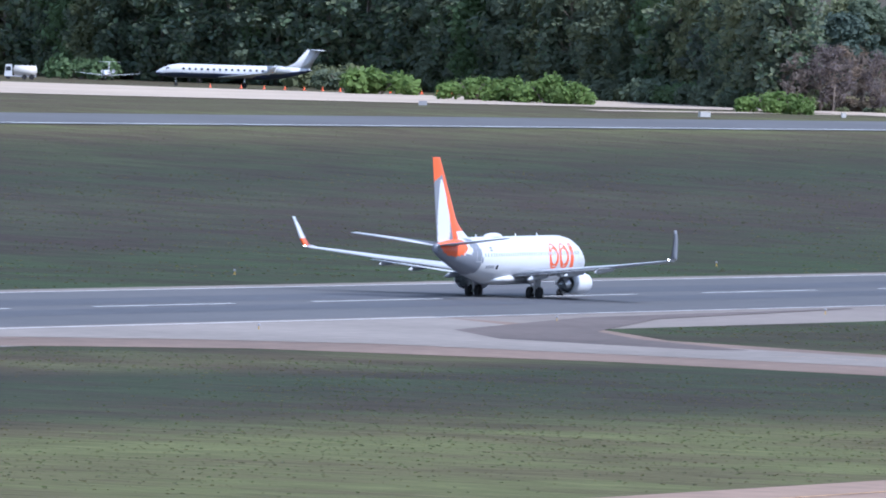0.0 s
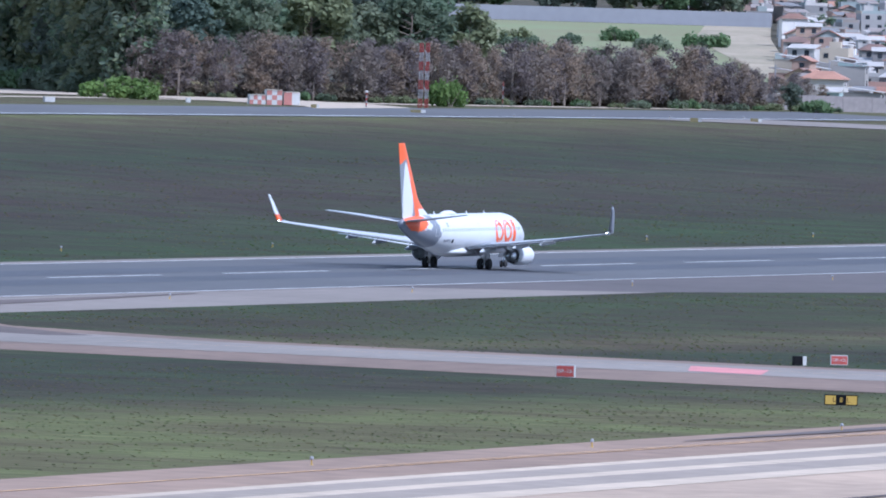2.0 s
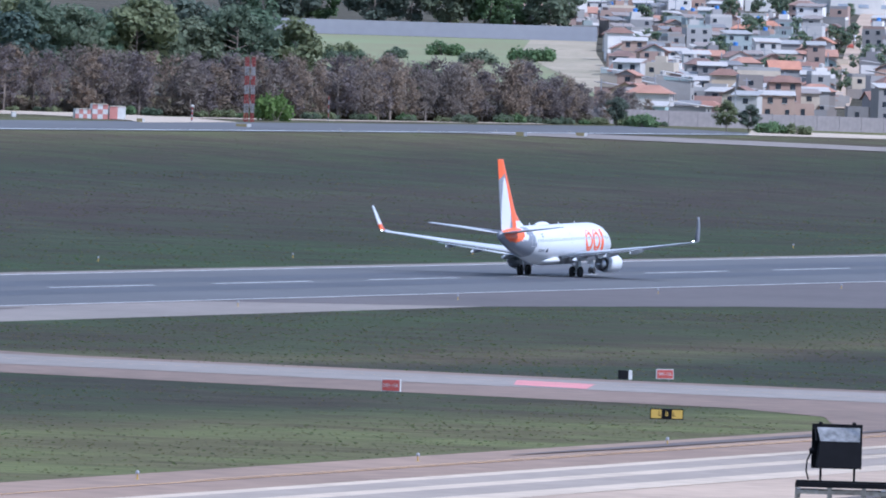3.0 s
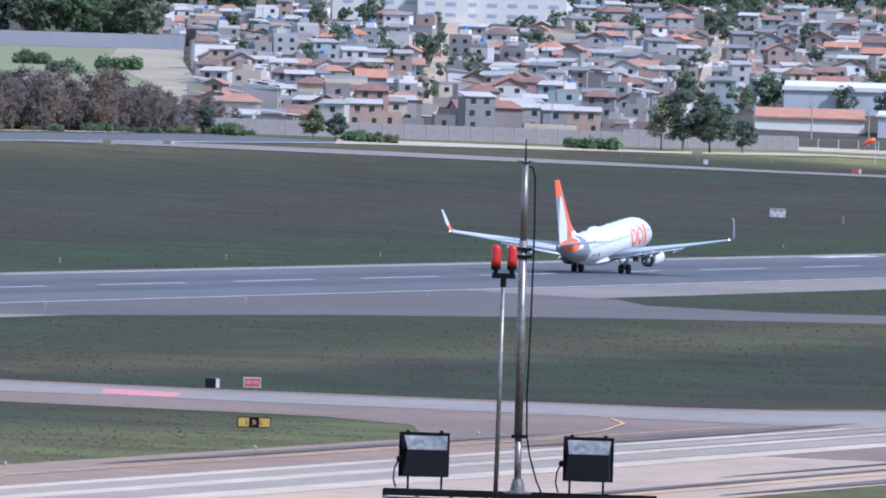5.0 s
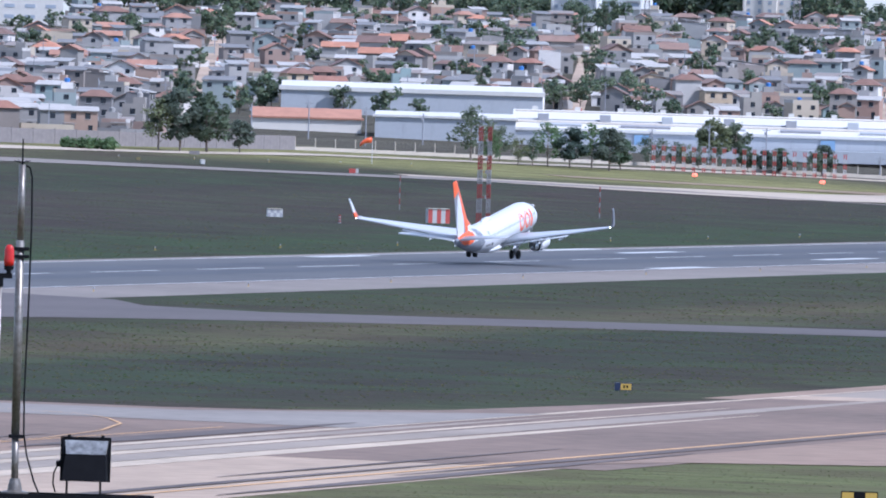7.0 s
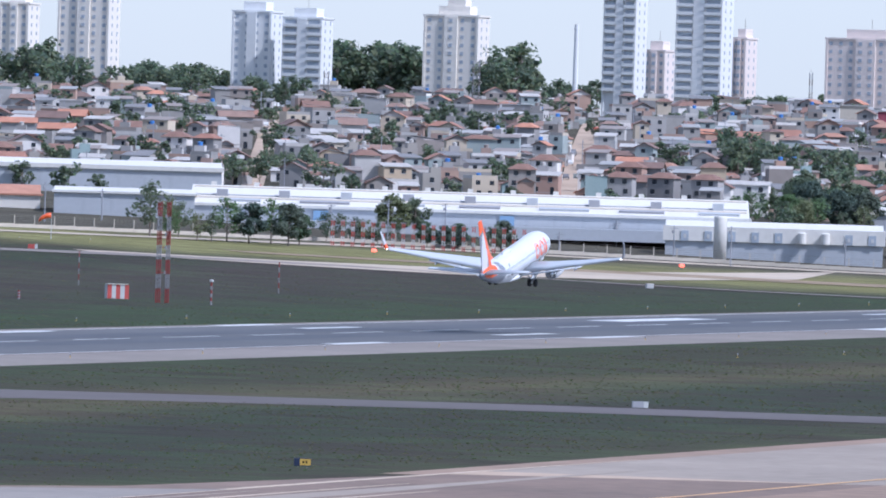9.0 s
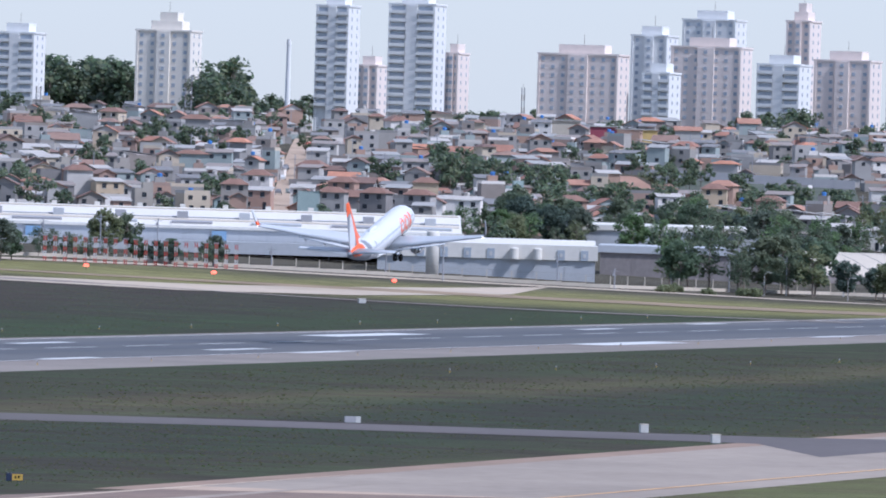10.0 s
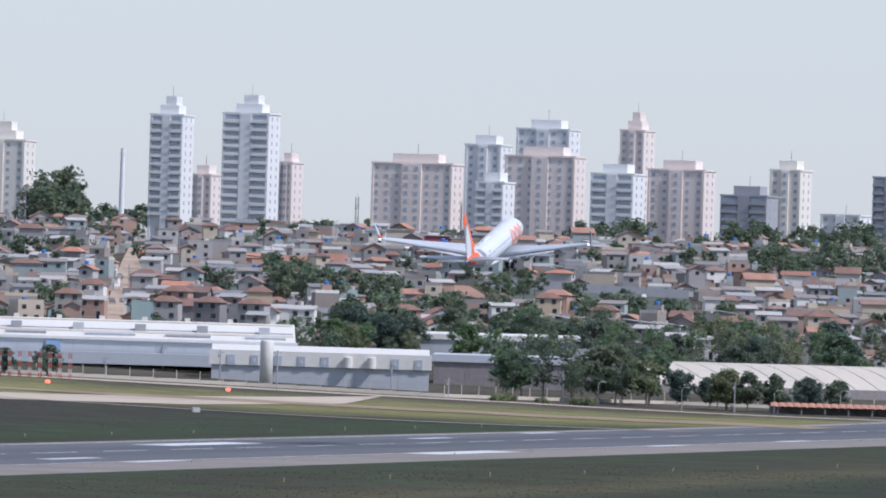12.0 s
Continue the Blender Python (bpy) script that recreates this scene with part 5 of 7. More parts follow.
def build_sheds():
    shed("warehouse", -16.27, -15.08, 2985, land(*spot(-15.7, 2985)), 19.6, 45, "long white warehouse with a bright roof edge", fascia=1.0)
    shed("warehouse", -15.84, -15.2, 2772, 8.6, 14.2, 40, "pale grey warehouse wing", rise=0.8, fascia=0.5)
    root, w, tall = shed("warehouse", -15.22, -12.68, 2780, 8.0, 12.3, 45, "very long pale warehouse with a bright sloping roof", fascia=0.6, rise=3.9)
    for i in range(9):
        mb = Mesh()
        yy = -w + 2 * w * (i + 0.5) / 9
        mb.box(7, 9, yy - 1.2, yy + 1.2, tall + 1.4, tall + 3.1, "slate" if i % 3 else "shed")
        part("roof_vent", mb, root)
    for i in range(3):
        mb = Mesh()
        yy = -w + 2 * w * (i + 0.3) / 3
        mb.box(-0.4, -0.02, yy - 1.6, yy + 1.6, 0, tall - 1.0, "bay_blue")
        part("blue_door_bay", mb, root)
    mb = Mesh()
    mb.box(-14, -0.6, -w, w * 0.92, 0, 2.6, "shed")
    part("front_range", mb, root, "lower pale front range")
    slope = Matrix.Translation((-0.3, 0, tall)) @ Matrix.Rotation(-math.atan2(3.9, 18.3), 4, "Y")
    for at, deep, key in ((5.2, 1.6, "sheet_pale"), (8.2, 0.5, "slate"), (16.5, 1.0, "sheet_pale")):
        mb = Mesh()
        mb.box(at, at + deep, -w + 0.5, w - 0.5, 0.02, 0.16, key, slope)
        part("roof_strip", mb, root, "weathered strip along the roof")
    # grey steps near the eave, added to stand for shade on the roof
    for i in range(7):
        mb = Mesh()
        yy = -w + 2 * w * (i + 0.35) / 7
        mb.box(2.0, 3.4, yy - 4 - i % 3, yy + 5, 0.02, 0.5, "slate" if i % 2 else "shed", slope)
        part("roof_light", mb, root, "long low grey roof light")
    for i in range(13):
        mb = Mesh()
        yy = -w + 2 * w * (i + 0.5) / 13
        mb.box(18.0, 19.0, yy - 0.6, yy + 0.6, tall + 3.8, tall + 4.7, "shed_roof")
        part("ridge_vent", mb, root)
    root, w, tall = shed("goods_shed", -13.06, -12.07, 2735, land(*spot(-12.5, 2735)), 10.6, 20, "white goods shed with numbered loading bays", fascia=3.2)
    for i in range(9):
        yy = -w * 0.82 + 2 * w * 0.86 * i / 8
        mb = Mesh()
        if i in (5, 6):
            mb.turned([(tall - 3.2, 0.95), (tall - 0.9, 0.95), (tall - 0.7, 0.5)], "shed_roof", "z", (-1.2, -yy, 0), 14)
            part("roof_tank", mb, root, "round white tank")
        else:
            mb.box(-0.7, 0, -yy - 0.8, -yy + 0.8, tall - 3.2, tall - 1.0, "glazing")
            mb.box(-0.76, -0.7, -yy - 0.3, -yy + 0.3, tall - 2.6, tall - 1.7, "signwhite")
            part("loading_bay", mb, root, "blue-grey bay with a pale plate")
    x, y = spot(-12.81, 2700)
    mb = Mesh()
    g = land(x, y)
    mb.turned([(-1, 1.4), (13 - g - 0.3, 1.4), (13 - g, 1.3), (13 - g + 0.1, 0.2)], "shed_roof", "z", (0, 0, 0), 20)
    solid("water_tower", mb, pose(x, y, g), "tall white cylindrical water tower", "tank", smooth=True)
    shed("brown_shed", -12.05, -11.2, 2810, land(*spot(-11.8, 2810)), 10.6, 25, "low brownish shed with a dark band", "wall", "shed", rise=0.3, fascia=1.6)
    shed("long_shed", -12.2, -11.3, 3000, land(*spot(-11.8, 3000)), 14.5, 25, "low pale shed among trees", "shed", "shed_roof", rise=0.5)
    shed("red_shed", -16.4, -15.9, 2800, land(*spot(-16.1, 2800)), 13.0, 20, "long row building with an orange roof", "cream", "tile_one", rise=2.0, fascia=0.4)
    # arched hall
    x, y = spot(-10.3, 2860)
    root = thing("arched_hall", pose(x, y, land(x, y) - 0.5, 0, 0, 34), "broad pale hall with an arched ribbed roof", "warehouse")
    mb = Mesh()
    mb.box(0, 60, -33, 50, 0, 2.6, "wall")
    part("wall", mb, root)
    for i in range(14):
        mb = Mesh()
        a, b = -33 + 83 * i / 14, -33 + 83 * (i + 1) / 14
        pts = [(60 * j / 12, 2.6 + 5.2 * math.sin(math.pi * j / 12)) for j in range(13)]
        mb.rings([[(px, a + 0.15, pz) for px, pz in pts], [(px, b - 0.15, pz) for px, pz in pts]], "sheet_pale", closed=False, caps=False)
        mb.rings([[(px, b - 0.15, pz - 0.02) for px, pz in pts], [(px, b + 0.15, pz - 0.4) for px, pz in pts]], "slate", closed=False, caps=False)
        part("roof_bay", mb, root)
    # boundary wall with panels, then fence
    pts = [spot(-19.2, 2420), spot(-18.4, 2450), spot(-17.0, 2530), spot(-16.2, 2600)]
    wall = thing("boundary_wall", pose(*pts[0], 0), "stained rendered boundary wall with piers", "wall", kind="structure")
    o = Vector((*pts[0], 0))
    for a, b in zip(pts, pts[1:]):
        n = int((Vector(b) - Vector(a)).length / 7)
        for i in range(n):
            p, q = Vector(a).lerp(Vector(b), i / n), Vector(a).lerp(Vector(b), (i + 1) / n)
            m = Matrix.Translation(Vector((*p, land(*p))) - o) @ Matrix.Rotation(math.atan2(q.y - p.y, q.x - p.x), 4, "Z")
            mb = Mesh()
            ln = (q - p).length
            mb.box(0.25, ln, -0.1, 0.1, -0.6, 2.9, "wall")
            mb.box(0, 0.25, -0.16, 0.16, -0.6, 3.1, "wall")
            part("panel", mb, wall, at=m)
    pts = [spot(-16.2, 2600), spot(-14.5, 2660), spot(-12.9, 2685), spot(-12.0, 2690), spot(-11.0, 2735), spot(-9.0, 2760)]
    fence = thing("fence", pose(*pts[0], 0), "pale concrete post and panel perimeter fence", "fence", kind="structure")
    o = Vector((*pts[0], 0))
    for a, b in zip(pts, pts[1:]):
        n = int((Vector(b) - Vector(a)).length / 5)
        for i in range(n):
            p, q = Vector(a).lerp(Vector(b), i / n), Vector(a).lerp(Vector(b), (i + 1) / n)
            m = Matrix.Translation(Vector((*p, land(*p))) - o) @ Matrix.Rotation(math.atan2(q.y - p.y, q.x - p.x), 4, "Z")
            mb = Mesh()
            ln = (q - p).length
            mb.box(0.15, ln, -0.05, 0.05, -0.5, 0.7, "sheet_pale")
            mb.box(0, 0.15, -0.1, 0.1, -0.5, 2.6, "sheet_pale")
            for z in (1.4, 1.8, 2.2, 2.5):
                mb.box(0.15, ln, -0.015, 0.015, z, z + 0.03, "steel")
            part("fence_bay", mb, fence, at=m)
    # the wall on the slope and the red earth slope
    pts = [spot(-20.6, 3480), spot(-19.0, 3480)]
    mb = Mesh()
    for i in range(20):
        p, q = Vector(pts[0]).lerp(Vector(pts[1]), i / 20), Vector(pts[0]).lerp(Vector(pts[1]), (i + 1) / 20)
        z = land(*p)
        mb.rings([[(*p, z - 1), (*q, z - 1), (*q, z + 4), (*p, z + 4)], [(p.x + 0.4, p.y, z - 1), (q.x + 0.4, q.y, z - 1), (q.x + 0.4, q.y, z + 4), (p.x + 0.4, p.y, z + 4)]], "slate")
    solid("slope_wall", mb, Matrix(), "long grey retaining wall on the slope", "wall", kind="structure")
    for name, key, pp, label in (("earth_slope", "earth", [(-12.25, 3440, -12.1, 3440), (-12.3, 3560, -11.75, 3470), (-12.2, 3640, -11.9, 3640)], "bare red earth slope below houses"),
                                 ("bare_lot", "lot", [(-19.0, 2900, -18.86, 2900), (-19.12, 3060, -18.9, 3080), (-19.25, 3200, -18.96, 3200), (-19.34, 3340, -19.0, 3340), (-19.3, 3470, -19.0, 3470)], "bare sandy lot beside the houses"),):
        sheet(name, [(spot(a, b), spot(c, d)) for a, b, c, d in pp], key, 0.25, label, "ground")
    sheet("meadow", [(spot(-20.9, d), spot(-19.0, d)) for d in (2860, 3000, 3150, 3300, 3470)], "meadow", 0.15, "rough green meadow on the slope below a wall", "ground")
    sheet("scrub_bank", [(spot(-11.95, 3440), spot(-10.88, 3440)), (spot(-11.78, 3530), spot(-10.88, 3530)), (spot(-11.85, 3640), spot(-10.9, 3640))], "scrub", 0.22, "dark scrub-covered bank below houses", "ground")
    p0, p1 = Vector(spot(-11.85, 3642)), Vector(spot(-10.9, 3642))
    bank = thing("bank_wall", pose(*p0, land(*p0)), "long grey retaining wall above a scrub bank", "wall", kind="structure")
    n = int((p1 - p0).length / 6)
    mb = Mesh()
    mb.box(0.1, 5.9, -0.2, 0.2, -1.5, 2.6, "slate")
    mb.box(-0.1, 0.1, -0.3, 0.3, -1.5, 2.8, "slate")
    bay = mb.data("panel")
    way = math.degrees(math.atan2(p1.y - p0.y, p1.x - p0.x))
    for i in range(n):
        q = p0.lerp(p1, i / n)
        part("panel", bay, bank, at=pose(q.x - p0.x, q.y - p0.y, land(*q) - land(*p0), 0, 0, way))
    for h, w, tall, key, label in ((-12.05, 8.5, 8.0, "maroon", "maroon shop building on the hill's crest"), (-11.9, 13.0, 7.4, "ochre", "ochre yellow shop building on the hill's crest"), (-12.22, 9.0, 9.5, "sheet_pale", "pale block building on the hill's crest")):
        x, y = spot(h, 3990)
        root = thing("shop_building", pose(x, y, land(x, y) - 0.5, 0, 0, -h), label, "building")
        mb = Mesh()
        mb.box(0, 12, -w / 2, w / 2, 0, tall, key)
        part("wall", mb, root)
        mb = Mesh()
        mb.box(-0.4, 12.3, -w / 2 - 0.3, w / 2 + 0.3, tall, tall + 0.35, "sheet")
        part("roof", mb, root)
        for k in range(int(w / 3)):
            mb = Mesh()
            mb.box(-0.08, 0.04, -1.0, 1.0, 0, 2.2, "dark")
            part("shutter", mb, root, at=pose(0, -w / 2 + 3 * k + 1.8, 0.9))
    for s in (-17.85, -16.62, -14.93, -13.5):
        sheet("street", [(spot(s - 0.05 + (d - 3200) * 0.00012, d), spot(s + 0.05 + (d - 3200) * 0.00012, d)) for d in range(2900 if s > -16 else 2800, 4200, 100)], "taxi", 0.25, "pale street climbing through the town", "street")


# ---- airfield furniture ----
def facing(x, y, turn=0.0, z=None):
    """A pose on the ground whose -x side looks back at the viewpoint."""
    return pose(x, y, land(x, y) if z is None else z, 0, 0, math.degrees(math.atan2(y, x)) + turn)


def lettering(words, size, key, parent, at, name="lettering"):
    cu = bpy.data.curves.new(name, "FONT")
    cu.body, cu.size, cu.align_x, cu.align_y, cu.extrude = words, size, "CENTER", "CENTER", 0.004
    tmp = bpy.data.objects.new(name, cu)
    me = bpy.data.meshes.new_from_object(tmp)
    me.name = name
    bpy.data.objects.remove(tmp)
    me.materials.clear()
    me.materials.append(M[key])
    # the font's plane turns upright and looks along -x
    return part(name, me, parent, at=Matrix.Translation(at) @ Matrix(((0, 0, -1, 0), (-1, 0, 0, 0), (0, 1, 0, 0), (0, 0, 0, 1))))


def arrow(mb, y, z, s, way, key):
    mb.box(-0.012, 0, y - s * 0.5, y + s * 0.5, z - s * 0.07, z + s * 0.07, key)
    tip = y + way * s * 0.5
    for d in (-1, 1):
        mb.rings([[(-0.014, tip, z), (-0.014, tip - way * s * 0.32, z + d * s * 0.3), (-0.014, tip - way * s * 0.42, z + d * s * 0.2)],
                  [(0, tip, z), (0, tip - way * s * 0.32, z + d * s * 0.3), (0, tip - way * s * 0.42, z + d * s * 0.2)]], key)


def sign_board(name, at, w, h, face, frame_key, label, turn=0.0, clear=0.18):
    root = thing(name, facing(*at, turn), label, "sign")
    mb = Mesh()
    mb.box(0.0, 0.32, -w / 2, w / 2, clear, clear + h, frame_key)
    part("cabinet", mb, root)
    mb = Mesh()
    mb.box(-0.015, 0, -w / 2 + 0.05, w / 2 - 0.05, clear + 0.06, clear + h - 0.06, face)
    part("face", mb, root)
    n = max(2, int(w / 0.7))
    for i in range(n):
        mb = Mesh()
        y = -w / 2 + w * (i + 0.5) / n
        mb.tube((0.16, y, -0.05), (0.16, y, clear), 0.03, 0.03, "steel", 6)
        part("leg", mb, root)
    return root


def build_signs():
    s = sign_board("runway_sign", (810, 293), 1.3, 0.85, "red", "signwhite", "red mandatory runway sign with white lettering", -14)
    lettering("28R-10L", 0.34, "signwhite", s, (-0.02, 0, 0.6))
    s = sign_board("runway_sign", (865.8, 292.1), 1.25, 0.72, "red", "signwhite", "red mandatory runway sign beside the link taxiway", 8)
    lettering("28R-10L", 0.3, "signwhite", s, (-0.02, 0, 0.54))
    s = sign_board("taxiway_sign", (774.5, 261.1), 2.15, 0.68, "yellow", "black", "yellow and black taxiway direction sign", 4)
    mb = Mesh()
    mb.box(-0.02, -0.014, -0.34, 0.34, 0.22, 0.82, "black")
    part("centre_panel", mb, s, "black centre panel")
    lettering("B", 0.42, "yellow", s, (-0.026, 0, 0.52))
    lettering("L", 0.42, "black", s, (-0.02, 0.46, 0.52))
    lettering("L", 0.42, "black", s, (-0.02, -0.46, 0.52))
    mb = Mesh()
    arrow(mb, 0.82, 0.52, 0.36, 1, "black")
    arrow(mb, -0.82, 0.52, 0.36, -1, "black")
    part("arrows", mb, s)
    s = sign_board("taxiway_sign", (714.5, 172.7), 2.15, 0.68, "yellow", "black", "yellow and black taxiway direction sign on the near verge", 4)
    mb = Mesh()
    mb.box(-0.02, -0.014, -0.34, 0.34, 0.22, 0.82, "black")
    part("centre_panel", mb, s, "black centre panel")
    s = sign_board("taxiway_sign", (947, 248), 1.35, 0.62, "yellow", "navy", "small yellow and dark blue taxiway sign", 5)
    mb = Mesh()
    mb.box(-0.02, -0.014, 0.22, 0.64, 0.24, 0.74, "navy")
    for y in (-0.3, -0.05):
        mb.box(-0.02, -0.014, y - 0.07, y + 0.07, 0.4, 0.6, "black")
    part("lettering", mb, s)
    for at, w, h, a, b, label, turn in (((864.1, 294.5), 0.95, 0.66, "black", "signwhite", "black and white equipment box by the taxiway", 20), ((1220, 285), 1.6, 0.62, "slate", "signwhite", "dark taxiway sign seen from behind, pale end", 10),
                                  ((1923, 838), 1.4, 0.75, "slate", "slate", "dark equipment box in the grass", 0), ((2087, 732), 2.0, 0.7, "dull_yellow", "slate", "dull yellow sign board beside the distant runway", 0),
                                  ((2124, 733.6), 2.0, 0.6, "dull_yellow", "signwhite", "dull yellow sign board with a pale end", 0), ((2370, 709), 2.0, 0.75, "wall", "wall", "brownish equipment box in the grass", 0),
                                  ((2288, 653), 1.8, 0.85, "red", "signwhite", "distant red runway sign", 0), ((2005, 772), 1.4, 0.6, "dull_yellow", "signwhite", "small yellow sign beside the distant runway", 0),
                                  ((2015, 757), 2.6, 0.5, "dull_yellow", "signwhite", "long low yellow sign beside the distant runway", 0), ((2270, 690), 0.8, 0.6, "dull_yellow", "dull_yellow", "small yellow marker board", 0)):
        root = thing("marker_board", facing(*at, turn), label, "sign")
        mb = Mesh()
        mb.box(0, 0.4, -w / 2 + w * 0.3, w / 2, 0.1, 0.1 + h, a)
        part("panel", mb, root)
        mb = Mesh()
        mb.box(0.01, 0.39, -w / 2, -w / 2 + w * 0.3, 0.1, 0.1 + h, b)
        part("end_panel", mb, root)
        for y in (-w * 0.35, w * 0.35):
            mb = Mesh()
            mb.tube((0.2, y, -0.1), (0.2, y, 0.12), 0.04, 0.04, "steel", 6)
            part("leg", mb, root)
    for at, s in (((1223, 256), 0.8), ((1185, 241), 0.8), ((1925, 788), 1.7), ((1997, 792), 0.75), ((2291, 534), 1.3), ((2279, 680), 0.8)):
        root = thing("equipment_box", facing(*at, 15), "white sheet-metal equipment box on the grass", "box", "equipment boxes")
        mb = Mesh()
        mb.box(0, s * 0.8, -s / 2, s / 2, 0.06, 0.85, "signwhite")
        part("cabinet", mb, root)
        mb = Mesh()
        mb.box(-0.05, s * 0.8 + 0.05, -s / 2 - 0.05, s / 2 + 0.05, 0.85, 0.92, "sheet_pale", top=(0, s * 0.8, -s / 2, s / 2))
        part("lid", mb, root)
        mb = Mesh()
        mb.box(0.05, s * 0.75, -s / 2 + 0.05, s / 2 - 0.05, -0.1, 0.06, "slate")
        part("plinth", mb, root)


def twin_mast(at, tall, gap, label):
    root = thing("antenna_mast", facing(*at), label, "mast")
    n = 7
    for k, y in enumerate((gap / 2, -gap / 2)):
        for i in range(n):
            mb = Mesh()
            z0, z1 = tall * i / n, tall * (i + 1) / n
            r = 0.38 - 0.01 * i if k == 0 else 0.3
            key = "mast_red" if i % 2 == 0 else "mast_white"
            for a in range(3):
                c, s = math.cos(a * 2.094), math.sin(a * 2.094)
                c2, s2 = math.cos((a + 1) * 2.094), math.sin((a + 1) * 2.094)
                mb.tube((r * c, y + r * s, z0), (r * c, y + r * s, z1), 0.085, 0.085, key, 5)
                for q in range(3):
                    u, v = z0 + (z1 - z0) * q / 3, z0 + (z1 - z0) * (q + 1) / 3
                    mb.tube((r * c, y + r * s, u), (r * c2, y + r * s2, v), 0.05, 0.05, key, 4)
            part("mast_section", mb, root)
    for u in (0.3, 0.55, 0.68, 0.86):
        mb = Mesh()
        mb.tube((0, gap / 2, tall * u), (0, -gap / 2 - 0.3, tall * u), 0.06, 0.06, "mast_red", 5)
        mb.box(-0.25, 0.25, -gap * 0.3, -gap * 0.1, tall * u - 0.25, tall * u + 0.25, "mast_white")
        part("cross_arm", mb, root)
    mb = Mesh()
    mb.tube((0, gap / 2, tall), (0, gap / 2, tall + 1.6), 0.04, 0.02, "steel", 5)
    part("spike", mb, root)


def striped_post(at, tall, r, label, lamp=False):
    root = thing("striped_post", facing(*at), label, "post")
    for i in range(6):
        mb = Mesh()
        mb.tube((0, 0, tall * i / 6 - (0.1 if i == 0 else 0)), (0, 0, tall * (i + 1) / 6), r, r, "mast_red" if i % 2 else "mast_white", 8)
        part("band", mb, root)
    if lamp:
        mb = Mesh()
        mb.turned([(tall, r * 0.8), (tall + 0.1, r * 2.2), (tall + 0.35, r * 2.0), (tall + 0.45, 0.05)], "signwhite", "z", (0, 0, 0), 10)
        part("lamp_head", mb, root)


def hut(at, parts, label, key="hazed_red"):
    root = thing("equipment_hut", facing(*at, 10), label, "hut")
    for y0, y1, tall, depth, nx, nz in parts:
        mb = Mesh()
        mb.box(0, depth, y0, y1, -0.2, tall, "signwhite")
        part("cabin", mb, root)
        dy, dz = (y1 - y0) / nx, tall / nz
        for i in range(nx):
            for j in range(nz):
                mb = Mesh()
                mb.box(-0.03, 0, y0 + dy * i, y0 + dy * (i + 1), dz * j, dz * (j + 1), "signwhite" if (i + j) % 2 else key)
                part("front_panel", mb, root)
        mb = Mesh()
        mb.box(-0.15, depth + 0.15, y0 - 0.1, y1 + 0.1, tall, tall + 0.12, "sheet_pale")
        part("roof", mb, root)


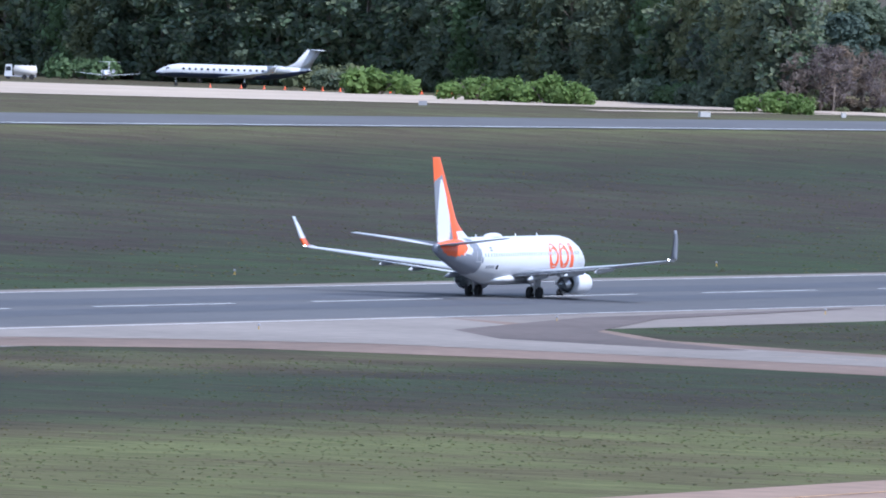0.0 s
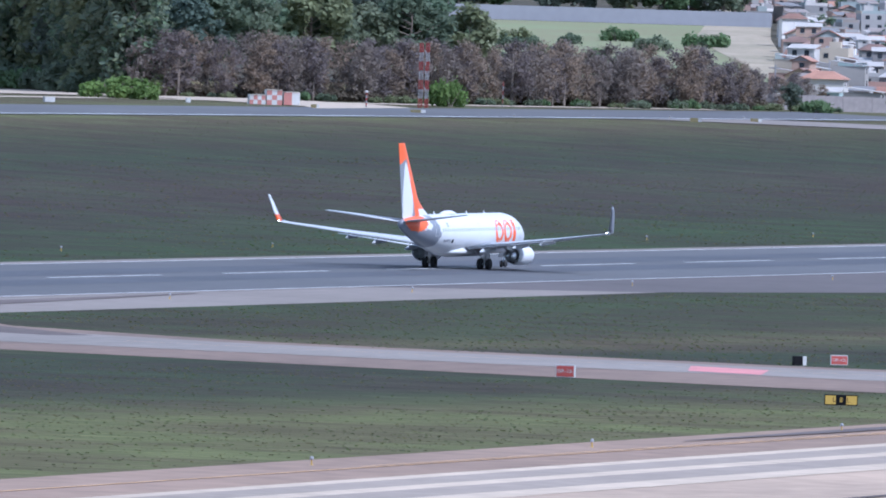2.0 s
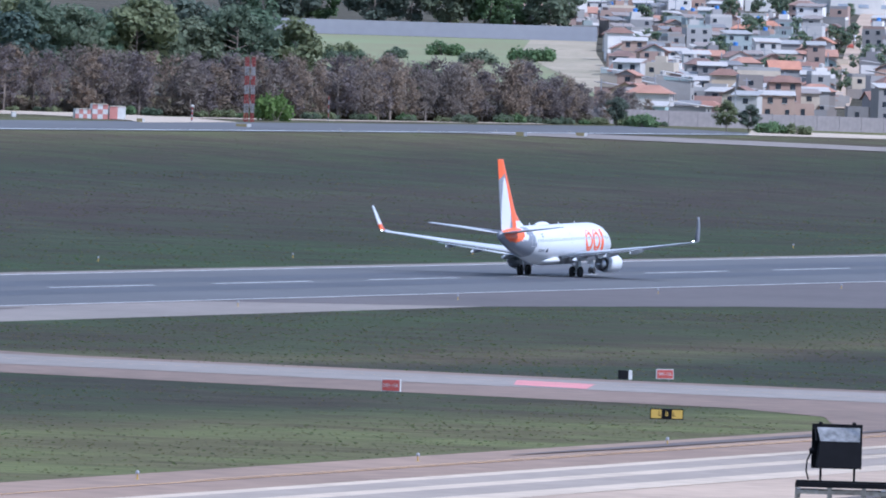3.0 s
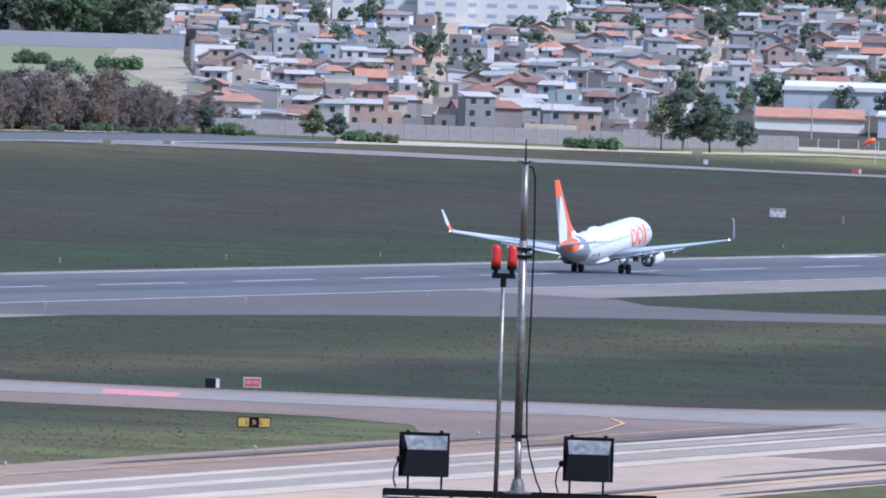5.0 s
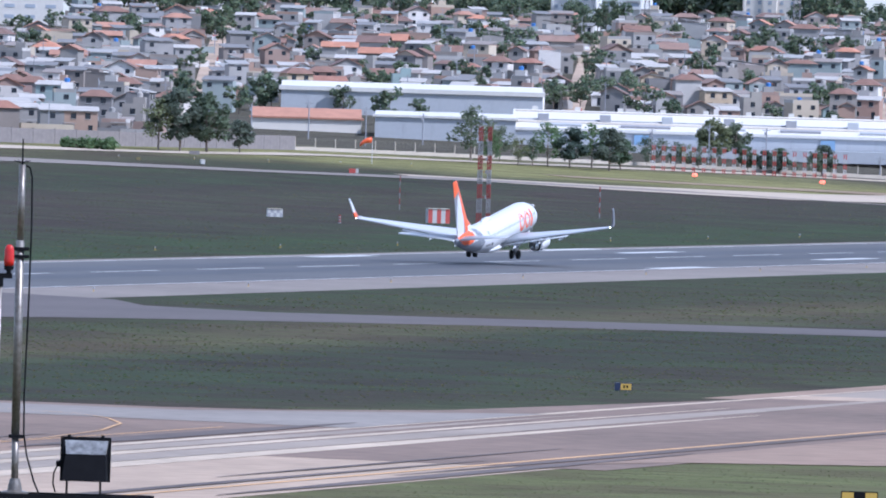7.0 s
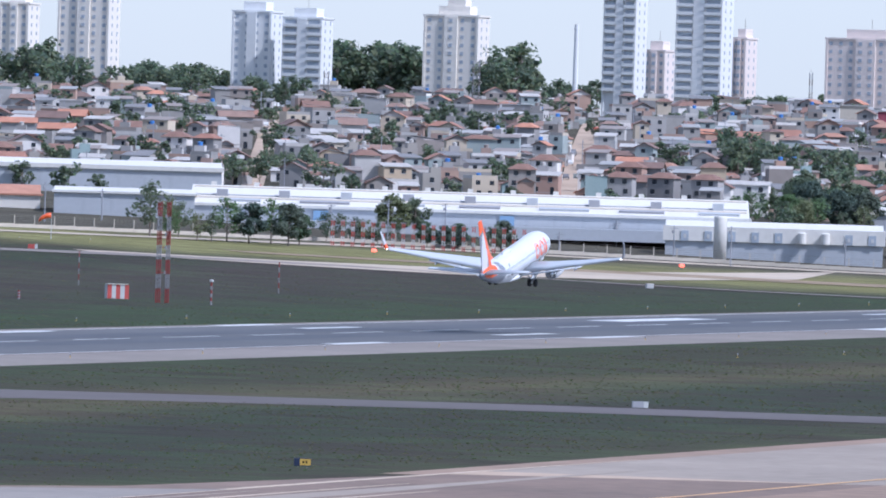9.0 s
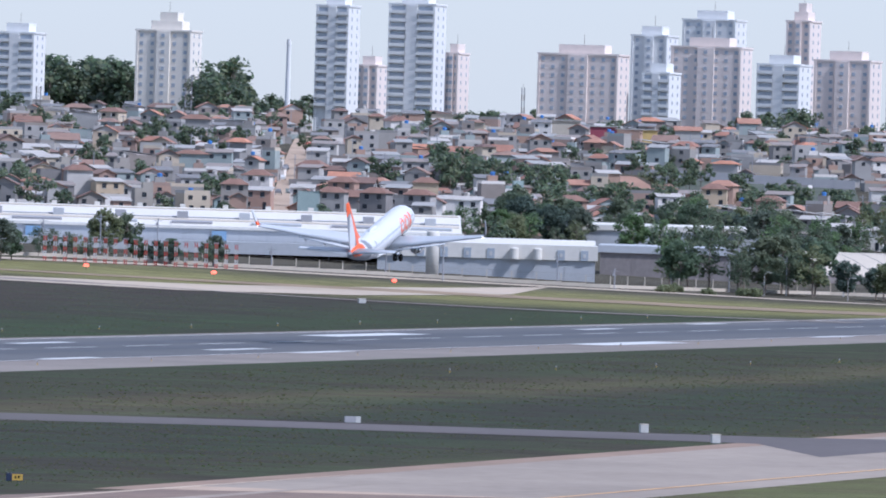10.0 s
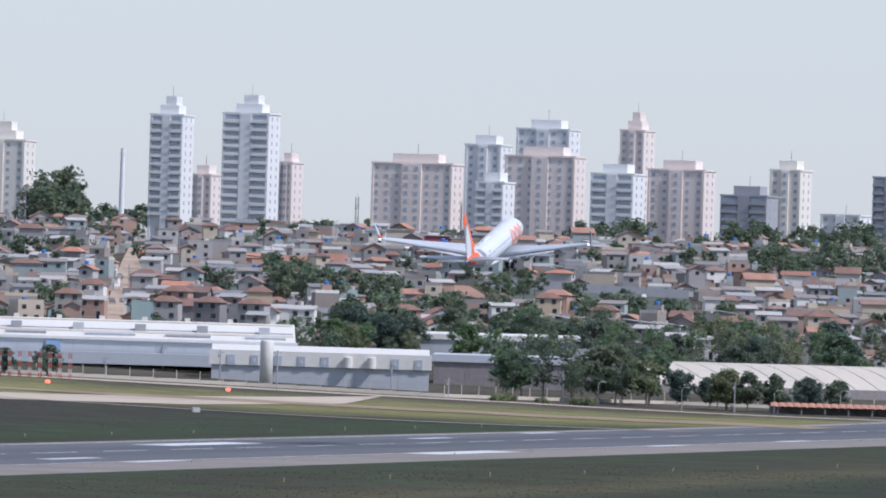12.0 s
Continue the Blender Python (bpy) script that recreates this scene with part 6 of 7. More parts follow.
def build_field():
    twin_mast((2076, 779), 11.4, 1.1, "red and white twin lattice antenna mast")
    twin_mast((1878, 515), 15.6, 1.4, "tall red and white twin lattice glide path mast")
    striped_post((1881, 508), 3.5, 0.16, "short red and white post with a lamp", True)
    striped_post((1990, 560), 5.6, 0.07, "thin red and white pole")
    striped_post((2020, 534), 5.2, 0.09, "thin red and white pole")
    striped_post((2130, 784), 4.6, 0.08, "thin red and white pole")
    striped_post((2040, 776), 2.6, 0.14, "short striped post with a lamp", True)
    striped_post((1850, 530), 1.3, 0.2, "short pale marker post")
    hut((2022, 786), ((4.4, 1.6, 1.6, 2, 4, 2), (1.4, -1.3, 2.5, 2.5, 3, 3), (-1.6, -4.4, 2.2, 2.4, 2, 1)), "red and white chequered equipment huts in a row")
    hut((1895, 526.8), ((1.7, -1.7, 2.2, 2.4, 5, 1),), "red and white striped equipment hut", "red")
    hut((1873, 547), ((1.2, -1.2, 1.2, 0.9, 5, 2),), "low dark and white chequered equipment box", "slate")
    # approach light frame
    for i in range(20):
        u = i / 19
        x, y = spot(-14.57 + 0.87 * u, 2618 + 30 * u)
        root = thing("approach_post", facing(x, y), "red and white banded approach light post", "post", "approach light posts")
        for j in range(5):
            part("band", BANDS[j % 2], root, at=pose(0, 0, 1.05 * j))
        part("crossbar", CROSSBAR, root, at=pose(0, 0, 5.25))
    for h, d in ((-14.38, 2560), (-13.8, 2570), (-12.98, 2600)):
        x, y = spot(h, d)
        mb = Mesh()
        mb.tube((0, 0, -0.1), (0, 0, 0.5), 0.08, 0.08, "steel", 6)
        mb.turned([(0.5, 0.3), (0.7, 0.55), (1.0, 0.5), (1.15, 0.1)], "redlamp", "z", (0, 0, 0), 12)
        solid("red_field_lamp", mb, facing(x, y), "lit red lamp on a short stem", "lamp", "red field lamps")
    # windsock
    root = thing("windsock", facing(2406, 683), "orange windsock on a pale pole", "windsock")
    mb = Mesh()
    mb.tube((0, 0, -0.1), (0, 0, 5.0), 0.09, 0.05, "signwhite", 8)
    part("pole", mb, root)
    mb = Mesh()
    mb.rings([[(0.55 * r * math.cos(a), y, 4.7 + s + 0.55 * r * math.sin(a)) for a in [2 * math.pi * j / 12 for j in range(12)]]
              for y, s, r in ((0.1, 0, 1), (1.0, -0.1, 0.9), (1.9, -0.5, 0.75), (2.5, -1.1, 0.6))], "orange")
    part("sock", mb, root, smooth=True)
    # edge lights in the grass along the runway
    for y, x0, x1 in ((393, 640, 2300), (474, 640, 2300)):
        x = x0
        while x < x1:
            root = thing("edge_light", facing(x, y), "small runway edge light on a short stem", "lamp", "runway edge lights")
            part("stem", LIGHT_STEM, root)
            part("globe", LIGHT_GLOBE, root)
            x += 58
    for x, y in [(1560 + 52 * i, 352 - 2.5 * i) for i in range(9)] + [(640 + 45 * i, 246) for i in range(4)] + [(2030 + 40 * i, 745) for i in range(5)] + [(2290 + 30 * i, 700 - 6 * i) for i in range(5)]:
        root = thing("edge_light", facing(x, y), "small runway edge light on a short stem", "lamp", "runway edge lights")
        part("stem", LIGHT_STEM, root)
        part("globe", LIGHT_GLOBE, root)
    # low long shelter roof and lamps by the trees
    x, y = 2640, 470
    root = thing("shelter", facing(x, y), "long low shelter with an orange scalloped roof", "shelter")
    mb = Mesh()
    mb.rings([[(x0, 0.8 * math.cos(t), z0 + 0.22 * math.sin(t)) for t in [math.pi * j / 6 for j in range(7)]] for x0, z0 in ((-0.5, 1.5), (6, 2.3))], "tile_one", closed=False, caps=False)
    scallop = mb.data("roof_sheet")
    for i in range(26):
        part("roof_sheet", scallop, root, at=pose(0, 19 - 1.6 * i, 0))
    mb = Mesh()
    mb.box(5, 5.3, -22, 20, -0.6, 2.2, "wall")
    for i in range(9):
        mb.box(-0.2, 0, 18 - 5 * i, 18.2 - 5 * i, -0.6, 1.5, "slate")
    part("back_wall", mb, root)
    for h, d in ((-10.92, 2668), (-10.5, 2672), (-10.2, 2700), (-11.3, 2690)):
        x, y = spot(h, d)
        mb = Mesh()
        mb.path([(0, 0, -0.3), (0, 0, 4.4), (0, -0.25, 4.9), (0, -0.8, 5.15), (0, -1.3, 5.05)], 0.06, "signwhite", 6)
        mb.box(-0.15, 0.15, -1.7, -1.2, 4.93, 5.06, "signwhite")
        solid("street_lamp", mb, facing(x, y), "pale curved street lamp", "street lamp", "street lamps")
    for i in range(26):
        h = -16.4 + 0.26 * i
        x, y = spot(h, 2690 + 30 * math.sin(i * 1.7) + (60 if i % 3 == 0 else 0))
        tall = 6.5 + 2 * math.sin(i)
        mb = Mesh()
        mb.tube((0, 0, -0.5), (0, 0, tall), 0.17, 0.12, "slate", 7)
        mb.box(-0.06, 0.06, -0.9, 0.9, tall - 0.6, tall - 0.48, "slate")
        mb.tube((0, 0.3, tall - 1.6), (0, 0.3, tall - 0.9), 0.2, 0.2, "slate", 8)
        solid("utility_pole", mb, facing(x, y), "dark utility pole with a crossarm", "pole", "utility poles")


def banded(key):
    mb = Mesh()
    for s in (-0.25, 0.25):
        mb.box(-0.09, 0.09, s - 0.09, s + 0.09, -0.05, 1.05, key)
    for z in (0.2, 0.6):
        mb.tube((0, -0.25, z), (0, 0.25, z + 0.35), 0.05, 0.05, key, 4)
    return mb.data("band")


# ---- parked jets, truck and cones ----
def build_jet(at, turn, k, label, lower):
    root = thing("business_jet", pose(*at, land(*at) + 0.12, 0, 0, turn), label, "airplane")
    R = [(15, 2.4, 0.05), (14.7, 2.45, 0.3), (13.8, 2.6, 0.75), (12.2, 2.85, 1.15), (10.5, 2.95, 1.33), (-6, 2.95, 1.33), (-9, 3.1, 1.15), (-12, 3.4, 0.75), (-14.4, 3.7, 0.25), (-14.6, 3.7, 0.05)]

    def at_x(x):
        for a, b in zip(R, R[1:]):
            if a[0] >= x >= b[0]:
                u = (a[0] - x) / (a[0] - b[0])
                return a[1] + (b[1] - a[1]) * u, a[2] + (b[2] - a[2]) * u
        return R[-1][1:]
    xs = [15 - 29.6 * i / 60 for i in range(61)]
    mb = Mesh()
    mb.rings([[(x * k, at_x(x)[1] * k * math.sin(a), (at_x(x)[0] - at_x(x)[1] * math.cos(a)) * k) for a in [2 * math.pi * j / 24 for j in range(24)]] for x in xs],
             lambda c: lower if c.z < (2.5 + max(0, -c.x / k - 4) * 0.12) * k else "white")
    hull = part("fuselage", mb, root, "white fuselage with a dark blue belly", True)
    mb = Mesh()
    for side in (-1, 1):
        for i in range(14):
            x = 9.6 - 1.15 * i
            mb.box((x - 0.2) * k, (x + 0.2) * k, side * 1.285 * k - 0.05, side * 1.285 * k + 0.05, 3.15 * k, 3.55 * k, "dark")
        mb.box(12.1 * k, 12.9 * k, side * 0.86 * k - 0.1, side * 0.86 * k + 0.1, 3.2 * k, 3.5 * k, "dark")
    part("windows", mb, hull)
    for side in (-1, 1):
        mb = Mesh()
        foil(mb, [(side * 0.8 * k, 3.2 * k, -3.4 * k, 1.9 * k, 0.5 * k), (side * 6 * k, -1.0 * k, -4.2 * k, 2.4 * k, 0.3 * k), (side * 13 * k, -6.0 * k, -7.6 * k, 3.0 * k, 0.14 * k), (side * 13.8 * k, -7.4 * k, -8.3 * k, 4.3 * k, 0.06 * k)], "white")
        part("wing", mb, root, smooth=True)
        mb = Mesh()
        mb.turned([(-6.4 * k, 0.6 * k), (-6.2 * k, 0.72 * k), (-8.5 * k, 0.78 * k), (-10.6 * k, 0.5 * k)], "lightgrey", "x", (0, side * 2.2 * k, 3.6 * k), 16)
        part("engine", mb, root, smooth=True)
        mb = Mesh()
        foil(mb, [(side * 0.1, -14.2 * k, -16.6 * k, 7.6 * k, 0.2 * k), (side * 4.8 * k, -16.0 * k, -17.2 * k, 7.5 * k, 0.1 * k)], "white")
        part("tailplane", mb, root, smooth=True)
        mb = Mesh()
        mb.tube((-2 * k, side * 2 * k, 0.5 * k), (-2 * k, side * 1.9 * k, 1.9 * k), 0.12, 0.12, "metal", 6)
        mb.turned([(-0.5 * k, 0.3 * k), (-0.4 * k, 0.5 * k), (0.4 * k, 0.5 * k), (0.5 * k, 0.3 * k)], "tyre", "y", (-2 * k, side * 2 * k, 0.5 * k), 14)
        part("main_gear", mb, root)
    mb = Mesh()
    foil(mb, [(3.6 * k, -8.4 * k, -14.0 * k, 0, 0.4 * k), (5.0 * k, -11.4 * k, -14.8 * k, 0, 0.35 * k), (7.6 * k, -13.6 * k, -16.4 * k, 0, 0.25 * k)], "white", True)
    part("fin", mb, root, smooth=True)
    mb = Mesh()
    mb.tube((11 * k, 0, 0.35 * k), (11 * k, 0, 2 * k), 0.08, 0.08, "metal", 6)
    mb.turned([(-0.25 * k, 0.35 * k), (0.25 * k, 0.35 * k)], "tyre", "y", (11 * k, 0, 0.35 * k), 12)
    part("nose_gear", mb, root)


def build_apron():
    build_jet((2173, 986), 114, 1.0, "white business jet with a dark blue belly, parked", "navy")
    build_jet((2262, 1054), 202, 0.48, "small white jet parked nose towards the runway", "white")
    root = thing("tank_truck", facing(2220, 1053), "white tank truck parked on the apron", "truck")
    mb = Mesh()
    mb.box(0, 2.4, 1.6, 3.2, 0.6, 2.9, "white", top=(0.1, 2.3, 1.7, 2.9))
    part("cab", mb, root)
    mb = Mesh()
    mb.box(-0.04, 0, 1.9, 2.8, 1.7, 2.5, "dark")
    part("cab_window", mb, root)
    mb = Mesh()
    mb.turned([(-3.2, 0.3), (-3.0, 1.0), (1.2, 1.0), (1.4, 0.3)], "shed_roof", "y", (1.2, 0, 1.75), 16)
    part("tank", mb, root, smooth=True)
    for y in (2.4, -0.8, -2.2):
        for x in (0.2, 2.2):
            mb = Mesh()
            mb.turned([(-0.15, 0.5), (0.15, 0.5)], "tyre", "x", (x, y, 0.5), 12)
            part("wheel", mb, root)
    mb = Mesh()
    mb.box(0.4, 2.0, -3.1, 3.0, 0.5, 0.8, "slate")
    part("chassis", mb, root)
    for i in range(34):
        u = i / 33
        u = u ** 0.8
        x, y = 2160 + 0 * u + 22 * u, 985 - 95 * u
        c = new("traffic_cone", CONE)
        c.matrix_basis = pose(x, y, land(x, y) + 0.12)
        tagged(c, "orange marker cone at the apron's edge", "cone", "apron marker cones")
    # cars in the streets
    rng = random.Random(3)
    first = None
    for s in (-17.85, -16.62, -14.93, -13.5):
        for i in range(9):
            d = rng.uniform(2950, 3900)
            x, y = spot(s + (d - 3200) * 0.00012 + rng.choice((-0.03, 0.03)), d)
            m = pose(x, y, land(x, y) + 0.26, 0, 0, -s + rng.choice((0, 180)))
            if first is None:
                first = thing("car", m, "small car parked along a street of the town", "car", "parked cars")
                mb = Mesh()
                mb.box(-2.1, 2.1, -0.85, 0.85, 0.3, 0.85, "carpaint")
                mb.box(-1.5, 1.0, -0.8, 0.8, 0.85, 1.45, "carpaint", top=(-1.1, 0.5, -0.65, 0.65))
                part("body", mb, first)
                mb = Mesh()
                mb.box(-1.46, 0.9, -0.82, 0.82, 0.92, 1.35, "dark", top=(-1.15, 0.55, -0.68, 0.68))
                part("glass", mb, first)
                for wx in (-1.3, 1.3):
                    for wy in (-0.8, 0.8):
                        mb = Mesh()
                        mb.turned([(-0.1, 0.32), (0.1, 0.32)], "tyre", "y", (wx, wy, 0.32), 10)
                        part("wheel", mb, first)
            else:
                copy_thing(first, m)


# ---- the lighting mast before the viewpoint ----
def build_light_mast():
    x, y = spot(-17.425, 150)
    base = 19.55
    root = thing("lighting_mast", facing(x, y, 0, 0.0), "steel lighting mast with a service frame on top", "mast")
    mb = Mesh()
    mb.tube((0, 0, -0.2), (0, 0, base - 0.25), 0.28, 0.14, "steel", 14)
    part("pole", mb, root, smooth=True)
    rails = ((-0.35, 1.6, -1.66), (0.35, 1.6, -1.66))
    for px, a, b in rails:
        mb = Mesh()
        mb.box(px - 0.03, px + 0.03, b, a, base - 0.01, base + 0.05, "black")
        mb.box(px - 0.03, px + 0.03, b, a, base - 0.09, base - 0.05, "steel")
        for i in range(9):
            q = b + (a - b) * i / 8
            mb.box(px - 0.028, px + 0.028, q - 0.025 if i else q, q + (0.025 if i < 8 else 0), base - 0.25, base + 0.0, "steel")
        part("rail", mb, root)
    mb = Mesh()
    for q in (1.57, 0.55, -0.55, -1.63):
        mb.box(-0.32, 0.32, q - 0.03, q + 0.03, base - 0.14, base - 0.04, "steel")
    mb.box(-0.3, 0.3, -0.25, 0.25, base - 0.25, base - 0.02, "steel")
    part("frame", mb, root)
    # antenna pole with clamps, cable and spike
    pole = thing("antenna_pole", facing(x, y, 0, base), "grey antenna pole with a whip on the service frame", "mast")
    mb = Mesh()
    mb.turned([(-0.02, 0.17), (0.06, 0.17), (0.08, 0.09), (0.14, 0.08), (0.22, 0.06)], "steel", "z", (0, 0, 0), 14)
    part("foot", mb, pole)
    mb = Mesh()
    mb.tube((0, 0, 0.1), (0, 0.01, 0.75), 0.042, 0.042, "steel", 12)
    mb.tube((0, 0.01, 0.7), (0, 0.02, 3.05), 0.05, 0.05, "steel", 12)
    mb.tube((0, 0.02, 3.0), (0, 0.02, 3.95), 0.04, 0.04, "steel", 12)
    part("tube", mb, pole, smooth=True)
    for z in (0.72, 2.86, 2.95):
        mb = Mesh()
        mb.box(-0.06, 0.06, -0.09, 0.09, z - 0.02, z + 0.02, "black")
        part("clamp", mb, pole)
    mb = Mesh()
    mb.tube((0, 0.02, 3.95), (0, 0.02, 4.26), 0.012, 0.008, "black", 6)
    for a in range(4):
        c, s = math.cos(a * 1.57 + 0.5), math.sin(a * 1.57 + 0.5)
        mb.tube((0, 0.02, 3.97), (0.1 * c, 0.02 + 0.11 * s, 4.0), 0.007, 0.004, "black", 5)
    part("whip", mb, pole)
    mb = Mesh()
    pts = [(0, -0.02, 3.94), (0, -0.07, 3.92), (0, -0.10, 3.8), (0, -0.11, 3.2), (0, -0.10, 2.2), (0, -0.08, 1.2), (0, -0.09, 0.75), (0, -0.13, 0.5), (0, -0.22, 0.2), (0, -0.3, 0.02)]
    mb.path(pts, 0.011, "black", 5)
    part("cable", mb, pole)
    # twin red obstruction lights
    lights = thing("obstruction_light", facing(*spot(-17.517, 149.7), 0, base), "pair of red obstruction lights on a slim pole", "lamp")
    mb = Mesh()
    mb.tube((0, 0.02, -0.12), (0, 0.0, 2.55), 0.03, 0.026, "steel", 10)
    part("pole", mb, lights, smooth=True)
    mb = Mesh()
    mb.box(-0.03, 0.03, -0.14, 0.14, 2.6, 2.66, "black")
    mb.tube((0, 0, 2.5), (0, 0, 2.62), 0.035, 0.035, "black", 8)
    part("bracket", mb, lights)
    for s in (-0.095, 0.095):
        mb = Mesh()
        mb.turned([(2.64, 0.03), (2.70, 0.03), (2.70, 0.055), (2.75, 0.06)], "black", "z", (0, s, 0), 14)
        part("lamp_base", mb, lights)
        mb = Mesh()
        mb.turned([(2.75, 0.058), (2.80, 0.06), (2.93, 0.057), (2.98, 0.045), (3.0, 0.02)], "redglass", "z", (0, s, 0), 18)
        part("lamp_globe", mb, lights, "red glass globe", True)
    # floodlights on their brackets
    for az, tip in ((-17.848, 1), (-17.113, -1)):
        f = thing("floodlight", facing(*spot(az, 150), 4 * tip, base + 0.05), "black floodlight with a glazed sloping top on a bracket", "lamp", "mast floodlights")
        mb = Mesh()
        for s in (-0.2, 0.2):
            mb.box(-0.02, 0.02, s - 0.012, s + 0.012, 0, 0.2, "black")
        mb.box(-0.04, 0.04, -0.22, 0.22, -0.02, 0.01, "black")
        part("bracket", mb, f)
        mb = Mesh()
        mb.box(-0.13, 0.2, -0.275, 0.255, 0.17, 0.48, "black", top=(-0.06, 0.2, -0.26, 0.22))
        mb.box(0.02, 0.2, 0.225, 0.26, 0.48, 0.63, "black", top=(0.16, 0.2, 0.25, 0.275))
        part("housing", mb, f)
        mb = Mesh()
        mb.box(0.2, 0.24, -0.3, 0.3, 0.15, 0.68, "black")
        part("bezel", mb, f)
        mb = Mesh()
        mb.box(-0.05, 0.198, -0.255, 0.215, 0.482, 0.64, "reflector", top=(0.15, 0.198, -0.27, 0.245))
        part("reflector", mb, f, "sloping glazed reflector")
        mb = Mesh()
        for i in range(5):
            q = -0.24 + 0.12 * i
            mb.box(0.24, 0.28, q - 0.01, q + 0.01, 0.2, 0.48, "black")
        for q in (-0.2, 0.2):
            mb.box(0.19, 0.25, q - 0.02, q + 0.02, 0.68, 0.705, "black")
        part("fins", mb, f)
        mb = Mesh()
        mb.turned([(0.285, 0.04), (0.33, 0.035), (0.34, 0.01)], "black", "y", (0.05, 0, 0.36), 10)
        mb.path([(0.05, 0.32, 0.34), (0.05, 0.36, 0.25), (0.05, 0.37, 0.12), (0.05, 0.34, 0.02)], 0.01, "black", 5)
        part("cable", mb, f)


M["house_one"] = mat("house walls", (0.52, 0.49, 0.46), 0.85, var=0.12, scale=0.5,
                     rand=[(0.62, 0.60, 0.58), (1, 1, 1), (1.4, 1.4, 1.4), (0.72, 0.5, 0.42), (0.45, 0.45, 0.47), (1.05, 0.88, 0.66), (0.7, 0.7, 0.72), (0.62, 0.82, 0.85), (0.8, 0.6, 0.5), (0.68, 0.66, 0.62)])
M["tile_one"] = mat("orange roof sheets", (0.42, 0.21, 0.14), 0.85, var=0.2, scale=0.6)
M["sheet_pale"] = mat("pale weathered roof sheet", (0.52, 0.46, 0.38), 0.7, var=0.12, scale=0.1)
M["carpaint"] = mat("car paint", (0.6, 0.6, 0.6), 0.3, var=0.03, rand=[(1, 1, 1), (0.3, 0.3, 0.32), (1.2, 1.2, 1.2), (0.6, 0.15, 0.1), (0.5, 0.5, 0.52)])
BANDS = [banded("red"), banded("signwhite")]
_m = Mesh()
_m.box(-0.08, 0.08, -0.55, 0.55, 0, 0.12, "slate")
for _i in range(3):
    _m.box(-0.08, 0.08, -0.5 + 0.42 * _i, -0.34 + 0.42 * _i, 0.12, 0.3, "slate")
CROSSBAR = _m.data("crossbar")
_m = Mesh()
_m.turned([(-0.05, 0.14), (0.03, 0.13), (0.05, 0.04), (0.32, 0.04)], "yellow", "z", (0, 0, 0), 10)
LIGHT_STEM = _m.data("stem")
_m = Mesh()
_m.turned([(0.32, 0.10), (0.40, 0.12), (0.48, 0.09), (0.52, 0.02)], "slate", "z", (0, 0, 0), 10)
LIGHT_GLOBE = _m.data("globe")
_m = Mesh()
_m.turned([(0, 0.36), (0.05, 0.34), (0.06, 0.24), (0.72, 0.06), (0.74, 0.02)], "orange", "z", (0, 0, 0), 12)
CONE = _m.data("traffic_cone")



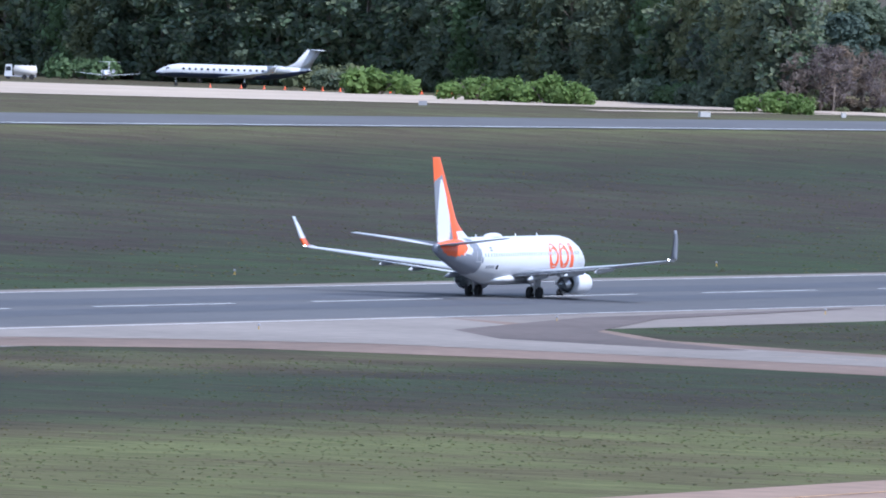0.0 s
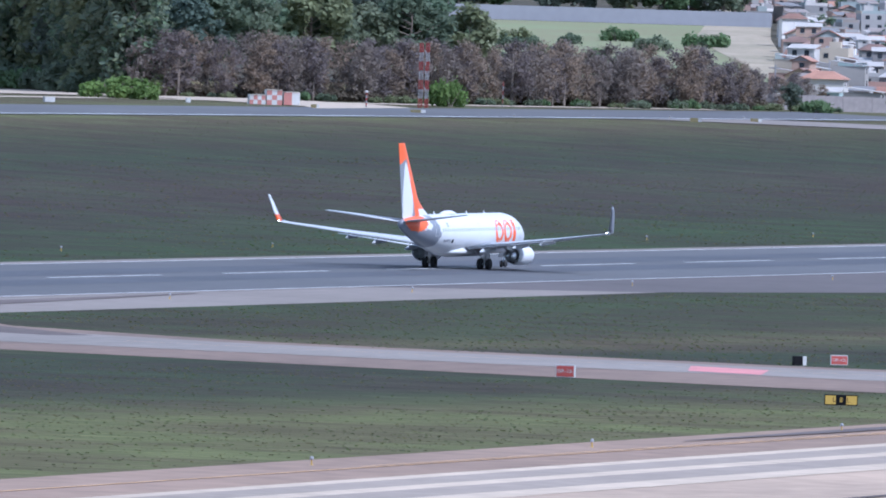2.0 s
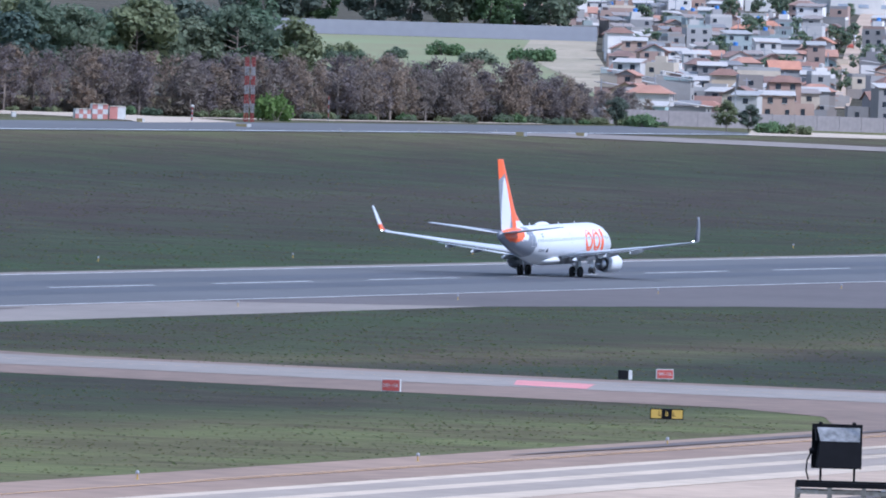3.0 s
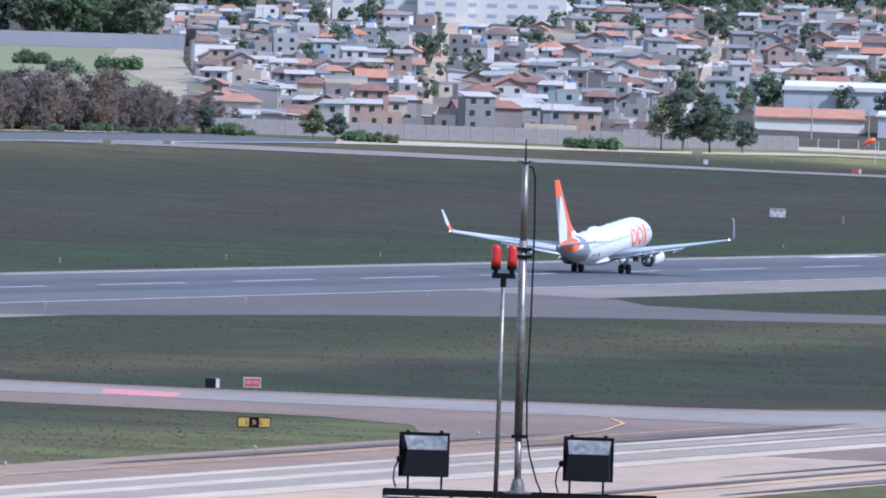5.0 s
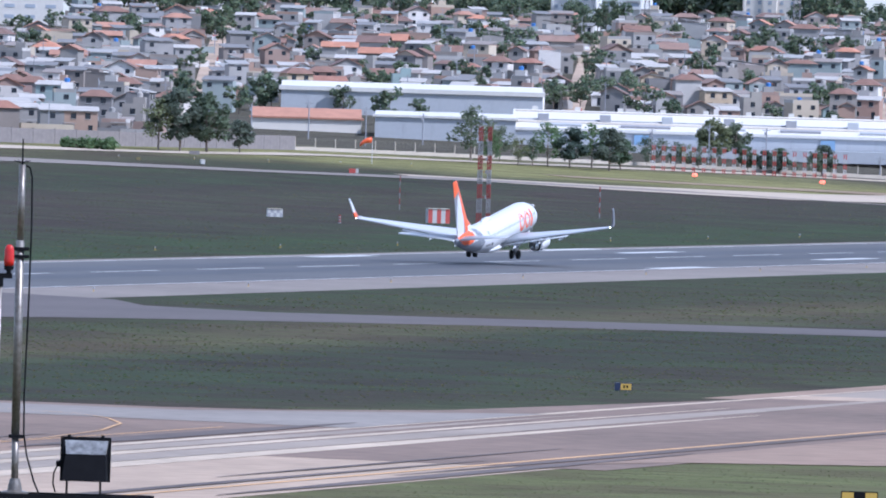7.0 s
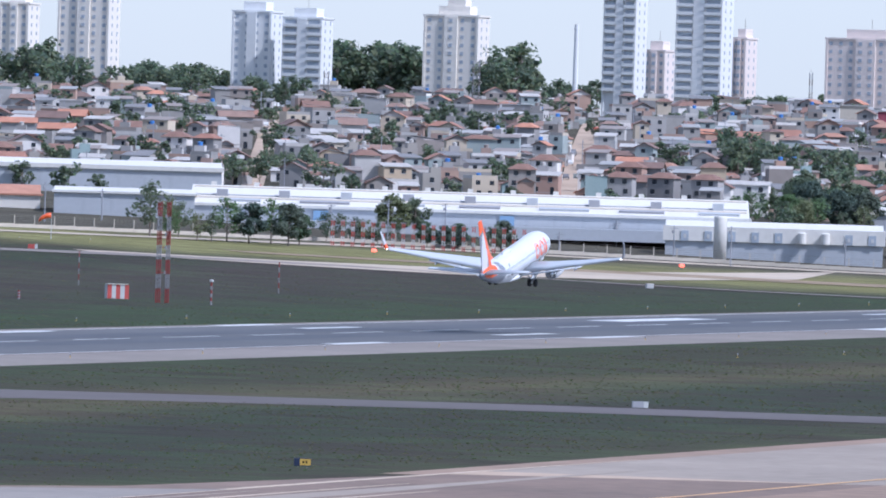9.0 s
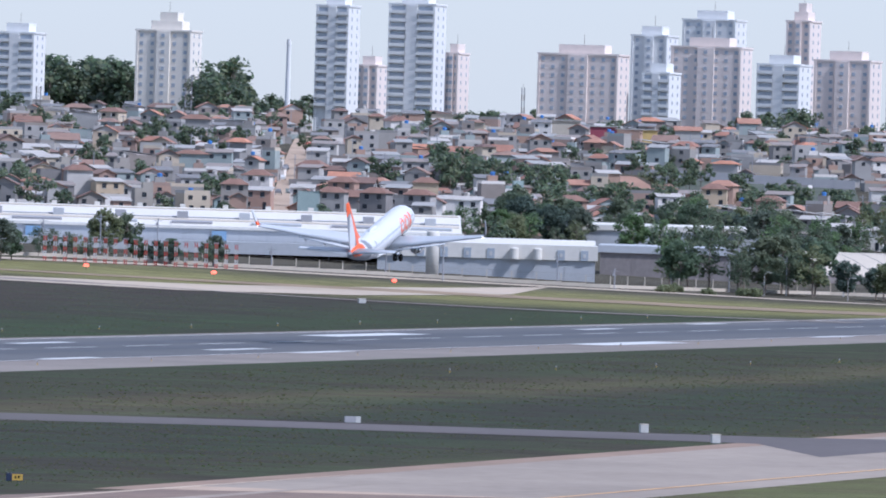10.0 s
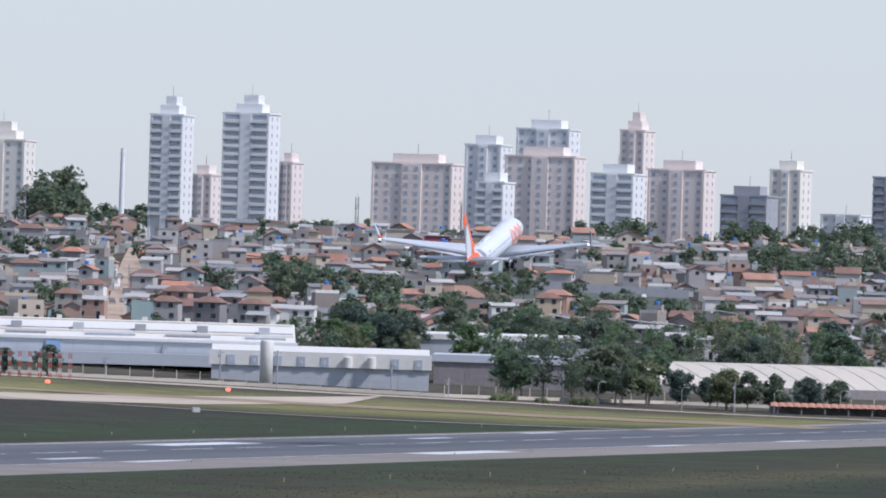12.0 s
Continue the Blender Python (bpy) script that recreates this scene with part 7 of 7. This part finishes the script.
def build_tufts():
    """Uneven weeds and longer grass left standing on the mown field."""
    rng = np.random.default_rng(4)
    spots = []
    for x0, x1, y0, y1, n, tall in ((575, 812, 250, 381, 36000, 0.042), (866, 1195, 246, 381, 36000, 0.05), (1226, 1800, 241, 372, 22000, 0.062), (900, 1700, 458, 640, 36000, 0.062),
                                    (900, 2300, 640, 738, 9000, 0.05), (1700, 2290, 458, 640, 14000, 0.055), (600, 780, 180, 201, 6000, 0.028)):
        p = np.stack([rng.uniform(x0, x1, n), rng.uniform(y0, y1, n)], 1)
        # growth gathers in patches
        q = np.sin(p[:, 0] * 0.045 + 3 * np.sin(p[:, 1] * 0.031)) + np.sin(p[:, 1] * 0.11 + 2 * np.sin(p[:, 0] * 0.023)) + rng.normal(0, 0.8, n)
        left = np.where(p[:, 1] > 330, 866 + (p[:, 1] - 330) * 0.95, 866)
        link = (p[:, 0] > 1185 - np.clip(p[:, 1] - 315, 0, 70) * 1.6) & (p[:, 0] < 1226)
        link1 = (p[:, 0] > 770 + np.clip(p[:, 1] - 250, 0, 20) * 1.9) & (p[:, 0] < left)
        keep = (q > -0.9) & ~((p[:, 1] < 400) & (p[:, 1] > 205) & (link | link1))
        for (x, y), h in zip(p[keep], tall * (0.4 + rng.random(keep.sum()) ** 2 * 1.5)):
            spots.append((x, y, h))
    v, f = [], []
    turns = rng.uniform(0, math.pi, len(spots))
    for (x, y, h), a in zip(spots, turns):
        z = land(x, y) - 0.02
        for k in range(2):
            c, s = math.cos(a + 1.6 * k) * h * 2.4, math.sin(a + 1.6 * k) * h * 2.4
            n = len(v)
            v.extend(((x - c, y - s, z), (x + c, y + s, z), (x + c * 0.7, y + s * 0.7, z + h), (x - c * 0.2, y - s * 0.2, z + h * 0.75)))
            f.append((n, n + 1, n + 2, n + 3))
    me = bpy.data.meshes.new("grass_tufts")
    me.from_pydata(v, [], f)
    me.materials.append(M["tuft"])
    tagged(new("grass_tufts", me), "uneven tufts of longer grass and weeds", "grass", kind="stuff")


build_tufts()
plant_trees()
hill_woods()
build_sheds()
build_towers()
build_signs()
build_field()
build_apron()
build_light_mast()
build_town()


# ---- what moves ----
FLIGHT = [  # seconds, x, y, height, bank, nose down, yaw, lift of the wing tips
    (0, 1002.8, 428.8, -0.1, 0.0, -0.3, 0.0, 0.12), (1, 1074.5, 427.96, -0.07, 0.05, -0.25, -0.55, 0.14), (1.5, 1110.9, 427.3, -0.02, 0.0, -0.3, -0.75, 0.2),
    (2.5, 1188.2, 427.1, 0.0, 0.0, -0.3, -0.9, 0.3), (4.5, 1348.7, 427.0, 0.0, -0.2, -4.9, -1.3, 0.77), (5.5, 1432.0, 426.7, 0.0, -0.2, -6.2, -1.75, 1.1),
    (6.5, 1514.0, 425.3, 0.16, 0.1, -7.9, -2.05, 1.3), (7, 1545.5, 422.3, 0.86, 0.2, -9.0, -2.2, 1.35), (9, 1699.0, 415.6, 6.7, 0.6, -11.7, -2.4, 1.45),
    (10, 1778.0, 412.2, 12.4, 1.0, -14.0, -2.9, 1.45), (11, 1859.0, 408.7, 19.4, 1.2, -14.7, -3.3, 1.45), (12, 1940.0, 405.2, 28.56, -0.2, -14.1, -3.0, 1.4),
]


def motions():
    walk(airliner, [(t, pose(x, y, z, b, p, yaw)) for t, x, y, z, b, p, yaw, up in FLIGHT])
    for side, (wing, root) in wings.items():
        walk(wing, [(r[0], Matrix.Translation(root) @ pose(0, 0, 0, side * math.degrees(math.atan(r[7] / 15.6)))) for r in FLIGHT])


motions()
